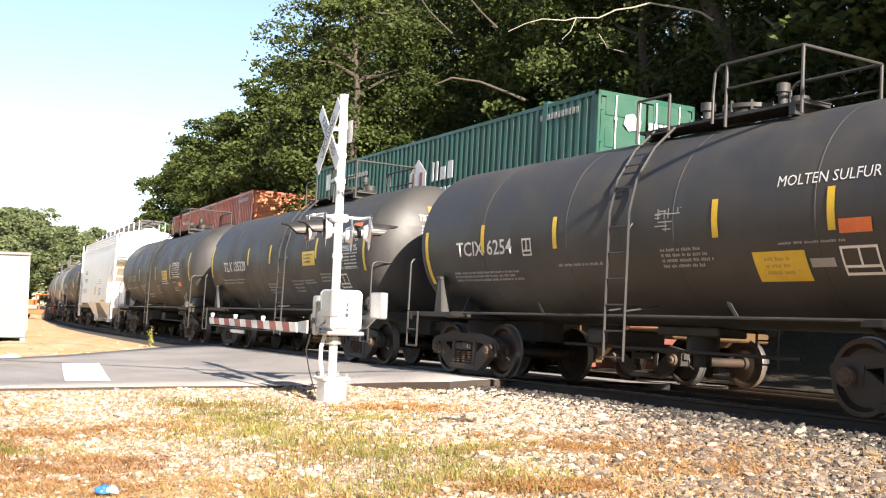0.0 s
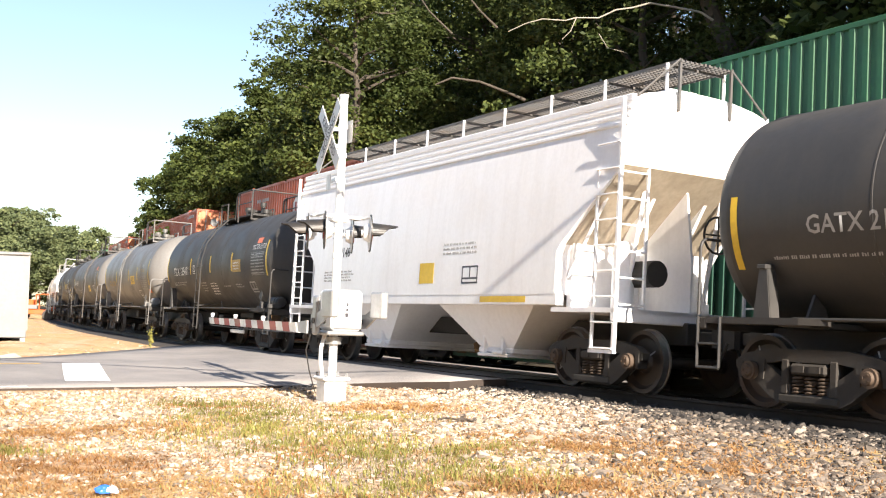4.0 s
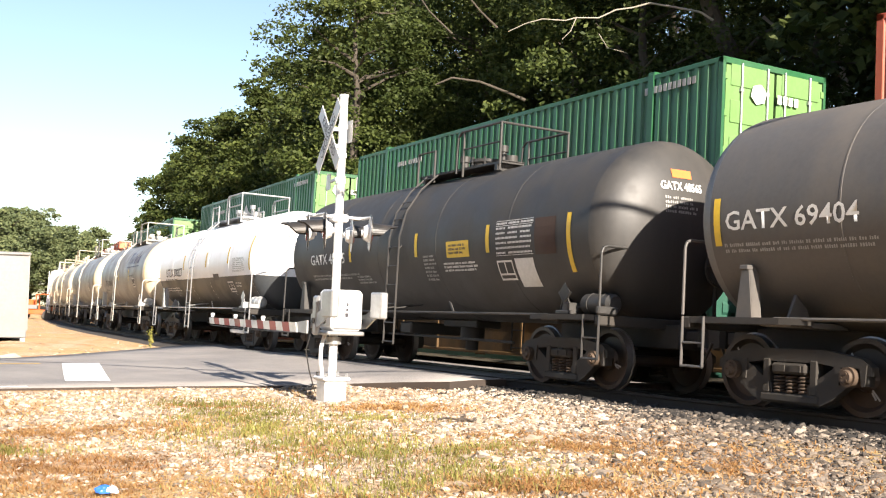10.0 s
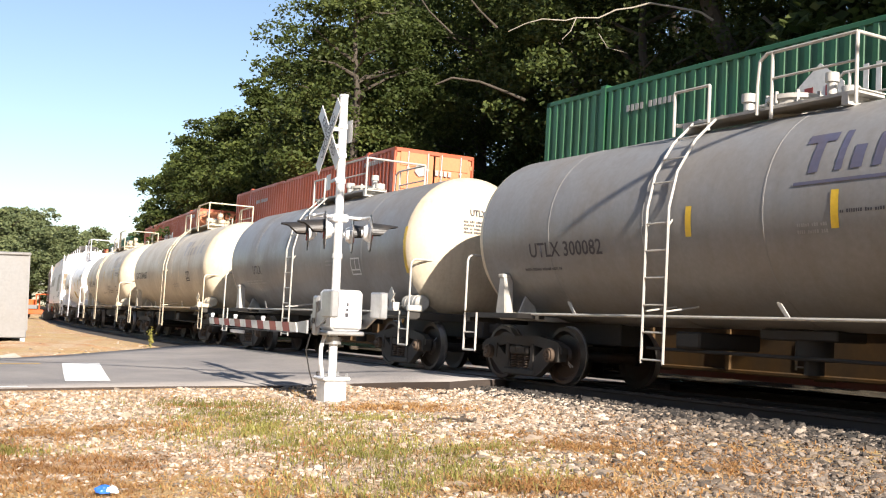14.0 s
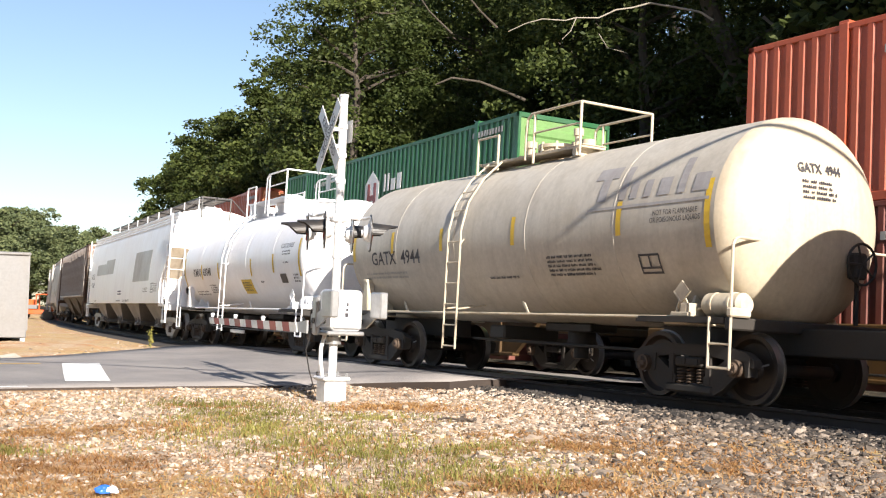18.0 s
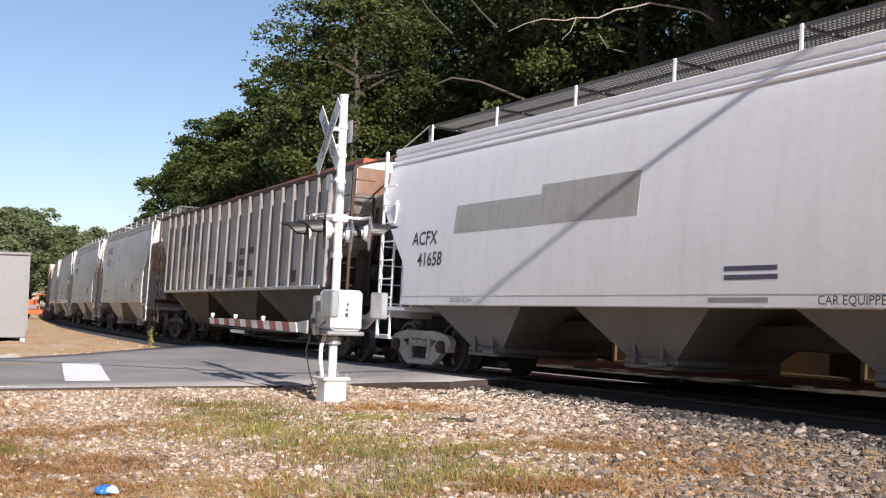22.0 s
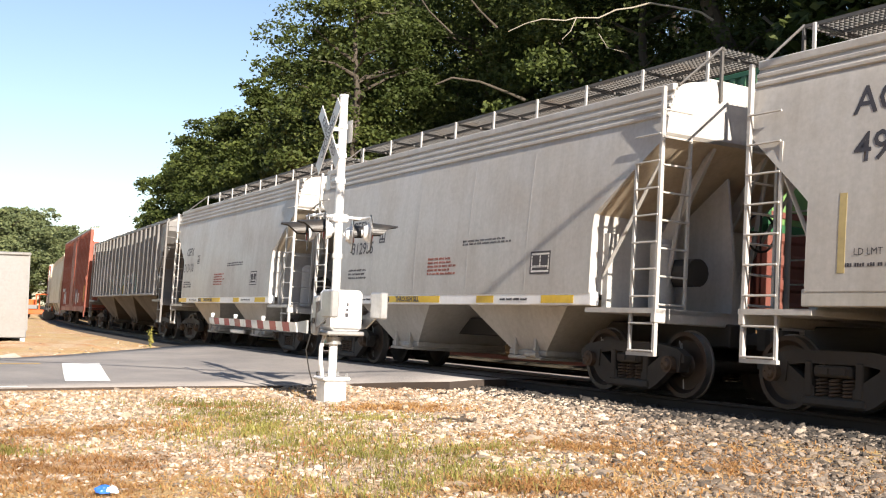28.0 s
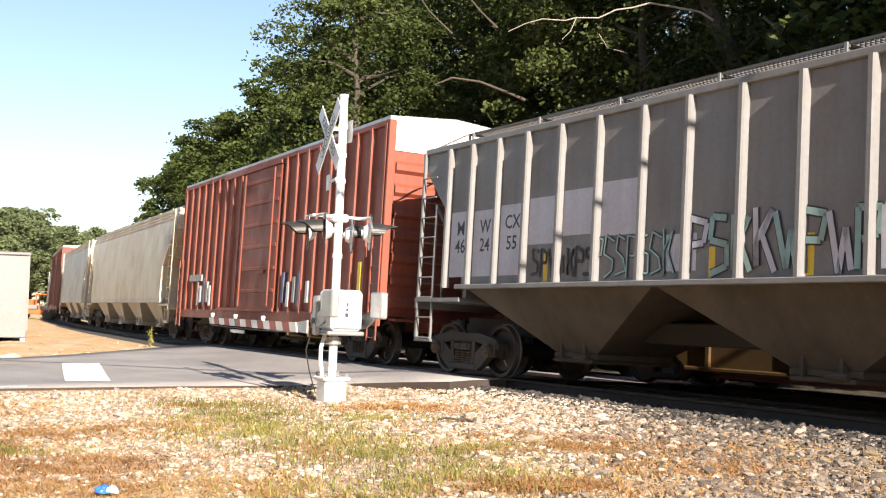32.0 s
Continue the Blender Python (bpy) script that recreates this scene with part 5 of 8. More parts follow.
    mb.box(-h + 1.2, h - 1.2, -0.3, 0.3, 0.72, 1.0, 0.02)
    for i in range(6):
        x = -h + 2.5 + (2 * h - 5) * i / 5
        mb.box(x - 0.06, x + 0.06, -1.35, 1.35, 0.82, 0.99)
    part("underframe", mb, M["steel"], car)
    tx = h - 1.9
    for e in (1, -1):
        add_truck(car, e * tx)
    add_couplers(car, length / 2)
    for words, x, z, size, mat, *more in letters:
        put("lettering", text_mesh(words, size, M[mat], None, *more), body, pose(x, w + 0.095, z))
    for name2, x0, x1, z0, z1, mat in plates:
        mb = MB()
        mb.box(x0, x1, w, w + 0.094, z0, z1)
        part(name2, mb, M[mat], body)
    return runs(car, sigma_left - length / 2 + 0.8, tx, 1)


# ---------------------------------------------------------------- containers and well cars
CL, CW, CH = 16.15, 2.59, 2.90


def container_side(mat, side, hgt=CH, ln=CL):
    """Corrugated side sheet between its rails, with the posts at the 40-foot lifting points."""
    mb = MB()
    y = side * (CW / 2)
    k, n = len(mb.v), 58
    x0, x1 = -ln / 2 + 0.14, ln / 2 - 0.14
    p = (x1 - x0) / n
    xs = []
    for i in range(n):
        a = x0 + i * p
        xs += [(a, -0.004), (a + p * 0.38, -0.004), (a + p * 0.5, -0.045), (a + p * 0.88, -0.045)]
    xs.append((x1, -0.004))
    for x, d in xs:
        for z in (0.14, hgt - 0.09):
            mb.v.append((x, y + side * d, z))
    for i in range(len(xs) - 1):
        a = k + 2 * i
        mb.f.append((a, a + 2, a + 3, a + 1))
    return mb.mesh("side_wall", mat)


def container_frame(mat, hgt=CH, ln=CL):
    mb = MB()
    X, Y = ln / 2, CW / 2
    for side in (1, -1):
        for z0, z1 in ((0.0, 0.15), (hgt - 0.10, hgt)):
            a, b = side * Y, side * (Y - 0.07)
            mb.box(-X, X, min(a, b), max(a, b), z0, z1, 0.012)
        for x in (-X + 0.07, X - 0.07):
            mb.box(x - 0.07, x + 0.07, side * Y - 0.07 if side > 0 else side * Y, side * Y if side > 0 else side * Y + 0.07, 0, hgt, 0.01)
        for x in (-6.03, 6.03):
            mb.box(x - 0.09, x + 0.09, side * Y - 0.08 if side > 0 else side * Y - 0.012, side * Y + 0.012 if side > 0 else side * Y + 0.08, 0.02, hgt + 0.02, 0.01)
            mb.box(x - 0.1, x + 0.1, min(side * Y, side * (Y - 0.17)), max(side * Y, side * (Y - 0.17)), hgt - 0.02, hgt + 0.06, 0.01)
    for e in (1, -1):
        for z0, z1 in ((0.0, 0.15), (hgt - 0.12, hgt)):
            mb.box(e * X - 0.1 if e > 0 else e * X, e * X if e > 0 else e * X + 0.1, -Y, Y, z0, z1, 0.01)
    return mb.mesh("frame", mat)


def container_roof(mat, hgt=CH, ln=CL):
    mb = MB()
    mb.box(-ln / 2 + 0.05, ln / 2 - 0.05, -CW / 2 + 0.04, CW / 2 - 0.04, hgt - 0.08, hgt - 0.02)
    mb.box(-ln / 2 + 0.05, ln / 2 - 0.05, -CW / 2 + 0.04, CW / 2 - 0.04, 0.06, 0.14)
    return mb.mesh("roof", mat)


def container_door(mat, hgt=CH, ln=CL):
    """Door leaf seen from the end, at -x: panel, hinges."""
    mb = MB()
    x = -ln / 2 + 0.02
    mb.box(x, x + 0.05, 0.03, CW / 2 - 0.09, 0.16, hgt - 0.14)
    for i in range(4):
        z = 0.35 + i * 0.68
        mb.box(x - 0.018, x, 0.16, CW / 2 - 0.2, z, z + 0.42, 0.01)
        mb.box(x - 0.02, x + 0.01, CW / 2 - 0.13, CW / 2 - 0.05, z + 0.1, z + 0.22)
    return mb.mesh("door", mat)


def door_bars(mat, hgt=CH, ln=CL):
    mb = MB()
    for y in (0.22, 0.85):
        mb.cyl((-ln / 2 - 0.02, y, 0.1), (-ln / 2 - 0.02, y, hgt - 0.08), 0.02, 8)
        for z in (0.5, 1.4, 2.3):
            mb.box(-ln / 2 - 0.03, -ln / 2 + 0.02, y - 0.04, y + 0.04, z, z + 0.07)
    mb.box(-ln / 2 - 0.045, -ln / 2 - 0.03, 0.22, 0.6, 1.2, 1.24)
    return mb.mesh("lock_bar", mat)


def end_wall(mat, hgt=CH, ln=CL, e=1):
    mb = MB()
    x = e * (ln / 2 - 0.03)
    mb.box(min(x, x - e * 0.03), max(x, x - e * 0.03), -CW / 2 + 0.08, CW / 2 - 0.08, 0.14, hgt - 0.1)
    for i in range(6):
        z = 0.42 + i * 0.41
        mb.prism([(x, z - 0.12), (x + e * 0.03, z - 0.07), (x + e * 0.03, z + 0.07), (x, z + 0.12)], "y", -CW / 2 + 0.2, CW / 2 - 0.2)
    return mb.mesh("end_wall", mat)


def container(mat_name, sigma_right, z0, label, emblem=0, doors=True, group="upper containers"):
    c = thing("container", label, "container", group)
    m = M[mat_name]
    # ends and doors take the sun-lightened copy of the side paint
    me_ = M[{"orange_box": "orange_lit_end", "green_box": "green_lit_end"}.get(mat_name, mat_name)]
    P = pose(0, 0, z0)
    put("frame", shared("cf" + mat_name, lambda: container_frame(m)), c, P)
    for side in (1, -1):
        put("side_wall", shared(f"cs{mat_name}{side}", lambda: container_side(m, side)), c, P)
    put("roof", shared("cr" + mat_name, lambda: container_roof(m)), c, P)
    if doors:
        for side in (1, -1):
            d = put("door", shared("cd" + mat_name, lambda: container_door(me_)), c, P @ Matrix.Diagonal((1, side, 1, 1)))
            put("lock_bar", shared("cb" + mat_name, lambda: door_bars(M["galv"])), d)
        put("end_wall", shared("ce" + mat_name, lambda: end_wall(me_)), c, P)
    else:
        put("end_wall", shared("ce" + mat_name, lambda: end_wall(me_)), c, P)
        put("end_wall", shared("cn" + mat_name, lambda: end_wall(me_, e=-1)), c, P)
    # small pale emblem and number plates as plain shapes
    if emblem:
        mb = MB()
        y = CW / 2 + 0.004
        x = 0.3
        mb.prism([(x - 0.5, 1.08), (x, 0.72), (x + 0.5, 1.08), (x + 0.5, 1.98), (x, 2.36), (x - 0.5, 1.98)], "y", y - 0.004, y + 0.004)
        part("emblem", mb, M["mark"], c, "pale house-shaped emblem", m=P)
        mb = MB()
        for x2 in (x - 0.22, x + 0.22):
            mb.box(x2 - 0.09, x2 + 0.09, y + 0.001, y + 0.010, 1.12, 1.98)
        mb.box(x - 0.2, x + 0.2, y + 0.001, y + 0.010, 1.45, 1.62)
        part("emblem_inlay", mb, M["red_mark"], c, m=P)
        mb = MB()
        for x2, w, hh in ((-0.62, 0.1, 0.52), (-0.86, 0.1, 0.52), (-1.2, 0.28, 0.34), (-1.6, 0.28, 0.46)):
            mb.box(x2 - w / 2, x2 + w / 2, y, y + 0.008, 1.66, 1.66 + hh)
        for i in range(6):
            xx = -0.62 - i * 0.24
            mb.box(xx - 0.08, xx + 0.08, y, y + 0.008, 1.28, 1.46)
        part("emblem_lettering", mb, M["mark"], c, m=P)
    mb = MB()
    y = CW / 2 + 0.004
    for i in range(10):
        xx = 5.2 - i * 0.14 - (0.12 if i > 3 else 0)
        mb.box(xx - 0.045, xx + 0.045, y - 0.003, y + 0.004, hgt_num - 0.065, hgt_num + 0.065)
    for i in range(11):
        xx = -5.9 - i * 0.14
        mb.box(xx - 0.045, xx + 0.045, y - 0.003, y + 0.004, 2.52, 2.66)
    part("number_bars", mb, M["faint"], c, m=P)
    if doors:
        mb = MB()
        x = -CL / 2 - 0.004
        mb.cyl((x - 0.03, 0.45, 2.3), (x - 0.024, 0.45, 2.3), 0.2, 6)
        for i in range(4):
            mb.box(x - 0.03, x - 0.024, -0.12 - i * 0.14, -0.02 - i * 0.14, 2.2, 2.36)
        part("door_emblem", mb, M["faint"] if mat_name == "orange_box" else M["mark"], c, m=P)
    return runs(c, sigma_right + CL / 2, 6.5, 2)


hgt_num = 2.35


def well_car(sigma_right):
    """A yellow well car: two deep side girders, end platforms and trucks, with the lower box between them."""
    w = thing("well_car", "dirty yellow steel well car, darkened for shade, carrying containers", "well car", "well cars")
    mb = MB()
    for side in (1, -1):
        y = side * 1.42
        mb.prism([(-8.6, 0.36), (8.6, 0.36), (9.4, 0.95), (9.6, 1.15), (-9.6, 1.15), (-9.4, 0.95)], "y", y - 0.05, y + 0.05)
    part("side_girder", mb, M["yellow_car"], w)
    mb = MB()
    for side in (1, -1):
        y = side * 1.42
        mb.box(-9.6, 9.6, y - 0.09, y + 0.09, 1.1, 1.2, 0.02)
        mb.box(-8.6, 8.6, y - 0.09, y + 0.09, 0.3, 0.38, 0.02)
        for i in range(9):
            x = -8.0 + 2 * i
            mb.box(x - 0.04, x + 0.04, y - 0.11, y + 0.11, 0.36, 1.12)
    part("stiffener", mb, M["yellow_car"], w)
    mb = MB()
    for i in range(5):
        x = -7.6 + 3.8 * i
        mb.box(x - 0.2, x + 0.2, -1.4, 1.4, 0.27, 0.36)
    for e in (1, -1):
        mb.box(min(e * 8.7, e * 10.6), max(e * 8.7, e * 10.6), -1.2, 1.2, 0.86, 1.05, 0.03)
    part("floor_beam", mb, M["yellow_car"], w)
    for e in (-1, 1):
        add_truck(w, e * 9.6, False)
    return runs(w, sigma_right + CL / 2, 9.6, 2)

# ---------------------------------------------------------------- the near train
LEFT = dict(a=-117.2, b=-103.3, c=-88.85, d=-74.5, e=-61.3, f=-47.5, g=-33.75, h=-19.4, i=-5.3, j=8.56, k=22.45, l=36.4, m=50.9, n=64.9,
            o=86.54, p=105.8, q=119.3, r=132.8, s=146.25, t=159.5, u=178.9, v=196.2, w=217.5, x=235.6, y=253.4, z=271.5)


def span(k0, k1, e0, e1):
    """Coupled length of the car between two far ends, with the overhang past each end."""
    return (LEFT[k1] + e1) - (LEFT[k0] + e0)


def st(xa, xb, za, zb, mat="faint"):
    return ("stencil", xa, xb, za, zb, mat)


def ob(xa, xb, za, zb, mat="mark"):
    return ("outline_box", xa, xb, za, zb, mat)


def pl(name, xa, xb, za, zb, mat):
    return (name, xa, xb, za, zb, mat)


TK, HP, BX = 1.25, 0.9, 0.8
tank_car("tank_car", LEFT["a"], 14.0, "black", label="black sulfur tank car with white lettering and yellow strips", ladder_x=-0.1,
         letters=[("TCIX 6254", 3.65, 2.19, 0.25, "mark", 1.12), ("MOLTEN SULFUR", -3.72, 2.73, 0.14, "mark"), ("C", 2.33, 2.15, 0.09, "mark"), ("2448", -4.13, 2.15, 0.1, "boxcar")],
         strips=[(3.66, 2.36, 0.48), (1.55, 2.36, 0.49), (-1.95, 2.36, 0.49), (-3.81, 2.36, 0.5), (5.62, 2.1, 0.94), (-5.5, 2.3, 0.94)],
         plates=[pl("placard", -4.36, -3.91, 2.07, 2.23, "orange_tag"), pl("plate", -3.36, -2.53, 1.56, 1.91, "yellow"), st(-3.2, -2.7, 1.62, 1.86, "gold_mark"), ob(-4.39, -3.87, 1.61, 1.93), pl("label", -3.77, -3.41, 1.71, 1.81, "faint"),
                 ob(2.2, 2.46, 2.03, 2.31), st(2.42, 4.76, 1.65, 1.83), st(0.43, 1.54, 1.82, 1.9), st(-1.88, -0.86, 1.75, 2.03), st(-4.04, -2.98, 1.97, 2.02), ("scribble", -1.4, -0.8, 2.2, 2.55, "faint")])
tank_car("tank_car", LEFT["b"], span("a", "b", TK, TK), "black", label="black sulfur tank car with white number and yellow plate", ladder_x=-0.7,
         letters=[("TILX 135320", 3.42, 2.24, 0.27, "mark", 0.98), ("MOLTEN SULFUR", -4.7, 2.62, 0.12, "mark", 0.8), ("2448", -5.0, 2.9, 0.1, "boxcar")],
         strips=[(2.2, 2.49, 0.45), (0.41, 2.49, 0.48), (-2.81, 2.51, 0.47), (5.6, 2.45, 0.91), (-5.55, 2.4, 0.92)],
         plates=[pl("plate", -2.74, -1.94, 2.13, 2.46, "yellow"), st(-2.62, -2.06, 2.18, 2.42, "dark_mark"), st(2.25, 4.61, 1.77, 1.94), st(0.13, 0.87, 1.5, 1.77), st(-1.83, -1.04, 1.52, 1.83), st(-2.66, -1.86, 1.71, 1.82), st(-3.81, -2.97, 1.73, 1.95),
                 ("ruled_panel", -5.2, -4.1, 2.0, 2.5, "mark"), pl("placard", -5.25, -4.75, 2.82, 2.98, "orange_tag"), ob(-4.5, -4.0, 1.6, 1.9)])
tank_car("tank_car", LEFT["c"], span("b", "c", TK, TK), "black", label="matt black tank car with faded number and white data panel", ladder_x=0.22,
         letters=[("GATX 21819", 3.93, 2.18, 0.22, "faint", 0.95), ("MOLTEN", -4.78, 2.56, 0.1, "mark", 0.8), ("SULFUR", -4.78, 2.43, 0.1, "mark", 0.8)],
         strips=[(2.44, 2.3, 0.45), (-0.56, 2.3, 0.47), (-3.0, 2.3, 0.48), (5.85, 2.15, 0.89), (-5.75, 2.4, 0.9)],
         plates=[pl("plate", -2.52, -1.7, 2.05, 2.36, "yellow"), st(-2.45, -1.78, 2.1, 2.32, "dark_mark"), ("ruled_panel", -4.4, -3.29, 2.08, 2.59, "mark"), pl("placard", -4.41, -4.01, 1.8, 1.93, "orange_tag"), ob(-3.77, -3.22, 1.66, 1.96, "faint"),
                 st(3.0, 5.28, 1.78, 1.88), st(1.37, 2.38, 1.58, 1.93), st(-2.61, -1.51, 1.88, 2.04, "mark"), st(0.62, 1.4, 1.46, 1.63, "mark"), st(-1.1, -0.46, 1.59, 1.9), pl("placard_board", -5.05, -4.5, 2.37, 2.68, "grime")])
hopper_car("covered_hopper", LEFT["d"], span("c", "d", TK, HP), "white", label="white smooth-sided covered hopper car", bays=2, chute="white", sill="white", bands=3, rust="white", slope=(1.0, 0.7),
           letters=[("SHPX", 3.57, 2.73, 0.2, "dark_mark"), ("433148", 3.31, 2.32, 0.2, "dark_mark")],
           plates=[pl("plate", -0.91, -0.36, 1.61, 1.99, "yellow"), ob(-2.49, -1.95, 1.59, 1.9, "dark_mark"), st(-2.55, -1.23, 2.1, 2.34, "faint"), st(2.6, 4.2, 1.7, 1.95, "faint"), pl("sill_mark", -4.0, -2.6, 1.27, 1.37, "yellow")])
tank_car("tank_car", LEFT["e"], span("d", "e", HP, TK), "black", label="black sulfur tank car with a white data panel", note=True, ladder_x=1.07,
         letters=[("TILX 135471", 3.6, 2.25, 0.26, "mark", 1.0), ("MOLTEN SULFUR", -4.62, 2.73, 0.14, "mark", 0.75), ("2448", -4.53, 2.9, 0.09, "boxcar"), ("C", 1.95, 2.28, 0.09, "mark")],
         strips=[(2.37, 2.4, 0.5), (0.06, 2.4, 0.5), (-2.2, 2.4, 0.52), (-5.33, 2.42, 0.92), (5.45, 2.35, 0.8)],
         plates=[pl("plate", -3.07, -2.26, 2.11, 2.45, "gold_mark"), st(-2.98, -2.35, 2.16, 2.4, "mark"), pl("placard", -4.74, -4.33, 2.83, 2.98, "orange_tag"), ("ruled_panel", -5.15, -4.0, 2.0, 2.58, "faint"), st(2.95, 4.67, 1.81, 1.95), st(-0.42, 0.32, 1.5, 1.87, "mark"),
                 st(-1.79, -1.03, 1.71, 1.77), st(-3.06, -2.29, 1.68, 1.8), ob(-4.11, -3.63, 1.55, 1.83, "faint"), ob(1.82, 2.08, 2.15, 2.42), st(0.7, 1.3, 1.6, 1.9)])
tank_car("tank_car", LEFT["f"], span("e", "f", TK, TK), "ash", label="ash grey tank car with ochre lettering", cut=0.7, inset=0.75, porch=0.7, ladder_x=0.98,
         letters=[("UTLX 61194", 3.47, 2.06, 0.23, "gold_mark", 0.95), ("MOLTEN SULFUR", -3.7, 2.46, 0.11, "gold_mark", 0.8), ("HOT", -3.68, 2.62, 0.1, "mark")],
         strips=[(2.42, 2.35, 0.47), (-0.57, 2.35, 0.45), (-2.5, 2.37, 0.48), (-4.78, 2.38, 0.95), (5.5, 2.3, 0.9)],
         plates=[pl("plate", -1.89, -1.05, 1.98, 2.3, "yellow"), st(-1.8, -1.15, 2.03, 2.26, "dark_mark"), ob(-2.77, -2.27, 1.46, 1.74), ("ruled_panel", -4.34, -3.17, 1.75, 2.26, "faint"), pl("placard", -4.86, -4.43, 1.62, 1.75, "orange_tag"), st(-1.58, -1.0, 1.75, 1.94, "dark_mark"), st(2.96, 4.67, 1.7, 1.82)])
tank_car("tank_car", LEFT["g"], span("f", "g", TK, TK), "charcoal", head="ash", label="dark grey sulfur tank car with beige ends", ladder_x=-0.5,
         letters=[("GATX 69404", 4.35, 2.29, 0.24, "mark", 1.1), ("MOLTEN", -3.45, 2.08, 0.11, "mark"), ("SULFUR", -3.45, 1.93, 0.11, "mark"), ("2448", -4.63, 2.9, 0.1, "boxcar"), ("NON-FLAMMABLE LIQUIDS ONLY", -4.62, 2.72, 0.062, "mark", 0.85)],
         strips=[(-5.31, 2.45, 0.93), (5.5, 2.3, 0.6)],
         plates=[pl("placard", -4.88, -4.38, 2.81, 2.98, "orange_tag"), pl("plate", -2.23, -1.4, 1.82, 2.12, "yellow"), st(-2.15, -1.5, 1.87, 2.08, "dark_mark"), ob(-4.25, -3.8, 1.8, 2.11), st(-5.12, -4.16, 2.13, 2.64), st(0.09, 0.84, 1.82, 2.1), st(2.88, 5.4, 1.9, 2.04), ("scribble", 1.39, 2.67, 1.63, 2.05, "mark")])
tank_car("tank_car", LEFT["h"], span("g", "h", TK, TK), "black", label="black tank car with white placards and papers", ladder_x=0.4,
         letters=[("GATX 48565", 3.91, 2.22, 0.23, "mark", 1.1), ("MOLTEN", -4.78, 2.36, 0.11, "mark", 0.8), ("SULFUR", -4.78, 2.22, 0.11, "mark", 0.8)],
         strips=[(2.65, 2.36, 0.46), (-0.41, 2.36, 0.45), (-3.05, 2.36, 0.47), (-5.43, 2.2, 0.9)],
         plates=[pl("plate", -2.42, -1.61, 2.08, 2.37, "yellow"), st(-2.35, -1.7, 2.13, 2.33, "dark_mark"), ("ruled_panel", -4.44, -3.31, 2.06, 2.63, "mark"), pl("placard_board", -5.08, -4.5, 2.04, 2.62, "rust"), pl("paper_notice", -4.4, -3.85, 1.55, 2.0, "mark"), ob(-3.77, -3.29, 1.66, 1.98),
                 st(-2.68, -1.45, 1.83, 2.01, "mark"), st(1.6, 2.45, 1.67, 1.85), st(-1.2, -0.69, 1.68, 2.17), st(2.27, 4.85, 1.77, 1.91)])
tank_car("tank_car", LEFT["i"], span("h", "i", TK, TK), "white", band="slate", label="white tank car with a dark slate lower half", note=True, cut=0.95, inset=0.75, ladder_x=1.2, trim="galv",
         letters=[("UTLX 300227", 3.72, 2.23, 0.27, "dark_mark", 1.0)],
         strips=[(2.41, 2.55, 0.47), (-0.36, 2.55, 0.45), (-2.74, 2.6, 0.48), (-4.81, 2.6, 0.93)],
         plates=[ob(-3.01, -2.49, 1.57, 1.86), pl("label", -1.72, -1.13, 1.92, 2.1, "dark_mark"), ("ruled_panel", -4.33, -3.2, 2.12, 2.5, "faint"), st(2.96, 5.5, 1.63, 1.78, "mark"), st(-3.88, -3.23, 1.69, 1.85, "mark"), st(3.2, 4.9, 2.0, 2.06, "dark_mark")])
tank_car("tank_car", LEFT["j"], span("i", "j", TK, TK), "grey", head="cream", label="grey tank car with cream ends and an indigo emblem", cut=0.75, inset=0.75, ladder_x=1.14, trim="pale",
         letters=[("UTLX 300082", 3.38, 2.09, 0.23, "dark_mark", 1.0)],
         strips=[(0.61, 2.35, 0.4), (-1.78, 2.35, 0.44), (-5.3, 2.3, 0.9)],
         plates=[pl("emblem_block", -1.62, -1.18, 3.18, 3.29, "blue_mark"), pl("emblem_block", -1.48, -1.34, 2.80, 3.18, "blue_mark"), pl("emblem_block", -1.82, -1.72, 2.80, 3.29, "blue_mark"), pl("emblem_block", -2.10, -1.94, 2.80, 3.08, "blue_mark"), pl("emblem_block", -2.36, -2.24, 2.80, 3.20, "blue_mark"), pl("emblem_block", -2.88, -2.52, 2.80, 3.10, "blue_mark"), pl("emblem_block", -3.14, -3.02, 2.80, 3.29, "blue_mark"), pl("emblem_block", -3.68, -3.30, 2.80, 3.10, "blue_mark"), pl("emblem_line", -3.95, -1.15, 2.66, 2.7, "blue_mark"),
                 pl("label", -3.06, -2.67, 1.9, 2.18, "dark_mark"), ob(-3.1, -2.63, 1.86, 2.22), st(3.5, 4.51, 1.77, 1.86, "dark_mark"), st(-1.78, -1.23, 2.07, 2.23), st(-2.92, -1.86, 2.27, 2.36, "dark_mark")])
tank_car("tank_car", LEFT["k"], span("j", "k", TK, TK), "grey", head="cream", label="grey tank car with cream ends and small stencils", cut=0.4, inset=0.75, ladder_x=0.9, trim="pale",
         letters=[("UTLX", 3.6, 2.1, 0.22, "dark_mark", 0.85)], strips=[(-5.3, 2.3, 0.9)], plates=[ob(-3.1, -2.63, 1.86, 2.22), st(-1.78, -1.23, 2.07, 2.23), st(3.0, 4.6, 1.75, 1.87)])
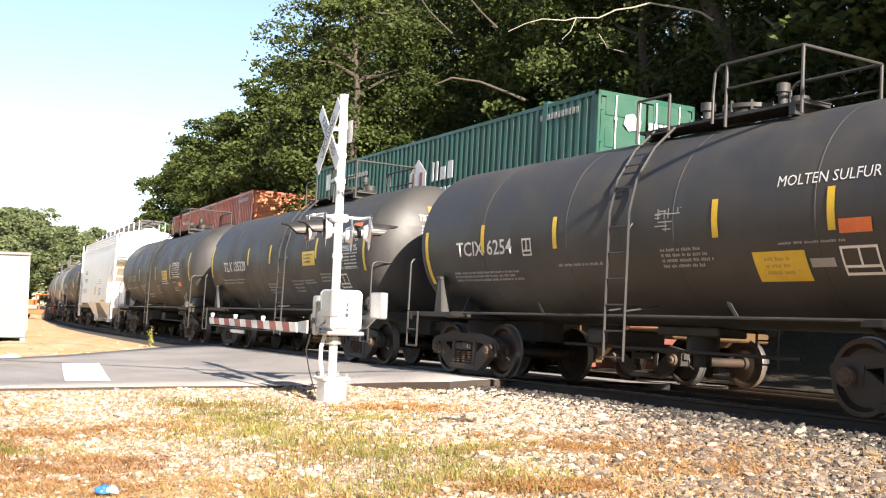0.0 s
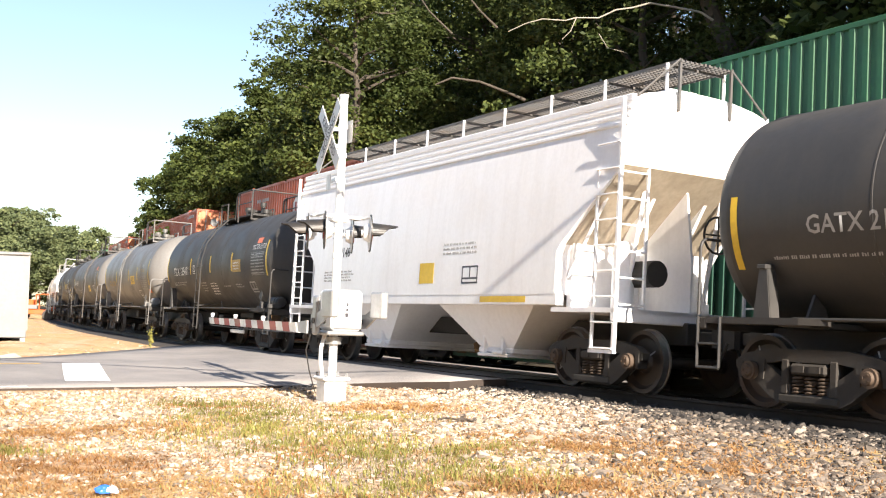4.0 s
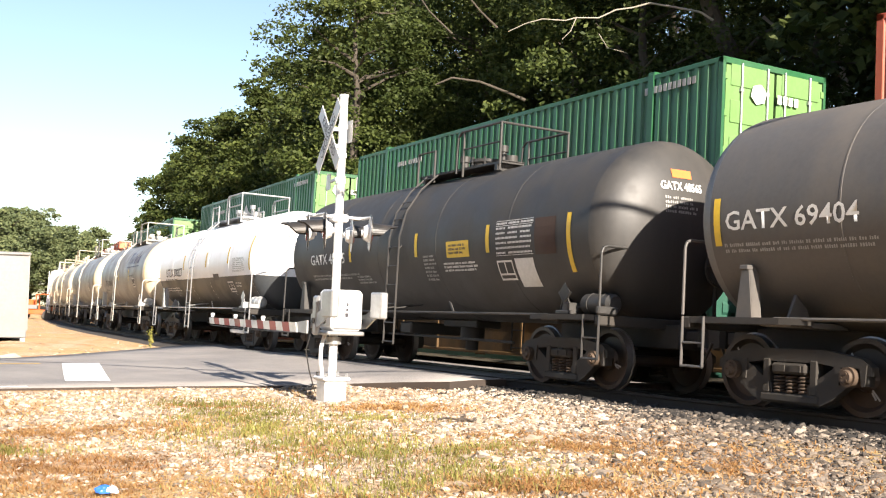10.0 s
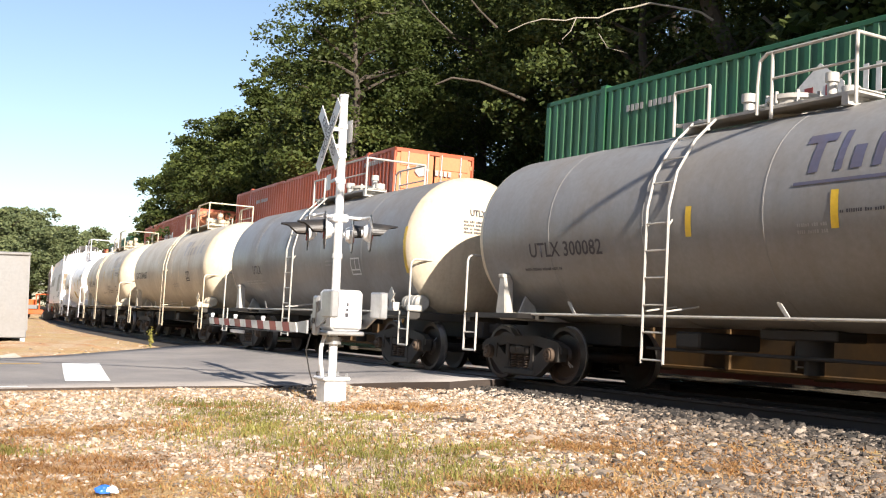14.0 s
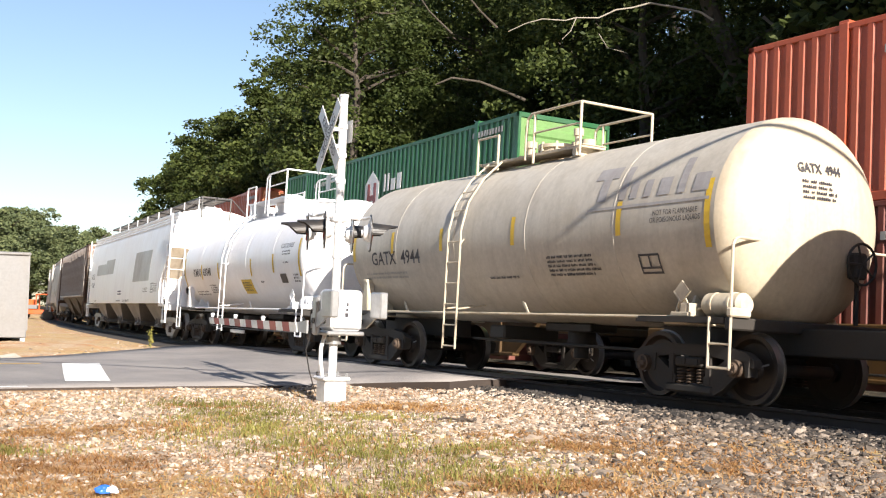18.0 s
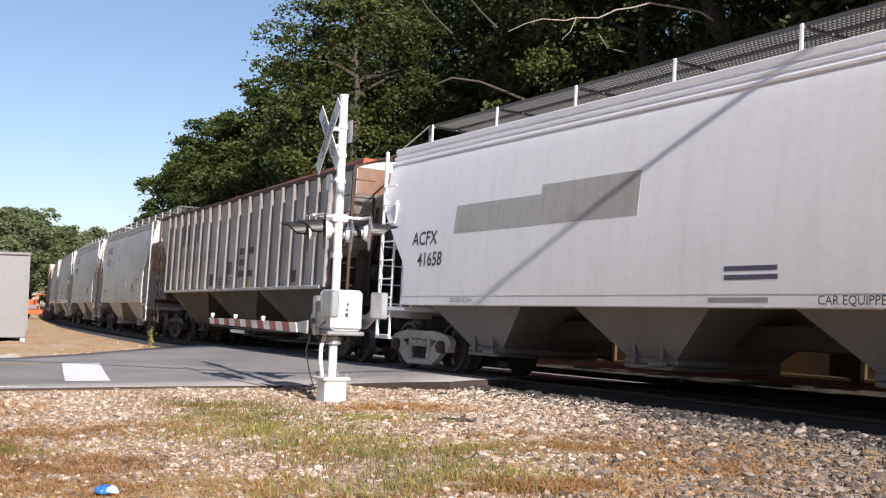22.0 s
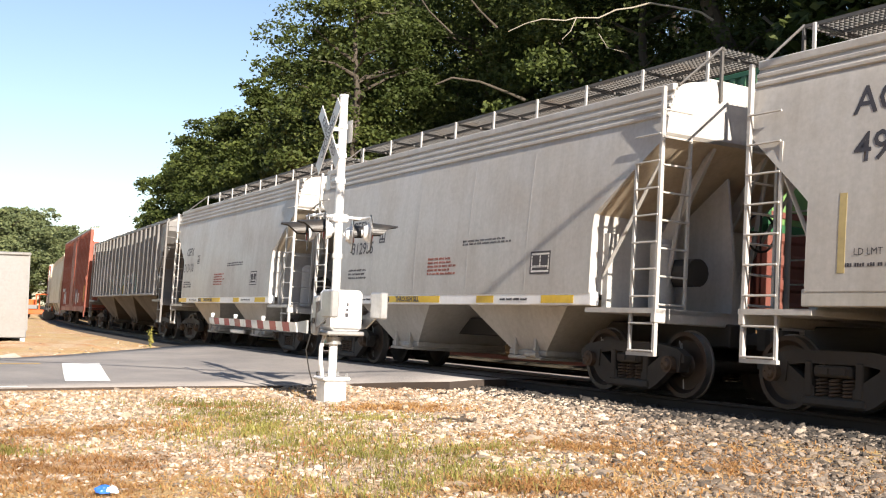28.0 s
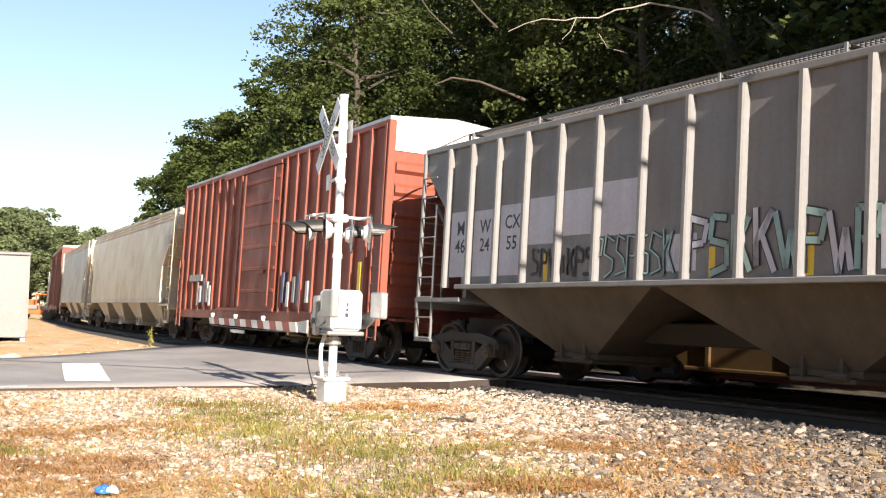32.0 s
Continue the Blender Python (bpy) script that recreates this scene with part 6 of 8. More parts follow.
tank_car("tank_car", LEFT["l"], span("k", "l", TK, TK), "beige", label="beige tank car with dark lettering and a ghosted emblem", note=True, cut=0.6, inset=0.75, ladder_x=-0.05, head="cream", trim="cream",
         letters=[("GATX 64687", 4.26, 2.25, 0.25, "dark_mark", 1.05)],
         plates=[st(-1.75, -0.83, 1.77, 1.92), pl("ghost_stroke", -2.65, -2.10, 3.10, 3.26, "ghost"), pl("ghost_stroke", -2.45, -2.28, 2.78, 3.10, "ghost"), pl("ghost_stroke", -2.95, -2.80, 2.78, 3.26, "ghost"), pl("ghost_stroke", -3.30, -3.10, 2.78, 3.02, "ghost"), pl("ghost_stroke", -3.75, -3.50, 2.78, 3.05, "ghost"), pl("ghost_stroke", -4.20, -4.05, 2.78, 3.26, "ghost"), pl("ghost_stroke", -4.70, -4.40, 2.78, 3.05, "ghost"), ob(-3.3, -2.85, 1.95, 2.25, "dark_mark"), pl("label", -1.95, -1.8, 2.1, 2.3, "cream")])
tank_car("tank_car", LEFT["m"], span("l", "m", TK, TK), "greige", head="cream", label="pale weathered tank car with black lettering and yellow strips", ladder_x=1.6, trim="cream", cut=1.1, inset=0.75,
         letters=[("GATX  4944", 4.09, 2.14, 0.27, "dark_mark", 1.05), ("NOT FOR FLAMMABLE", -4.15, 2.5, 0.075, "dark_mark", 0.85), ("OR POISONOUS LIQUIDS", -4.15, 2.4, 0.075, "dark_mark", 0.85)],
         strips=[(4.18, 2.45, 0.42), (2.21, 2.42, 0.41), (-0.19, 2.45, 0.47), (-2.96, 2.48, 0.49), (5.95, 2.45, 0.64), (-4.78, 2.45, 0.9)],
         plates=[st(-2.57, -1.12, 1.69, 2.02, "dark_mark"), st(-0.24, 0.7, 1.66, 1.76, "dark_mark"), ob(-3.78, -3.34, 1.69, 1.96, "dark_mark"), st(3.48, 5.48, 1.74, 1.9, "faint"), pl("ghost_stroke", -2.75, -2.20, 3.10, 3.28, "ghost"), pl("ghost_stroke", -2.60, -2.40, 2.75, 3.10, "ghost"), pl("ghost_stroke", -3.05, -2.90, 2.75, 3.25, "ghost"), pl("ghost_stroke", -3.30, -3.15, 2.75, 3.00, "ghost"), pl("ghost_stroke", -3.60, -3.45, 2.75, 3.00, "ghost"), pl("ghost_stroke", -4.00, -3.75, 2.75, 3.00, "ghost"), pl("ghost_stroke", -4.30, -4.15, 2.75, 3.25, "ghost"), pl("ghost_stroke", -4.75, -4.45, 2.75, 3.00, "ghost"), pl("ghost_stroke", -4.80, -2.20, 2.62, 2.66, "ghost")])
tank_car("tank_car", LEFT["n"], span("m", "n", TK, TK), "white", label="clean white tank car with a raised white platform", cut=0.6, inset=0.75, ladder_x=1.03, lift=0.3, plat=3.4,
         letters=[("KMNX 69048", 3.64, 2.16, 0.24, "dark_mark", 1.03), ("CLAY SLURRY", -4.12, 2.66, 0.12, "dark_mark", 0.9)],
         strips=[(5.65, 2.2, 0.89), (3.66, 2.18, 0.44), (1.88, 2.18, 0.47), (-1.25, 2.2, 0.46), (-3.1, 2.25, 0.46), (-5.02, 2.35, 0.9)],
         plates=[pl("plate", -1.12, -0.2, 1.52, 1.89, "yellow"), st(-1.02, -0.3, 1.58, 1.84, "dark_mark"), st(3.32, 4.8, 1.49, 1.65, "dark_mark"), st(2.21, 3.07, 1.55, 1.81, "dark_mark"), st(-4.45, -3.8, 2.42, 2.56, "dark_mark"), st(-4.3, -3.9, 2.22, 2.28, "dark_mark"), pl("label", -4.0, -3.55, 1.76, 1.98, "dark_mark"), st(-4.95, -4.5, 1.75, 1.98, "dark_mark"), st(-2.2, -1.9, 1.76, 1.86, "dark_mark")])
# the chutes take a darker grey than the white sides
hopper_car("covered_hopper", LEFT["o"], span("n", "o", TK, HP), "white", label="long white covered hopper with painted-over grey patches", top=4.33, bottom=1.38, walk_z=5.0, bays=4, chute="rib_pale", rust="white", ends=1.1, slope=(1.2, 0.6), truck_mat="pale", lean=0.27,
           letters=[("ACFX", 8.05, 2.45, 0.26, "dark_mark"), ("41658", 7.8, 2.05, 0.26, "dark_mark"), ("CAR EQUIPPED WITH", -2.0, 1.3, 0.11, "dark_mark"), ("CENTER FLOW", 6.6, 1.3, 0.08, "dark_mark")],
           plates=[pl("grey_patch", 4.4, 7.0, 2.5, 3.0, "pale"), pl("grey_patch", 2.0, 4.4, 2.5, 3.15, "pale"), pl("grey_patch", -6.6, -3.2, 2.05, 3.2, "pale"), pl("sill_mark", -0.5, 0.5, 1.28, 1.34, "faint"), pl("stripe", -0.63, 0.25, 1.67, 1.73, "blue_mark"), pl("stripe", -0.64, 0.24, 1.56, 1.62, "blue_mark"),
                   ob(-7.6, -7.1, 1.6, 1.95, "dark_mark"), st(-8.4, -7.7, 1.62, 1.95, "faint"), st(-6.6, -5.6, 1.62, 1.8, "faint")])
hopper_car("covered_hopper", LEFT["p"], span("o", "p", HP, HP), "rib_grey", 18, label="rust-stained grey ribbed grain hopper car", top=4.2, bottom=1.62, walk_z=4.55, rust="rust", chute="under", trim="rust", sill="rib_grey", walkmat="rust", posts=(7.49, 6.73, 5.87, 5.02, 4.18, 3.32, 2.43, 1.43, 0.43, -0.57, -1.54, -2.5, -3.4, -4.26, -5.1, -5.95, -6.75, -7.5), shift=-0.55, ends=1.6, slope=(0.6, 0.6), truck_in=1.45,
           letters=[("17", 5.92, 2.67, 0.29, "dark_mark"), ("78", 5.14, 2.67, 0.29, "dark_mark"), ("10", 4.29, 2.66, 0.28, "dark_mark"), ("GRAIN", 2.49, 2.78, 0.12, "dark_mark"), ("LOADING", 2.48, 2.61, 0.11, "dark_mark"), ("ONLY", 2.5, 2.45, 0.11, "dark_mark")],
           plates=[pl("plate", 7.3, 7.75, 1.93, 2.16, "yellow"), pl("plate", 4.9, 5.4, 1.6, 1.72, "yellow"), pl("plate", 2.2, 2.7, 1.6, 1.72, "yellow"), pl("plate", -1.3, -0.8, 1.62, 1.8, "yellow"), pl("white_panel", 5.76, 6.24, 1.86, 2.31, "mark"), pl("white_panel", 4.9, 5.3, 1.78, 2.24, "mark"), pl("white_panel", 2.2, 2.75, 2.3, 2.95, "hopper_grey"),
                   ob(3.29, 3.55, 2.53, 2.81, "dark_mark"), pl("emblem_stroke", 6.03, 6.27, 3.08, 3.98, "slate"), pl("emblem_stroke", 5.78, 6.0, 3.3, 3.9, "slate"), pl("emblem_stroke", 5.42, 5.62, 3.08, 3.98, "slate"), pl("emblem_stroke", 4.98, 5.15, 3.2, 3.98, "slate"), pl("emblem_stroke", 4.72, 4.92, 3.08, 3.6, "slate"), pl("emblem_stroke", 4.3, 4.48, 3.15, 3.98, "slate"),
                   pl("name_bar", -0.74, -0.18, 2.58, 2.76, "dark_mark"), pl("name_bar", -0.74, -0.18, 2.27, 2.45, "dark_mark"), pl("name_bar", -0.74, -0.18, 1.96, 2.14, "dark_mark"), pl("name_bar", -1.45, -1.03, 2.58, 2.76, "dark_mark"), pl("name_bar", -1.45, -1.03, 1.96, 2.14, "dark_mark"), pl("dark_patch", 0.5, 0.95, 2.05, 2.42, "slate"), st(0.45, 1.0, 1.75, 1.98, "slate"), st(1.3, 1.75, 1.75, 1.98, "slate"), pl("stain_patch", 2.2, 2.75, 1.74, 2.1, "under"), pl("label", -4.9, -4.5, 1.75, 2.05, "dark_mark"), pl("label", -6.3, -5.9, 1.7, 2.0, "blue_mark")])
hopper_car("covered_hopper", LEFT["q"], span("p", "q", HP, HP), "hopper_grey", label="grey smooth-sided covered hopper with black lettering", bays=2, chute="pale", rust="hopper_grey", sill="pale", shift=-0.55, ends=1.0, slope=(0.9, 1.05), bands=1,
           letters=[("AOKX", 4.35, 3.51, 0.32, "dark_mark"), ("492363", 4.35, 2.98, 0.32, "dark_mark"), ("C", 1.68, 3.1, 0.1, "dark_mark")],
           plates=[pl("reflector_strip", 4.9, 5.0, 1.9, 2.6, "dull_yellow"), pl("reflector_strip", 2.96, 3.06, 1.66, 2.15, "dull_yellow"), pl("reflector_strip", 0.51, 0.61, 1.57, 2.06, "dull_yellow"), pl("reflector_strip", -1.93, -1.83, 1.6, 2.06, "dull_yellow"), pl("reflector_strip", -4.22, -4.08, 1.5, 2.6, "dull_yellow"),
                   ob(1.54, 1.81, 3.0, 3.26, "dark_mark"), pl("label", -2.62, -2.14, 1.66, 1.99, "dark_mark"), ob(-2.6, -2.16, 1.69, 1.97), st(-1.07, -0.14, 1.85, 2.26), st(-3.73, -2.97, 2.0, 2.17, "dark_mark"), st(4.0, 4.9, 1.67, 1.82, "dark_mark")])
hopper_car("covered_hopper", LEFT["r"], span("q", "r", HP, HP), "hopper_grey", label="grey smooth-sided covered hopper with black lettering", bays=2, chute="pale", rust="hopper_grey", sill="pale",
           letters=[("AOKX", 3.79, 3.52, 0.33, "dark_mark"), ("492880", 3.69, 2.98, 0.34, "dark_mark"), ("C", 1.08, 3.1, 0.1, "dark_mark"), ("LD LMT  232700", 3.95, 1.83, 0.08, "dark_mark")],
           plates=[pl("reflector_strip", 4.45, 4.55, 1.6, 2.5, "dull_yellow"), pl("reflector_strip", 2.24, 2.34, 1.58, 2.02, "dull_yellow"), pl("reflector_strip", -0.11, -0.01, 1.57, 2.05, "dull_yellow"), pl("reflector_strip", -2.5, -2.4, 1.57, 2.05, "dull_yellow"), pl("reflector_strip", -4.3, -4.16, 1.5, 2.6, "dull_yellow"),
                   ob(0.95, 1.2, 3.01, 3.26, "dark_mark"), st(3.41, 4.44, 1.65, 1.73, "dark_mark"), st(1.23, 1.71, 1.63, 1.77), st(0.61, 0.87, 1.66, 1.75), pl("label", -3.0, -2.6, 1.66, 1.99, "dark_mark")])
sill_yellow = [pl("sill_mark", x0, x1, 1.26, 1.38, "yellow") for x0, x1 in ((3.75, 4.7), (-0.05, 2.3), (-1.9, -1.35), (-4.15, -3.3))] + [pl("sill_mark", 1.98 + 0.12 * i, 2.07 + 0.12 * i, 1.27, 1.37, "dark_mark") for i in range(3)]
sill_yellow += [st(2.5, 3.4, 1.29, 1.35, "dark_mark"), st(-2.9, -2.1, 1.29, 1.35, "dark_mark")]
hopper_car("covered_hopper", LEFT["s"], span("r", "s", HP, HP), "hopper_grey", label="grey covered hopper with yellow marks on its white sill", bays=2, chute="pale", rust="hopper_grey", sill="white", bands=3,
           letters=[("CEFX", 3.59, 2.82, 0.24, "dark_mark"), ("312955", 3.39, 2.37, 0.25, "dark_mark"), ("THROUGH SILL", 1.2, 1.32, 0.1, "dark_mark", 1.0, 0.006), ("C", 2.5, 2.55, 0.09, "dark_mark")],
           plates=[ob(2.38, 2.63, 2.46, 2.72, "dark_mark"), st(-0.62, 0.47, 1.75, 2.09, "boxcar"), st(-2.47, -0.77, 2.25, 2.36, "dark_mark"), st(3.06, 4.0, 1.73, 1.97, "dark_mark"), pl("label", -3.5, -2.95, 1.71, 2.07, "dark_mark"), ob(-3.47, -2.98, 1.74, 2.04)] + sill_yellow)
hopper_car("covered_hopper", LEFT["t"], span("s", "t", HP, HP), "hopper_grey", label="grey covered hopper with yellow marks on its white sill", bays=2, chute="pale", rust="hopper_grey", sill="white", bands=3,
           letters=[("CEFX", 3.78, 2.83, 0.25, "dark_mark"), ("313110", 3.77, 2.32, 0.27, "dark_mark"), ("THROUGH SILL", 1.2, 1.32, 0.1, "dark_mark", 1.0, 0.006), ("C", 2.68, 2.53, 0.09, "dark_mark")],
           plates=[ob(2.56, 2.82, 2.44, 2.7, "dark_mark"), pl("label", -3.33, -2.78, 1.71, 2.07, "dark_mark"), ob(-3.3, -2.81, 1.74, 2.04), st(-0.36, 0.74, 1.74, 2.1, "boxcar"), st(-2.3, -0.53, 2.26, 2.38, "dark_mark"), st(3.24, 4.22, 1.7, 1.92, "dark_mark")] + sill_yellow)


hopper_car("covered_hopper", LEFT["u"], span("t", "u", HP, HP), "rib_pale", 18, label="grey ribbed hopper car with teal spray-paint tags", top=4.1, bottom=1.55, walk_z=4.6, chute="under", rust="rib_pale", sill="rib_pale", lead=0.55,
           letters=[("M", 7.58, 2.57, 0.25, "dark_mark"), ("W", 6.78, 2.57, 0.23, "dark_mark"), ("CX", 5.95, 2.6, 0.23, "dark_mark"), ("46", 7.58, 2.25, 0.25, "dark_mark"), ("24", 6.78, 2.25, 0.23, "dark_mark"), ("55", 5.95, 2.25, 0.23, "dark_mark")],
           plates=[pl("white_panel", 7.3, 7.92, 1.72, 2.88, "lilac"), pl("white_panel", 6.47, 7.15, 1.72, 2.86, "lilac"), pl("white_panel", 5.63, 6.31, 1.72, 2.9, "lilac"), pl("white_panel", 4.71, 5.47, 2.2, 2.95, "lilac"), pl("white_panel", 3.77, 4.55, 2.3, 3.0, "lilac"), pl("white_panel", 2.77, 3.6, 2.25, 3.05, "lilac"), pl("white_panel", 1.6, 2.2, 1.7, 2.2, "lilac"), pl("reflector_strip", 4.9, 5.02, 1.6, 2.1, "yellow"), pl("reflector_strip", -0.35, -0.2, 1.6, 2.1, "yellow"), pl("reflector_strip", 1.25, 1.36, 1.6, 2.0, "yellow"),
                   pl("label", -5.3, -4.78, 1.72, 2.08, "dark_mark"), ob(-5.27, -4.81, 1.75, 2.05), pl("reflector_strip", -7.3, -7.18, 1.6, 2.7, "yellow"), pl("reflector_strip", -4.1, -3.98, 1.6, 2.2, "yellow")] , posts=(8.0, 7.23, 6.39, 5.55, 4.63, 3.69, 2.69, 1.78, 0.81, -0.16, -1.14, -2.1, -3.1, -4.05, -5.0, -5.85, -6.7, -7.5), tagging=5)
box_car(LEFT["v"], span("u", "v", HP, BX), "boxcar", label="rust-red ribbed boxcar with a sliding door",
        plates=[("tag_stroke", x, x + 0.16, 1.15 + 0.1 * (i % 2), 1.75 + 0.12 * (i % 3), ("mark", "faint", "blue_mark")[i % 3]) for i, x in enumerate((4.2, 4.5, 4.85, 5.2, 5.5, -2.2, -2.6, -3.0, -3.3, -3.9))] + [pl("plate", -6.9, -6.75, 1.3, 2.1, "yellow"), st(5.2, 6.6, 1.9, 2.1, "faint")])
hopper_car("covered_hopper", LEFT["w"], span("v", "w", BX, HP), "cream", label="dusty cream smooth-sided covered hopper car", bays=4, chute="pale", rust="cream", sill="pale", top=4.45)
hopper_car("covered_hopper", LEFT["x"], span("w", "x", HP, HP), "pale", label="dusty pale smooth-sided covered hopper car", bays=3, chute="pale", rust="cream", sill="pale", top=4.45)
box_car(LEFT["y"], span("x", "y", HP, BX), "darkbox", label="dull maroon ribbed boxcar", white_end=False)
hopper_car("covered_hopper", LEFT["z"], span("y", "z", BX, HP), "hopper_grey", label="grey smooth-sided covered hopper car", bays=3, rust="hopper_grey")

# ---------------------------------------------------------------- the stack train behind
STACKS = [(-186.7, "dark_green", 1), (-163.05, "orange_box", 0), (-143.2, "green_box", 0), (-122.9, "orange_box", 1), (-99.0, "orange_box", 0), (-74.9, "orange_box", 1),
          (-55.3, "green_box", 0), (-35.2, "green_box", 1), (-11.9, "green_box", 1), (12.3, "orange_box", 0), (35.8, "orange_box", 1), (59.5, "green_box", 1), (79.0, "orange_box", 0),
          (99.2, "orange_box", 1), (122.5, "orange_box", 0), (146.3, "green_box", 1), (166.2, "orange_box", 0), (186.3, "green_box", 1), (205.9, "orange_box", 0), (225.2, "green_box", 1),
          (248.8, "orange_box", 0), (272.0, "green_box", 1), (295.0, "orange_box", 0)]
for n_stack, (sr, mat_name, emblem) in enumerate(STACKS):
    colour = {"dark_green": "faded dark green", "green_box": "green", "orange_box": "rust-orange"}[mat_name]
    container(mat_name, sr, 2.72 if sr in (166.2, 186.3, 205.9, 225.2, 248.8) else 3.03 if sr == 122.5 else 2.92 if sr == 146.3 else 2.8 if sr == 99.2 else 3.10, f"{colour} corrugated container stacked on another container", emblem, doors=n_stack not in (8, 11, 12, 1))
    container("darkbox" if emblem else "dark_green", sr, 0.2, "corrugated container sunk in a well car", 0, doors=False, group="lower containers")
    well_car(sr)

# ---------------------------------------------------------------- crossing signal


def blade(mb, ang, off):
    """One board of the crossbuck, in the plane across the road (x: along the track, y: facing the traffic)."""
    c, s_ = math.cos(ang), math.sin(ang)
    pts = [(-0.66, -0.115), (0.66, -0.115), (0.66, 0.115), (-0.66, 0.115)]
    poly = [(a * c - b * s_, 4.02 + a * s_ + b * c) for a, b in pts]
    mb.prism(poly, "y", off, off + 0.012)


def signal():
    base = flat_line(26.5, 4.37)
    gz = float(ground_z(26.5, 4.37)) + 0.02
    # local x runs along the track away from the camera, y towards the approaching traffic
    sig = thing("crossing_signal", "silver crossing signal with crossbuck, lamps and a lowered gate", "crossing signal", m=pose(base.x + 0.035, base.y, gz, 0, 1.0, 0) @ pose(0, 0, 0, 0, 0, math.degrees(heading(26.5))))
    mb = MB()
    mb.box(-0.18, 0.18, -0.18, 0.18, -0.08, 0.36, 0.03)
    mb.box(-0.22, 0.22, -0.22, 0.22, 0.30, 0.36, 0.02)
    foot = part("base_casting", mb, M["silver"], sig)
    for dx in (-0.17, 0.17):
        for dy in (-0.17, 0.17):
            mb = MB()
            mb.cyl((dx, dy, 0.34), (dx, dy, 0.42), 0.022, 6)
            part("bolt", mb, M["galv"], foot)
    mb = MB()
    mb.cyl((0, 0, 0.3), (0, 0, 4.66), 0.066, 24)
    mb.cyl((0, 0, 4.66), (0, 0, 4.70), 0.074, 24)
    mast = part("mast", mb, M["silver"], sig, shade=True)
    for z in (2.2, 2.75, 3.35, 3.75, 4.2):
        mb = MB()
        mb.cyl((0, 0, z - 0.035), (0, 0, z + 0.035), 0.079, 24)
        part("clamp_band", mb, M["silver"], mast)
    # crossbuck
    for ang, off, words, z_off in ((math.radians(45), 0.21, "RAIL ROAD", 0.0), (math.radians(135), 0.225, "CROSSING", 0.0)):
        mb = MB()
        blade(mb, ang, off)
        b = part("crossbuck_board", mb, M["white_stripe"], sig, "white crossbuck board with dark lettering", m=pose(0, 0, 0, 0, 0, -5))
        me = text_mesh(words, 0.15, M["dark_mark"], None, 0.82)
        put("lettering", me, b, Matrix.Translation((0, off + 0.014, 4.02)) @ Matrix.Rotation(math.pi - ang if ang > 1.6 else -ang, 4, "Y"))
    mb = MB()
    mb.box(0.30, 0.62, 0.09, 0.10, 3.25, 3.5, 0.01)
    plate = part("track_count_plate", mb, M["white_stripe"], sig, m=pose(0, 0, 0, 0, 0, -12))
    mb = MB()
    mb.box(-0.05, 0.35, 0.06, 0.09, 3.36, 3.40)
    part("bracket", mb, M["silver"], plate)
    mb = MB()
    mb.box(-0.16, 0.16, -0.1, -0.085, 3.95, 4.3, 0.01)
    part("rear_plate", mb, M["galv"], sig)
    # lamp arms and four lamps: two towards the traffic, two across the tracks
    mb = MB()
    mb.box(-0.09, 0.09, -0.13, 0.13, 2.72, 2.84, 0.02)
    mb.cyl((0, -0.44, 2.80), (0, 0.44, 2.80), 0.024, 10)
    mb.box(-0.03, 0.03, 0.06, 0.22, 3.86, 3.92, 0.01)
    mb.box(-0.03, 0.03, 0.06, 0.22, 4.12, 4.18, 0.01)
    for yy in (-0.38, 0.38):
        mb.cyl((-0.36, yy, 2.80), (0.36, yy, 2.80), 0.022, 10)
        for xx in (-0.33, 0.33):
            mb.cyl((xx, yy, 2.58), (xx, yy, 2.80), 0.02, 8)
    arm = part("lamp_arm", mb, M["silver"], sig)
    for yy, face in ((0.36, 1), (-0.38, -1)):
        for xx in (-0.33, 0.33):
            M1 = Matrix.Translation((xx, yy, 2.56)) @ Matrix.Rotation(radians(-20) if face > 0 else math.pi - radians(20), 4, "Z")
            mb = MB()
            mb.cyl((0, 0.0, 0), (0, 0.012, 0), 0.29, 32)
            lamp = part("lamp_backing", mb, M["lamp_black"], sig, "round black lamp backing", m=M1)
            mb = MB()
            mb.cyl((0, -0.008, 0), (0, -0.001, 0), 0.265, 28)
            mb.cyl((0, -0.1, 0), (0, -0.006, 0), 0.10, 20, 0.15)
            mb.cyl((0, -0.13, 0), (0, -0.1, 0), 0.05, 16)
            part("lamp_housing", mb, M["silver"], lamp, shade=True)
            mb = MB()
            mb.cyl((0, 0.013, 0), (0, 0.035, 0), 0.15, 24, 0.13)
            part("lamp_lens", mb, M["lens_red"], lamp)
            mb = MB()
            n = 18
            for i in range(n + 1):
                a = math.radians(-12 + 204 * i / n)
                for rr in (0.163, 0.155):
                    reach_y = 0.42 if 50 < math.degrees(a) < 130 else 0.42 - 0.30 * min(1, abs(math.degrees(a) - 90) / 125)
                    mb.v += [(rr * math.cos(a), 0.012, rr * math.sin(a)), (rr * math.cos(a) * 1.03, reach_y, rr * math.sin(a) * 0.8 + 0.0)]
            for i in range(n):
                k = 4 * i
                mb.f += [(k, k + 4, k + 5, k + 1), (k + 2, k + 3, k + 7, k + 6), (k + 1, k + 5, k + 7, k + 3)]
            part("lamp_visor", mb, M["lamp_black"], lamp)
    # gate mechanism
    mb = MB()
    mb.box(-0.26, 0.26, -0.36, 0.16, 1.06, 1.68, 0.05)
    cab = part("gate_machine", mb, M["silver"], sig, "white gate machine cabinet")
    mb = MB()
    mb.box(-0.275, -0.255, -0.32, 0.12, 1.10, 1.64, 0.03)
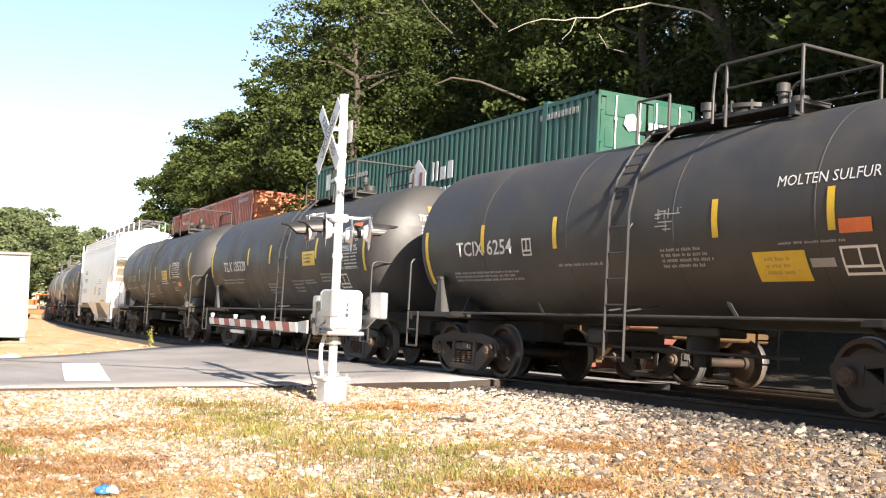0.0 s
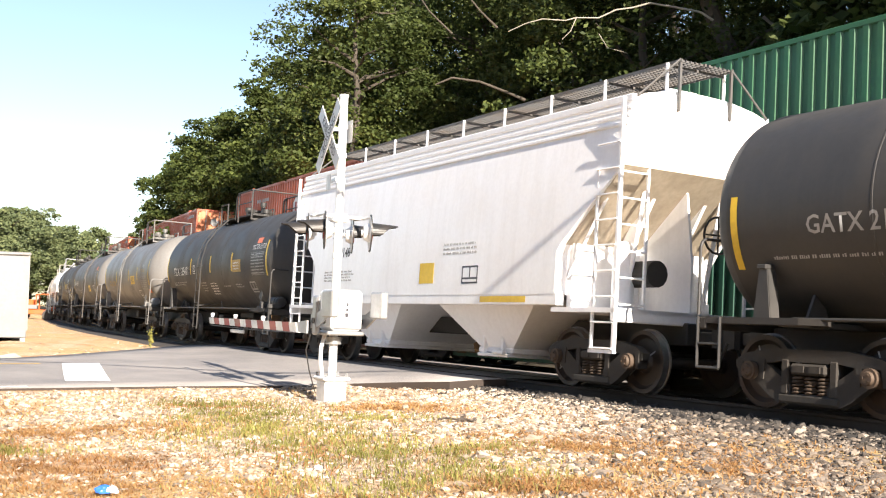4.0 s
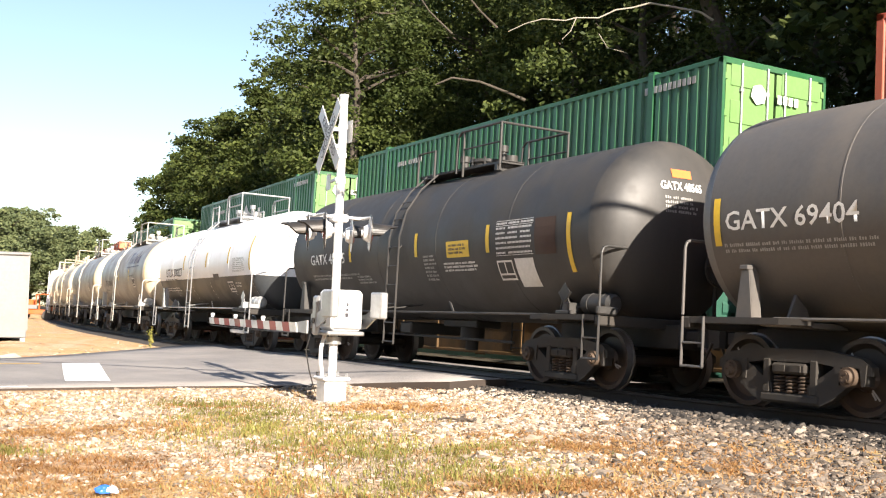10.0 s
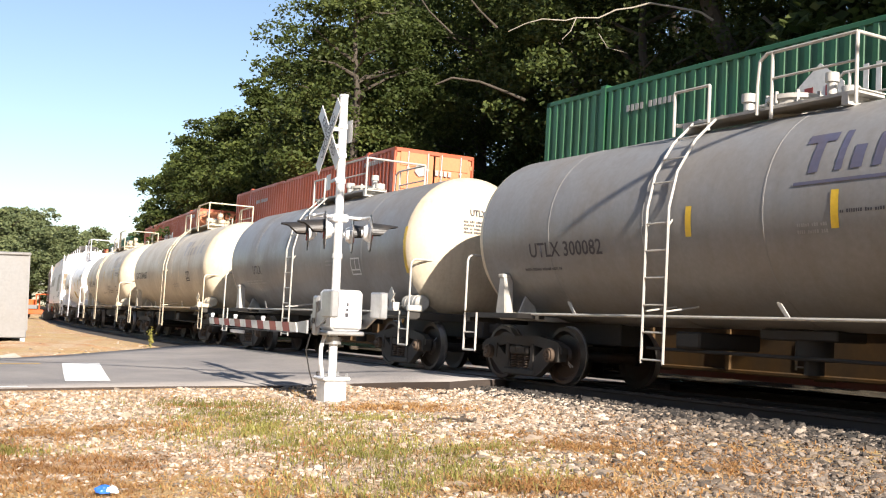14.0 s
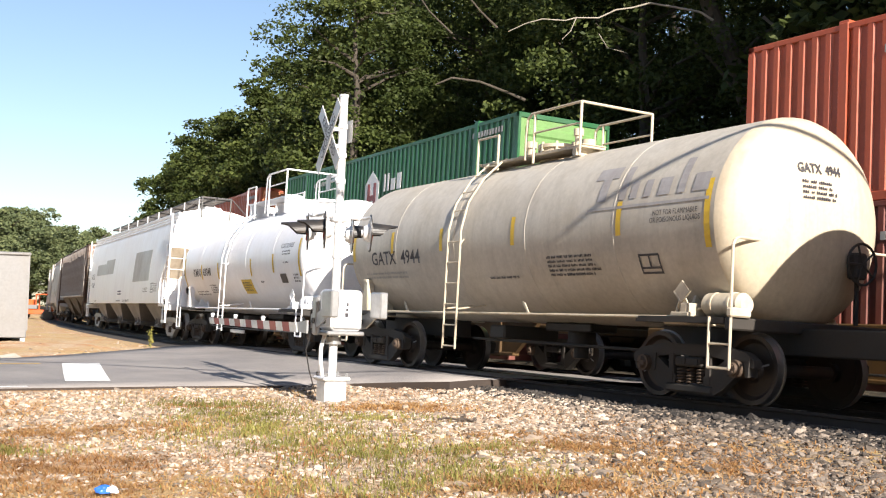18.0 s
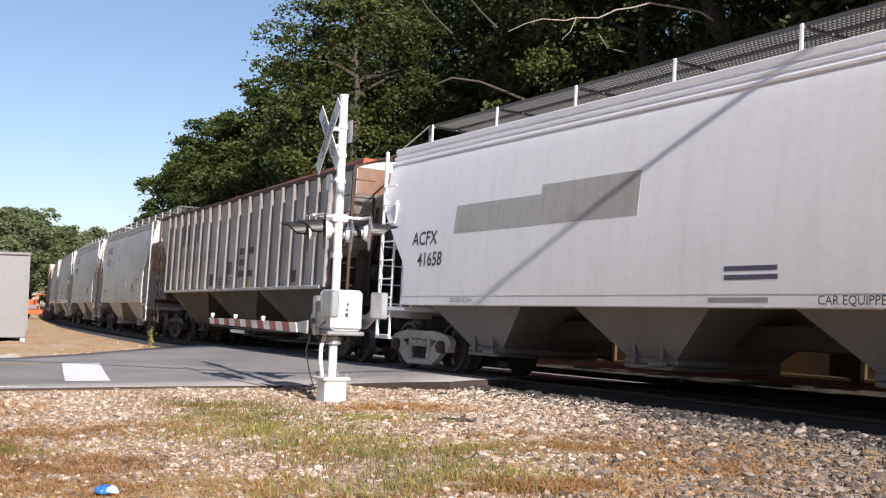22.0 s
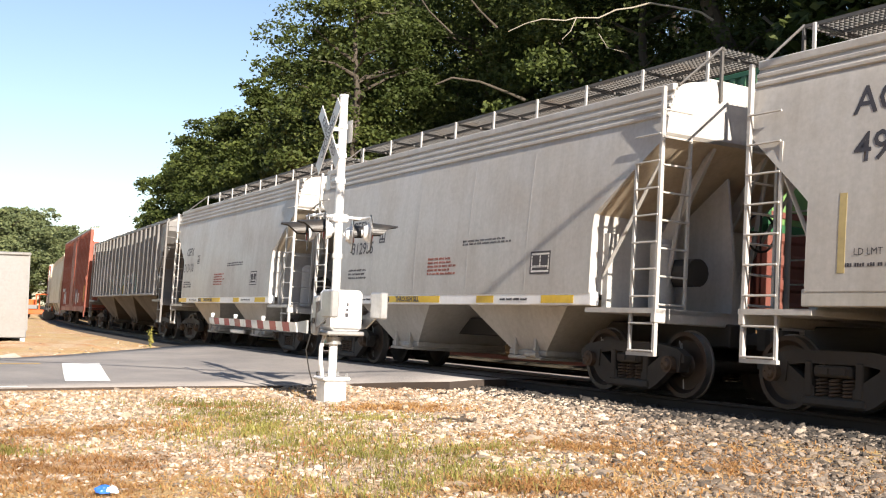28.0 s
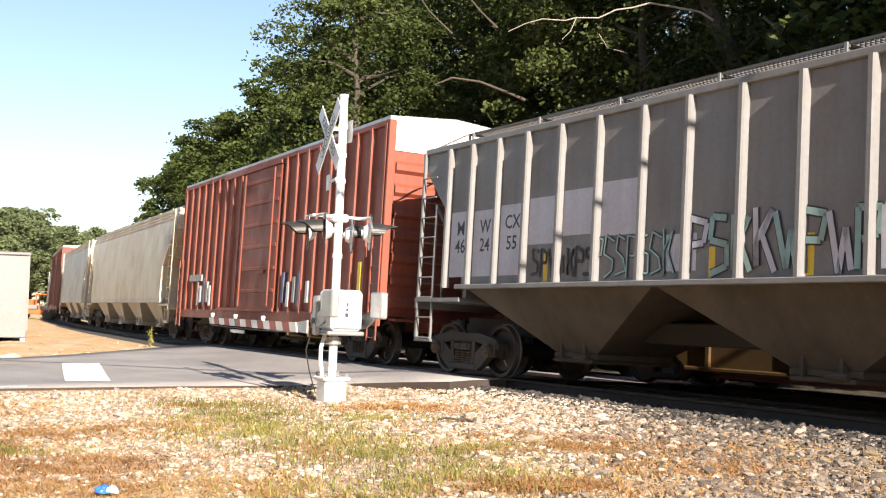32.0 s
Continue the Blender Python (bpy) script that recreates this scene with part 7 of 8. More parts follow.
    door = part("cabinet_door", mb, M["silver"], cab)
    for i, (zz, hh) in enumerate(((1.46, 0.05), (1.38, 0.035), (1.30, 0.06))):
        mb = MB()
        mb.box(-0.281, -0.276, -0.10, -0.07 + 0.01 * i, zz - hh / 2, zz + hh / 2)
        part("number_bar", mb, M["dark_mark"], door)
    mb = MB()
    mb.box(-0.3, 0.3, -0.38, 0.24, 0.99, 1.055, 0.02)
    mb.cyl((0, 0, 0.85), (0, 0, 0.96), 0.12, 20)
    part("machine_bracket", mb, M["galv"], cab)
    mb = MB()
    mb.cyl((0, -0.46, 1.2), (0, 0.36, 1.2), 0.045, 14)
    part("gate_shaft", mb, M["steel"], cab)
    # counterweight arms and weights on the far side of the pivot
    for yy in (-0.5, 0.3):
        mb = MB()
        mb.prism([(-0.12, 1.10), (0.14, 1.08), (0.14, 1.30), (-0.12, 1.32), (-0.62, 1.52), (-0.68, 1.38)], "y", yy, yy + 0.03)
        lever = part("gate_lever", mb, M["galv"], sig)
        mb = MB()
        mb.box(-0.72, -0.36, yy - 0.05, yy + 0.08, 1.26, 1.66, 0.02)
        part("counterweight", mb, M["galv"], lever, "galvanised counterweight")
    mb = MB()
    mb.box(-0.09, 0.09, 0.26, 0.34, 0.98, 1.58, 0.03)
    part("pivot_plate", mb, M["galv"], sig)
    # conduit from the cabinet to the base
    mb = MB()
    mb.tube([(0.0, 0.14, 1.02), (0.0, 0.2, 0.8), (0.0, 0.2, 0.6), (0.0, 0.16, 0.36)], 0.032, 10)
    part("conduit", mb, M["silver"], sig, shade=True)
    mb = MB()
    mb.tube([(0.05, 0.36, 1.0), (0.06, 0.42, 0.75), (0.05, 0.36, 0.45), (0.02, 0.25, 0.1)], 0.01, 6)
    part("cable", mb, M["lamp_black"], sig)
    # the lowered arm across the road, red and white
    mb = MB()
    mb.prism([(0.1, 1.0), (0.1, 1.2), (0.7, 1.14), (0.7, 1.02)], "y", 0.38, 0.41)
    yoke = part("arm_yoke", mb, M["galv"], sig)
    x0, x1, n = 0.45, 4.8, 15
    for i in range(n):
        a, b = x0 + (x1 - x0) * i / n, x0 + (x1 - x0) * (i + 1) / n
        z = 1.08
        hh = 0.075 - 0.02 * i / n
        mb = MB()
        sk = 0.07
        mb.prism([(a, z - hh), (b, z - hh), (b + sk, z + hh), (a + sk, z + hh)], "y", 0.40, 0.425)
        part("arm_stripe", mb, M["red_stripe"] if i % 2 else M["white_stripe"], sig, "red reflective stripe" if i % 2 else "white reflective stripe")
    for xx in (2.0, 3.4, 4.7):
        mb = MB()
        mb.cyl((xx, 0.41, 1.15), (xx, 0.41, 1.19), 0.03, 10)
        mb.cyl((xx, 0.38, 1.20), (xx, 0.44, 1.20), 0.028, 12)
        part("arm_lamp", mb, M["silver"], sig, "small silver gate lamp")
    mb = MB()
    mb.tube([(0.6, 0.43, 1.0), (2.2, 0.43, 0.985), (3.6, 0.43, 0.99), (4.7, 0.43, 1.0)], 0.008, 6)
    part("arm_cable", mb, M["lamp_black"], sig)
    mb = MB()
    mb.box(2.9, 3.6, 0.395, 0.43, 0.90, 0.96, 0.01)
    part("arm_clip", mb, M["white_stripe"], sig)
    return sig


signal()


# ---------------------------------------------------------------- equipment hut beyond the road
def hut():
    x, y = -13.98, 34.6
    s, l = line_coords([x], [y])
    z = float(ground_z(s[0], l[0]))
    b = thing("signal_hut", "white sheet-metal signal equipment hut", "equipment hut", m=pose(x, y, z + 0.2, 0, 0, 22))
    mb = MB()
    mb.box(-1.0, 1.0, -0.9, 0.9, -0.1, 2.42, 0.02)
    part("body", mb, M["hut"], b)
    mb = MB()
    mb.box(-1.06, 1.06, -0.96, 0.96, 2.42, 2.52, 0.03)
    part("roof", mb, M["hut"], b)
    mb = MB()
    for xx in (-0.9, 0.0, 0.9):
        for yy in (-0.8, 0.8):
            mb.box(xx - 0.07, xx + 0.07, yy - 0.07, yy + 0.07, -0.35, 0.12)
    part("footing", mb, M["galv"], b)
    mb = MB()
    mb.box(-0.75, 0.15, -0.93, -0.9, 0.2, 2.2, 0.02)
    d = part("door", mb, M["hut"], b)
    mb = MB()
    mb.box(-0.68, -0.62, -0.97, -0.93, 1.1, 1.25, 0.01)
    part("handle", mb, M["galv"], d)
    for i in range(5):
        mb = MB()
        mb.box(-0.5, -0.1, -0.945, -0.93, 0.4 + 0.06 * i, 0.43 + 0.06 * i)
        part("louvre", mb, M["galv"], d)
    mb = MB()
    for xx in (-1.0, 1.0):
        mb.box(xx - 0.03, xx + 0.03, -0.93, -0.87, 0.12, 2.42)
    part("corner_trim", mb, M["hut"], b)


hut()


def machine():
    """Orange track machine parked past the hut."""
    x, y = -34.6, 95.0
    s, l = line_coords([x], [y])
    b = thing("track_machine", "orange track maintenance machine parked by the line", "track machine", m=pose(x, y, float(ground_z(s[0], l[0])), 0, 0, 10))
    mb = MB()
    mb.box(-1.6, 1.6, -0.9, 0.9, 0.45, 0.85, 0.05)
    part("chassis", mb, M["machine"], b)
    mb = MB()
    mb.box(-1.5, -0.1, -0.8, 0.8, 0.85, 1.7, 0.06)
    part("engine_hood", mb, M["machine"], b)
    mb = MB()
    for xx in (0.1, 1.4):
        for yy in (-0.75, 0.75):
            mb.box(xx - 0.05, xx + 0.05, yy - 0.05, yy + 0.05, 0.85, 2.1)
    mb.box(0.0, 1.5, -0.85, 0.85, 2.1, 2.2, 0.03)
    part("cab_frame", mb, M["machine"], b)
    for xx in (-1.1, 1.1):
        for yy in (-0.95, 0.95):
            mb = MB()
            mb.cyl((xx, yy - 0.14, 0.42), (xx, yy + 0.14, 0.42), 0.44, 20)
            part("wheel", mb, M["lamp_black"], b)
    mb = MB()
    mb.box(-0.6, 0.2, -0.92, -0.86, 0.9, 1.25, 0.02)
    part("white_panel", mb, M["hut"], b)


machine()


# ---------------------------------------------------------------- cable across the line, on poles outside the view
def utility_line():
    z = 8.2
    ends = [Vector((-7.75, 10.25, 0)), Vector((27.84, 2.15, 0))]
    for p in ends:
        s, l = line_coords([p.x], [p.y])
        g = float(ground_z(s[0], l[0]))
        t = thing("utility_pole", "grey timber utility pole beside the line", "utility pole", "utility poles", m=pose(p.x, p.y, g))
        mb = MB()
        mb.cyl((0, 0, -0.3), (0, 0, z - g + 0.7), 0.16, 14, 0.11)
        part("pole", mb, M["bark"], t)
        mb = MB()
        mb.cyl((0, -0.2, z - g), (0, 0.2, z - g), 0.05, 10)
        part("cable_clamp", mb, M["galv"], t)
    mb = MB()
    pts = []
    for i in range(13):
        q = ends[0].lerp(ends[1], i / 12)
        pts.append((q.x, q.y, z + 0.24 - 0.25 * (1 - (i / 6 - 1) ** 2)))
    mb.tube(pts, 0.05, 8)
    me = mb.mesh("overhead_cable", M["lamp_black"])
    tagged(new("overhead_cable", me), "black overhead cable strung across the tracks", "cable")


utility_line()


# ---------------------------------------------------------------- trees
def leaves_mesh(pos, rng, leaf):
    k = len(pos)
    d1 = rng.normal(size=(k, 3)) * np.array([1, 1, 0.6])
    d1 /= np.linalg.norm(d1, axis=1)[:, None]
    d2 = np.cross(d1, rng.normal(size=(k, 3)))
    d2 /= np.linalg.norm(d2, axis=1)[:, None]
    ls = leaf * rng.uniform(0.6, 1.35, k)[:, None]
    verts = np.stack([pos - d1 * ls, pos + d2 * ls * 0.55, pos + d1 * ls, pos - d2 * ls * 0.55], axis=1).reshape(-1, 3)
    me = bpy.data.meshes.new("crown")
    me.vertices.add(4 * k)
    me.vertices.foreach_set("co", verts.ravel())
    me.loops.add(4 * k)
    me.loops.foreach_set("vertex_index", np.arange(4 * k))
    me.polygons.add(k)
    me.polygons.foreach_set("loop_start", np.arange(0, 4 * k, 4))
    me.polygons.foreach_set("loop_total", np.full(k, 4))
    me.update()
    me.validate()
    return me


def tree(x, y, height, crown_r, crown_h, seed, mat, n_clumps=300, leaves=30, leaf=0.2, trunk=0.28, label="", lean=(0, 0), group="trees beyond the tracks", sparse=1.0, boughs=1.0):
    """A tapered trunk with limbs, and a crown of many small leaves gathered in uneven clumps."""
    rnd = random.Random(seed)
    s, l = line_coords([x], [y])
    z = float(ground_z(s[0], l[0]))
    t = thing("tree", label or "tall broadleaf tree in full leaf", "tree", group, m=pose(x, y, z))
    mb = MB()
    pts = [Vector((lean[0] * k / 6 + rnd.uniform(-0.15, 0.15) * k / 3, lean[1] * k / 6 + rnd.uniform(-0.15, 0.15) * k / 3, height * 0.86 * k / 6)) for k in range(7)]
    for k in range(6):
        mb.cyl(pts[k] - Vector((0, 0, 0.4 if k == 0 else 0)), pts[k + 1], trunk * (1 - k / 7), 10, trunk * (1 - (k + 1) / 7))
    base_z = height - crown_h
    for i in range(18):
        k = rnd.uniform(0.25, 0.98)
        zz = height * 0.86 * k
        p = pts[min(5, int(k * 6))].lerp(pts[min(6, int(k * 6) + 1)], k * 6 - int(k * 6))
        a = rnd.uniform(0, 2 * math.pi)
        ln = crown_r * rnd.uniform(0.55, 0.95) * (1.15 - 0.6 * max(0, (zz - base_z) / crown_h))
        q = p + Vector((math.cos(a) * ln * 0.5, math.sin(a) * ln * 0.5, ln * 0.28))
        r = p + Vector((math.cos(a + 0.2) * ln, math.sin(a + 0.2) * ln, ln * rnd.uniform(0.3, 0.6)))
        mb.cyl(p, q, trunk * 0.28, 6, trunk * 0.18)
        mb.cyl(q, r, trunk * 0.18, 6, trunk * 0.05)
    part("trunk", mb, M["bark"], t)
    # boughs: domes of leaves set round the crown, dense on top, with gaps between them
    rng = np.random.default_rng(seed)
    n = int(24 + 19 * crown_r * boughs)
    u = rng.normal(size=(n, 3))
    u /= np.linalg.norm(u, axis=1)[:, None]
    lump = np.array([0.93 + 0.36 * noise.noise((p * 1.7 + seed, q * 1.7, r * 1.7)) for p, q, r in u])
    cen = u * (rng.uniform(0.35, 1.0, n) ** 0.4 * lump)[:, None] * np.array([crown_r, crown_r, crown_h / 2])
    taper = 1.08 - 0.32 * (cen[:, 2] / (crown_h / 2))
    cen[:, 0] = cen[:, 0] * taper + lean[0] * 0.8
    cen[:, 1] = cen[:, 1] * taper + lean[1] * 0.8
    cen[:, 2] += base_z + crown_h / 2
    size = rng.uniform(0.55, 1.25, n) * (0.38 + 0.14 * crown_r) * sparse
    each = int(0.8 * n_clumps * leaves / n)
    d = rng.normal(size=(n, each, 3))
    d /= np.linalg.norm(d, axis=2)[:, :, None]
    d[:, :, 2] = np.where(rng.uniform(0, 1, (n, each)) < 0.7, abs(d[:, :, 2]), d[:, :, 2])
    rag = rng.uniform(0.45, 1.0, (n, each)) ** 0.5 * (1 + 0.3 * rng.normal(size=(n, each)) * (rng.uniform(0, 1, (n, each)) < 0.3))
    pos = (cen[:, None, :] + d * (rag * size[:, None])[:, :, None] * np.array([1.0, 1.0, 0.62])).reshape(-1, 3)
    # thinner foliage inside hides the trunk
    u = rng.normal(size=(int(0.2 * n_clumps * leaves), 3))
    u *= (rng.uniform(0.15, 1, len(u)) ** 0.5 / np.linalg.norm(u, axis=1))[:, None]
    wide = crown_r * 0.8 * (1.05 - 0.35 * u[:, 2])
    pos = np.concatenate([pos, np.stack([u[:, 0] * wide + lean[0] * 0.8, u[:, 1] * wide + lean[1] * 0.8, u[:, 2] * crown_h * 0.46 + base_z + crown_h / 2], axis=1)])
    me = leaves_mesh(pos, rng, leaf)
    me.materials.append(M[mat])
    put("crown", me, t)
    return t


# the wood behind the stack train, from the open end to the deep shade
WOOD = [(-17.0, 73, 12.2, 3.1, "leaf_bright"), (-14.3, 66, 13.4, 2.9, "leaf_bright"), (-11.6, 61, 13.2, 3.2, "leaf_bright"), (-8.4, 56, 13.6, 3.2, "leaf_bright"), (-13.2, 72, 14, 3.6, "leaf"),
        (-5.0, 50, 14.2, 3.0, "leaf_bright"), (-3.4, 42, 16.5, 3.4, "leaf_bright"), (1.6, 46, 19, 4.2, "leaf"), (4.8, 42, 18, 3.8, "leaf"), (6.8, 45, 20, 4.8, "leaf"),
        (6.0, 33, 16.5, 3.8, "leaf_bright"), (9.0, 37, 19, 4.8, "leaf"), (10.6, 31, 17, 4.2, "leaf"), (14.0, 33.5, 19, 4.8, "leaf"), (13.6, 27, 16.5, 4.0, "leaf"), (18, 30, 19, 5, "leaf"),
        (-2.5, 52, 18, 4.6, "leaf"), (3.0, 48, 21, 5.4, "leaf"), (9.5, 46, 22, 5.6, "leaf"), (16, 42, 22, 5.6, "leaf"), (22, 38, 21, 5.4, "leaf"), (20, 24, 17, 4.4, "leaf"), (-7, 66, 17, 4.6, "leaf"), (-1.5, 60, 22, 5.6, "leaf"), (5.0, 57, 24, 6.0, "leaf"), (1.5, 68, 26, 6.5, "leaf"), (12, 54, 25, 6.5, "leaf")]
for i, (x, y, hh, cr, mm) in enumerate(WOOD):
    tree(x, y, hh, cr, hh * (0.92 if y > 45 else 0.86), 200 + i, mm, n_clumps=int(125 + 40 * cr), leaves=112, leaf=0.085 if y < 50 else 0.115,
         label="tall broadleaf tree at the sunlit edge of the wood" if x < 0 else "tall dense broadleaf tree in a dark wood")
# low scrub at the foot of the wood
for i in range(14):
    x, y = -14 + 2.6 * i, 62 - 2.55 * i
    tree(x, y, 4.2, 2.4, 4.0, 300 + i, "leaf", n_clumps=150, leaves=30, leaf=0.16, trunk=0.07, label="dense leafy shrub at the foot of the wood", group="shrubs at the wood's foot")
# trees added along the line, past the edge of the view, to shade what stands deeper in
for i, (s_, l_, hh, cr) in enumerate(((22, -9.4, 21, 3.3), (17, -9.2, 22, 3.5), (27, -10.5, 21, 3.5), (14, -12, 19, 4.6), (8, -10.5, 20, 5), (1, -11, 21, 5), (-6, -10.5, 20, 5), (-13, -11, 21, 5), (-20, -12, 20, 5), (4, -17, 22, 5.5), (-5, -17, 22, 5.5), (-15, -18, 22, 5.5), (12, -18, 21, 5))):
    p = flat_line(s_, l_)
    tree(p.x, p.y, hh, cr, hh * 0.86, 500 + i, "leaf", n_clumps=420, leaves=34, leaf=0.17, label="tall broadleaf tree added beside the line to shade the wood")
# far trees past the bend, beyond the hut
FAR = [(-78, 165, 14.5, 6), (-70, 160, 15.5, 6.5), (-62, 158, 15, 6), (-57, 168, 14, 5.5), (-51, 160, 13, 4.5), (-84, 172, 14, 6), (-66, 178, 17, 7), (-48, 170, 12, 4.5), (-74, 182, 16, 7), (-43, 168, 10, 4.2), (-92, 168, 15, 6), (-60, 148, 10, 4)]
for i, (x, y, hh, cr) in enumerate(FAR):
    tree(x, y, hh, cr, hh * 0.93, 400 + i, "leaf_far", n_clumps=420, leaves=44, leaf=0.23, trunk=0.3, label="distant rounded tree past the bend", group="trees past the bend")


def sky_screen_woods():
    """Unseen woods added on the camera's own side of the line to cut sky light, well below the sun."""
    rng = np.random.default_rng(91)
    n = 18000
    a = rng.uniform(150, 400, n)
    a = a[(a < 303) | (a > 332)]
    n = len(a)
    # nearer and taller to the west, far and low under the sun
    close = (a > 174) & (a < 258) & (rng.uniform(0, 1, n) < 0.85)
    a = np.radians(a)
    r = np.where(close, rng.uniform(27, 35, n), rng.uniform(58, 70, n))
    top = np.where(close, 18, 13) + 2.5 * np.sin(a * 7) + 1.5 * np.sin(a * 17)
    z = top * rng.uniform(0, 1, n) ** 0.8
    me = leaves_mesh(np.stack([r * np.cos(a), r * np.sin(a), z], axis=1), rng, 0.95)
    me.materials.append(M["leaf"])
    tagged(new("woods", me), "unseen leafy woods added to cut sky light on the cars", "woods", kind="stuff")


sky_screen_woods()


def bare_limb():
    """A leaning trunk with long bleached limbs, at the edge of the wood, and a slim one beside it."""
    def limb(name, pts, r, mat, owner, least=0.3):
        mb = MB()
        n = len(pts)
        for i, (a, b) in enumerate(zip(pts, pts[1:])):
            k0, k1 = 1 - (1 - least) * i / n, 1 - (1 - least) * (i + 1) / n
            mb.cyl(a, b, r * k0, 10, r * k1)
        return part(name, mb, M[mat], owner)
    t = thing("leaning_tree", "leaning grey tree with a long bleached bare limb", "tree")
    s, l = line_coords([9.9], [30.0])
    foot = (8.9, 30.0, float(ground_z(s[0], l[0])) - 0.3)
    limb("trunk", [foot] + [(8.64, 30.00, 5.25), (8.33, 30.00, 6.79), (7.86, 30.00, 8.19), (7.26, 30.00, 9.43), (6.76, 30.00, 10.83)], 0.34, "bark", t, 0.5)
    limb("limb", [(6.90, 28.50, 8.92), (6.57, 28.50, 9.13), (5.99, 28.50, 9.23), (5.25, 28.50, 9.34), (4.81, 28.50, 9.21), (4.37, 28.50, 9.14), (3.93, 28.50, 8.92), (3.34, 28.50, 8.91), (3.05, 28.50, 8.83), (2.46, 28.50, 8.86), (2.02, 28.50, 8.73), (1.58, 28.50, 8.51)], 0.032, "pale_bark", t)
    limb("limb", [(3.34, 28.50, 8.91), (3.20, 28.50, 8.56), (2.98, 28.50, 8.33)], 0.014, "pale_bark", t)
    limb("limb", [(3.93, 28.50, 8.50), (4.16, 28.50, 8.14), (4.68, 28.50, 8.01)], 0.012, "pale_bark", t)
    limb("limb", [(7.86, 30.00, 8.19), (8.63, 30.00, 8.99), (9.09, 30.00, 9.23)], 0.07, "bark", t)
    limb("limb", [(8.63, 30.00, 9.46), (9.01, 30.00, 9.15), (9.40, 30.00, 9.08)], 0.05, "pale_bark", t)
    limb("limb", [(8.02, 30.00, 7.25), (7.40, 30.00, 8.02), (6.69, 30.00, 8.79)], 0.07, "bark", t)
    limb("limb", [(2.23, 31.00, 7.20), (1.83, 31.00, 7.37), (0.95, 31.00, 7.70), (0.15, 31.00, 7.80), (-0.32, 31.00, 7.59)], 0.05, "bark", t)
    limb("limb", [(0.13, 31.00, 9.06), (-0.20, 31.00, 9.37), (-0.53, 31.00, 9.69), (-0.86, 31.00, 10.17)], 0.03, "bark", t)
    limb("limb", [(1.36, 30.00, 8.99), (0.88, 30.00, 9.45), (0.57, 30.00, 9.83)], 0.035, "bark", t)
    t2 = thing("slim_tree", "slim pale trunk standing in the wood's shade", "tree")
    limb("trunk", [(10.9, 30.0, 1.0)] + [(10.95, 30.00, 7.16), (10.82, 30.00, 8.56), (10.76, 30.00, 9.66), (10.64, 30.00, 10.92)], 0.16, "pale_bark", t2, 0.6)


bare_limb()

# ---------------------------------------------------------------- verge: stones, grass, litter
GRASS = [(-3.3, 16.2, 0.9, 0.5), (-2.6, 14.6, 0.9, 0.9), (-2.0, 12.9, 0.9, 1.2), (-1.2, 11.9, 0.9, 0.9), (-0.4, 11.0, 1.0, 0.8), (0.2, 9.9, 0.7, 0.9), (-0.5, 9.2, 0.9, 0.6), (-1.1, 14.4, 0.8, 0.45), (0.5, 11.6, 0.5, 0.4), (-4.6, 11.5, 0.6, 0.4)]
STRAW = [(-0.6, 16.0, 0.9, 0.7), (1.6, 11.6, 1.1, 0.7), (2.3, 10.4, 0.8, 0.6), (-2.6, 9.2, 1.3, 0.7), (-4.4, 13.2, 1.4, 0.7), (-5.4, 12.0, 1.0, 0.9), (-1.6, 8.4, 1.2, 0.5), (0.9, 9.1, 0.8, 0.5), (-3.4, 10.6, 0.9, 0.6), (1.0, 12.6, 0.7, 0.4), (-7.5, 15.5, 1.6, 0.6), (-3.6, 8.4, 1.6, 1.0), (-2.4, 7.4, 1.6, 0.6), (-4.6, 10.0, 1.2, 0.9)]


def patch_weight(x, y, patches):
    w = np.zeros_like(x)
    for a, b, rx, ry in patches:
        w = np.maximum(w, np.exp(-(((x - a) / rx) ** 2 + ((y - b) / ry) ** 2)))
    return w


def scatter(rng, n, y0, y1, half):
    """Places in a fan of ground in front of the eye."""
    y = np.sqrt(rng.uniform(y0 * y0, y1 * y1, n))
    x = rng.uniform(-half, half, n) * y
    return x, y


def on_road(s, l):
    return (s > 28.55) & (s < 44.5) & (l < 60)


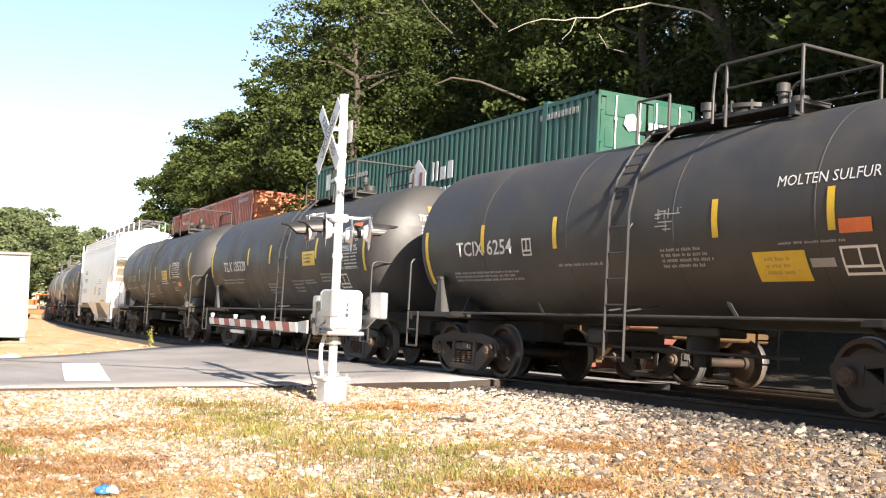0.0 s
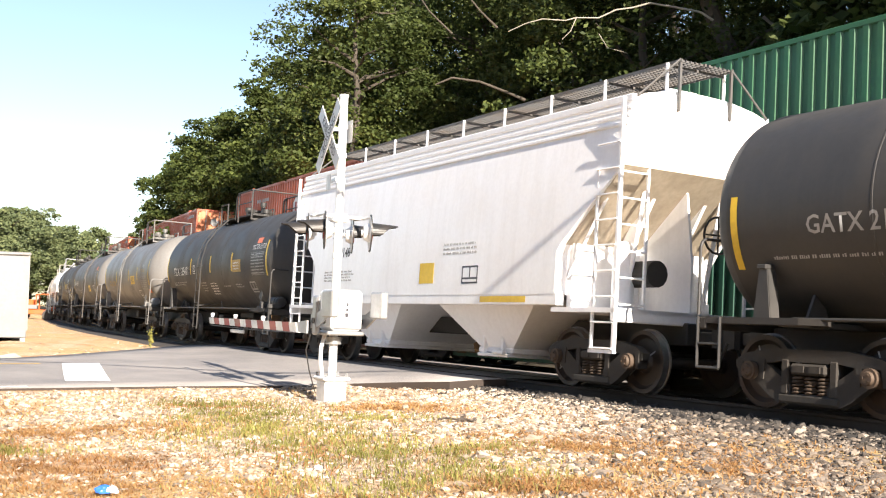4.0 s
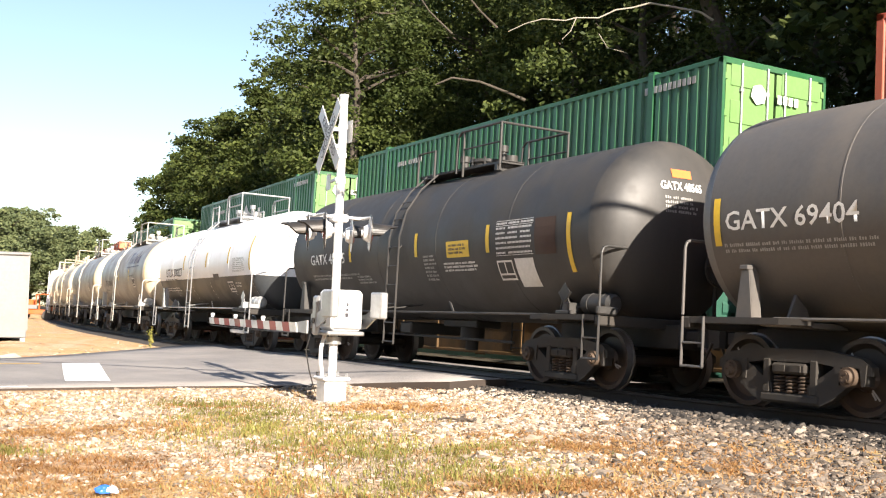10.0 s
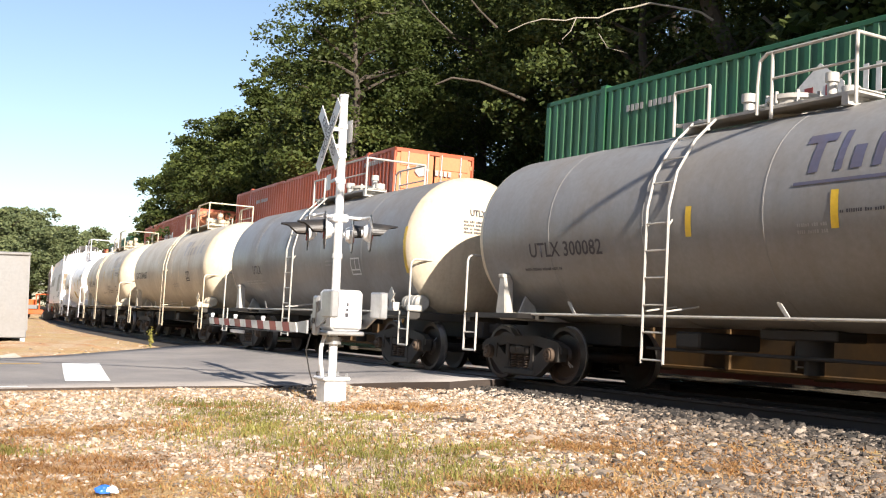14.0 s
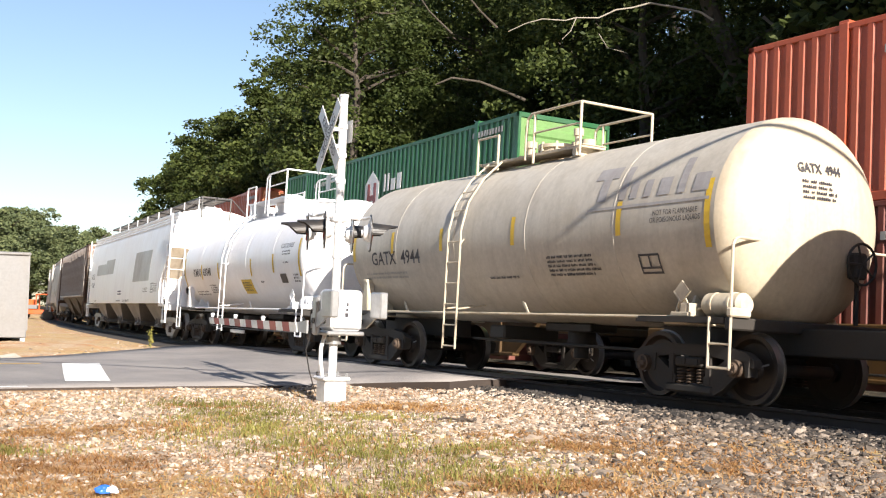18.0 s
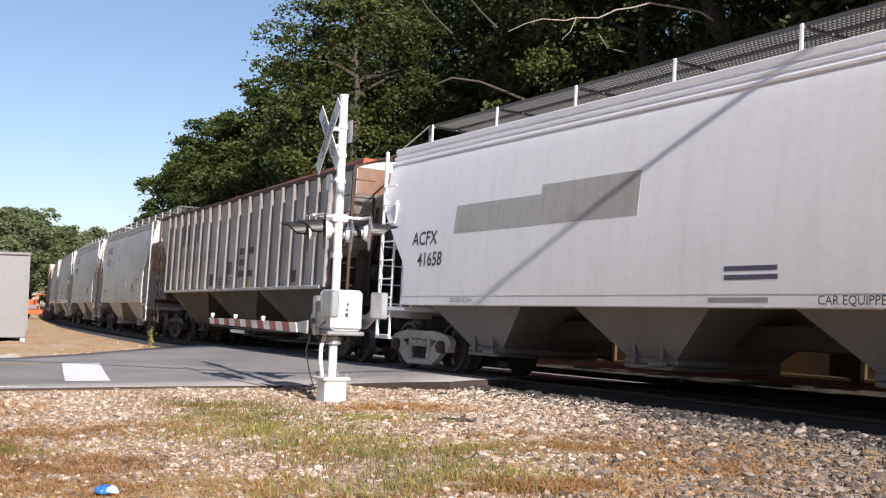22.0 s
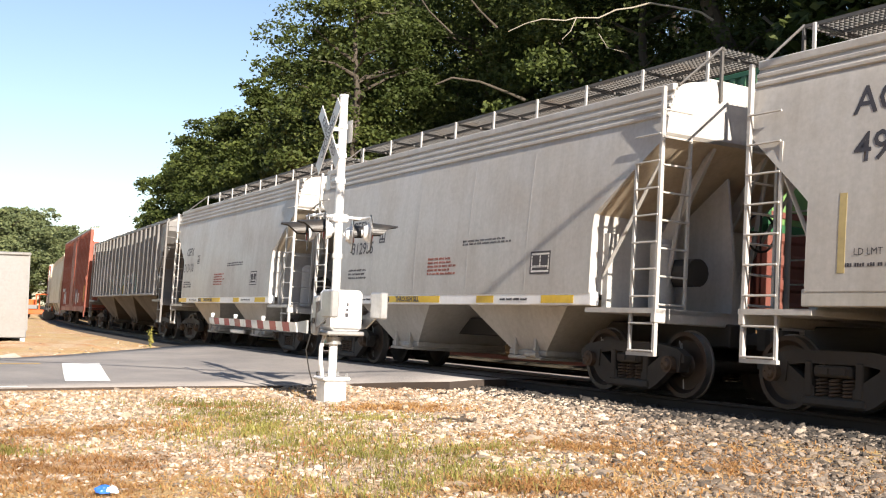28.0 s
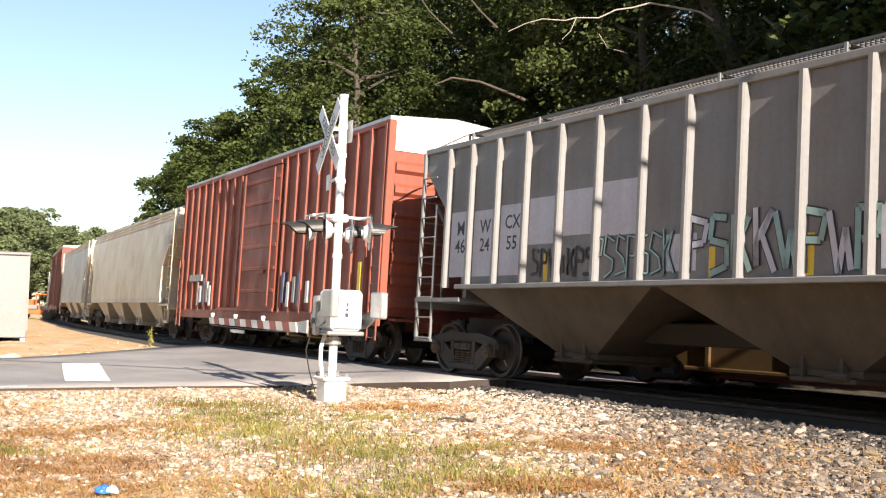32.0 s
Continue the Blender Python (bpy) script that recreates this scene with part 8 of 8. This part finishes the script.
def stones(name, rng, n, mat, size, y0, y1, label, keep, half=0.44, sink=0.35):
    x, y = scatter(rng, n, y0, y1, half)
    s, l = line_coords(x, y)
    ok = keep(x, y, s, l)
    x, y, s, l = x[ok], y[ok], s[ok], l[ok]
    z = np.where(l < 1.95, np.interp(l, [-0.6, 1.45, 1.95], [-0.155, -0.155, -0.26]) + (l + 0.75) * 0.0404, ground_z(s, l))
    lump = np.array([noise.noise((a * 0.6, b * 0.6, 3.0)) + 0.5 * noise.noise((a * 2.1, b * 2.1, 7.0)) for a, b in zip(x, y)])
    z = z + lump * 0.035 * smooth(2.2, 3.2, l)
    n = len(x)
    g = (1 + 5 ** 0.5) / 2
    ico = np.array([(-1, g, 0), (1, g, 0), (-1, -g, 0), (1, -g, 0), (0, -1, g), (0, 1, g), (0, -1, -g), (0, 1, -g), (g, 0, -1), (g, 0, 1), (-g, 0, -1), (-g, 0, 1)]) / 1.9
    tri = np.array([(0, 11, 5), (0, 5, 1), (0, 1, 7), (0, 7, 10), (0, 10, 11), (1, 5, 9), (5, 11, 4), (11, 10, 2), (10, 7, 6), (7, 1, 8), (3, 9, 4), (3, 4, 2), (3, 2, 6), (3, 6, 8), (3, 8, 9), (4, 9, 5), (2, 4, 11), (6, 2, 10), (8, 6, 7), (9, 8, 1)])
    r = size * np.exp(rng.normal(0, 0.38, n))
    shape = np.stack([rng.uniform(0.7, 1.35, n), rng.uniform(0.7, 1.35, n), rng.uniform(0.45, 0.85, n)], axis=1) * r[:, None]
    v = ico[None] * rng.uniform(0.55, 1.35, (n, 12, 1)) * shape[:, None, :]
    a = rng.uniform(0, 2 * math.pi, n)
    c, d = np.cos(a)[:, None], np.sin(a)[:, None]
    v = np.stack([v[..., 0] * c - v[..., 1] * d, v[..., 0] * d + v[..., 1] * c, v[..., 2]], axis=2)
    v += np.stack([x, y, z + shape[:, 2] * (1 - 2 * sink) * 0.5], axis=1)[:, None, :]
    f = (tri[None] + 12 * np.arange(n)[:, None, None]).reshape(-1, 3)
    me = bpy.data.meshes.new(name)
    me.vertices.add(12 * n)
    me.vertices.foreach_set("co", v.ravel())
    k = len(f)
    me.loops.add(3 * k)
    me.loops.foreach_set("vertex_index", f.ravel())
    me.polygons.add(k)
    me.polygons.foreach_set("loop_start", np.arange(0, 3 * k, 3))
    me.polygons.foreach_set("loop_total", np.full(k, 3))
    me.update()
    me.shade_flat()
    me.materials.append(mat)
    return tagged(new(name, me), label, "gravel", kind="stuff")


rg = np.random.default_rng(5)


def beyond(x, y, s, l):
    """The bank past the road."""
    edge = 36.3 + 7.4 * smooth(8.5, 1.5, l)
    near = 1 - smooth(1.0, 7.0, s - edge)
    return (s > edge + 0.15) & (l > 2.1) & (l < 26) & (rg.uniform(0, 1, len(x)) < 0.05 + 0.8 * near)


def keep_pale(x, y, s, l):
    bare = 1 - 0.93 * patch_weight(x, y, GRASS) - 0.75 * patch_weight(x, y, STRAW)
    near = np.where(l < 3.6, 1.3, 0.8) * (1 - smooth(1.2, 3.4, x + 0.12 * (14 - y))) * (1 - 0.6 * smooth(-0.8, -3.2, x) * smooth(13.0, 9.5, y))
    return (l > 1.5) & ~on_road(s, l) & (rg.uniform(0, 1, len(x)) < bare * near)


stones("ballast_stones", rg, 60000, M["ballast"], 0.022, 6.8, 21, "pale ballast stones strewn over the verge", keep_pale)
stones("fine_gravel", rg, 50000, M["ballast"], 0.012, 6.8, 18, "fine pale gravel between the larger stones", keep_pale)
stones("grey_stones", rg, 52000, M["grey_ballast"], 0.023, 8, 20, "grey granite ballast stones below the track",
       lambda x, y, s, l: (l > 1.25 + 0.5 * rg.uniform(0, 1, len(x))) & (x > 0.6) & ~on_road(s, l) & (rg.uniform(0, 1, len(x)) < smooth(0.8, 3.2, x + 0.12 * (14 - y)) * (1 - 0.6 * patch_weight(x, y, STRAW))))
stones("bank_stones", rg, 30000, M["ballast"], 0.018, 24, 62, "pale stones strewn on the bank past the road", beyond, half=0.42)
# dark stones paint the cars' shade in beside the rail
stones("dark_stones", rg, 60000, M["dark_ballast"], 0.028, 8, 34, "shade-darkened ballast stones beside the rail",
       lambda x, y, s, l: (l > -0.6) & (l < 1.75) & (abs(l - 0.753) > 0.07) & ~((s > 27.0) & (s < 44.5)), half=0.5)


def blades(name, n, mat, patches, size, label, seed, tilt=0.5, flat=False, half=0.44, spread=0.0, y0=6.8, y1=20):
    rng = np.random.default_rng(seed)
    x, y = scatter(rng, n * 6, y0, y1, half)
    clump = np.array([0.5 + noise.noise((a * 2.6, b * 2.6, 1.0)) + 0.6 * noise.noise((a * 7.0, b * 7.0, 4.0)) for a, b in zip(x, y)])
    w = np.maximum(patch_weight(x, y, patches) * np.clip(clump * 1.5, 0.12, 1), spread)
    ok = rng.uniform(0, 1, len(x)) < w
    x, y = x[ok][:n], y[ok][:n]
    s, l = line_coords(x, y)
    ok = (l > 2.0) & ~on_road(s, l)
    x, y, s, l = x[ok], y[ok], s[ok], l[ok]
    z = ground_z(s, l) + 0.02
    n = len(x)
    a = rng.uniform(0, 2 * math.pi, n)
    hgt = size * rng.uniform(0.5, 1.4, n)
    lean = tilt * rng.uniform(0.2, 1.3, n)
    wd = 0.0035 + 0.003 * rng.uniform(0, 1, n)
    dx, dy = np.cos(a), np.sin(a)
    px, py = -dy * wd, dx * wd
    p0 = np.stack([x, y, z - 0.02], axis=1)
    side = np.stack([px, py, np.zeros(n)], axis=1)
    mid = p0 + np.stack([dx * hgt * lean * 0.35, dy * hgt * lean * 0.35, hgt * (0.55 if not flat else 0.15) + 0.02], axis=1)
    tip = p0 + np.stack([dx * hgt * lean, dy * hgt * lean, hgt * (0.95 if not flat else 0.12) + 0.02], axis=1)
    v = np.stack([p0 - side, p0 + side, mid + side * 0.8, mid - side * 0.8, tip], axis=1).reshape(-1, 3)
    k = 5 * np.arange(n)
    faces = [(i, i + 1, i + 2, i + 3) for i in k] + [(i + 3, i + 2, i + 4) for i in k]
    me = bpy.data.meshes.new(name)
    me.from_pydata(v.tolist(), [], faces)
    me.materials.append(mat)
    return tagged(new(name, me), label, "grass", kind="stuff")


blades("verge_grass", 22000, M["grass"], GRASS, 0.045, "yellow-green verge grass in thin patches", 21, 1.3)
blades("dry_straw", 42000, M["straw"], STRAW, 0.11, "rust-brown dry straw lying on the verge", 22, 1.6, True, spread=0.06)


def apron():
    """Pale crushed stone laid along the far edge of the road."""
    rnd = random.Random(12)
    v, f = [], []
    ls = [7.0 + 0.5 * i for i in range(40)]
    for l in ls:
        edge = 36.35 + 7.4 * float(smooth(8.5, 1.5, l))
        out = edge + 1.9 + 2.4 * (0.5 + noise.noise((l * 0.5, 3.3, 0.0))) + rnd.uniform(0, 0.4)
        for s in (edge, out):
            p = flat_line(s, l)
            v.append((p.x, p.y, float(ground_z(s, l)) + 0.08))
    for i in range(len(ls) - 1):
        f.append((2 * i, 2 * i + 1, 2 * i + 3, 2 * i + 2))
    me = bpy.data.meshes.new("gravel_apron")
    me.from_pydata(v, [], f)
    me.materials.append(M["apron"])
    tagged(new("gravel_apron", me), "pale crushed-stone apron along the road's far edge", "gravel", kind="structure")


apron()


def litter():
    t = thing("plastic_bag", "crumpled blue and white plastic bag on the verge", "litter", m=pose(-2.62, 8.9, -0.33, 0, 0, 15))
    rnd = random.Random(3)
    for name, mat, cx, r in (("blue_half", "plastic_blue", -0.03, 0.05), ("white_half", "plastic_white", 0.035, 0.042)):
        bm = bmesh.new()
        bmesh.ops.create_icosphere(bm, subdivisions=3, radius=r)
        for v in bm.verts:
            k = 1 + 0.45 * noise.noise(v.co * 28 + Vector((cx * 90, 0, 0)))
            v.co = Vector((v.co.x * k * 1.3 + cx, v.co.y * k, max(-0.02, v.co.z * k * 0.8) + 0.03))
        me = bpy.data.meshes.new(name)
        bm.to_mesh(me)
        bm.free()
        me.materials.append(M[mat])
        put(name, me, t)
    for x, y, ln, rz in ((0.15, 14.1, 0.34, 8), (0.36, 13.95, 0.2, -12), (0.05, 17.9, 0.3, 60), (1.75, 13.4, 0.12, 30)):
        s, l = line_coords([x], [y])
        st_ = MB()
        st_.tube([(-ln / 2, 0, 0.03), (-ln / 6, 0.02, 0.045), (ln / 5, -0.01, 0.03), (ln / 2, 0.02, 0.05)], 0.014, 7)
        o = new("stick", st_.mesh("stick", M["timber"]))
        o.matrix_basis = pose(x, y, float(ground_z(s[0], l[0])) + 0.01, 0, 0, rz)
        tagged(o, "short dark stick lying on the gravel", "stick", "sticks on the gravel")
    # a weed and pale rocks on the bank beyond the road
    p = flat_line(45.6, 2.5)
    w = thing("weed", "green weed growing beside the ballast", "weed", m=pose(p.x, p.y, float(ground_z(45.6, 2.5))))
    rng = np.random.default_rng(77)
    pos = rng.normal(size=(90, 3)) * np.array([0.045, 0.045, 0.14]) + np.array([0, 0, 0.27])
    me = leaves_mesh(pos, rng, 0.045)
    me.materials.append(M["grass"])
    put("leaves", me, w)
    part("stem", MB().cyl((0, 0, -0.05), (0, 0, 0.6), 0.012, 6), M["grass"], w)


litter()


def ties():
    """Timber sleepers of the near track beside the crossing, and of the second track."""
    me = MB().box(-0.115, 0.115, -1.3, 1.3, -0.34, -0.155, 0.015).mesh("sleeper", M["timber"])
    bed = bpy.data.objects["ballast_bed"]
    for k, lat in enumerate((0.0, SECOND)):
        s = 8.0
        while s < 75:
            if not 27 < s < 43.6:
                q = on_line(s, lat)
                put("sleeper", me, bed, Matrix.Translation(q) @ Matrix.Rotation(heading(s), 4, "Z") @ Matrix.Rotation(BANK, 4, "X"))
            s += 0.52


ties()
motions()
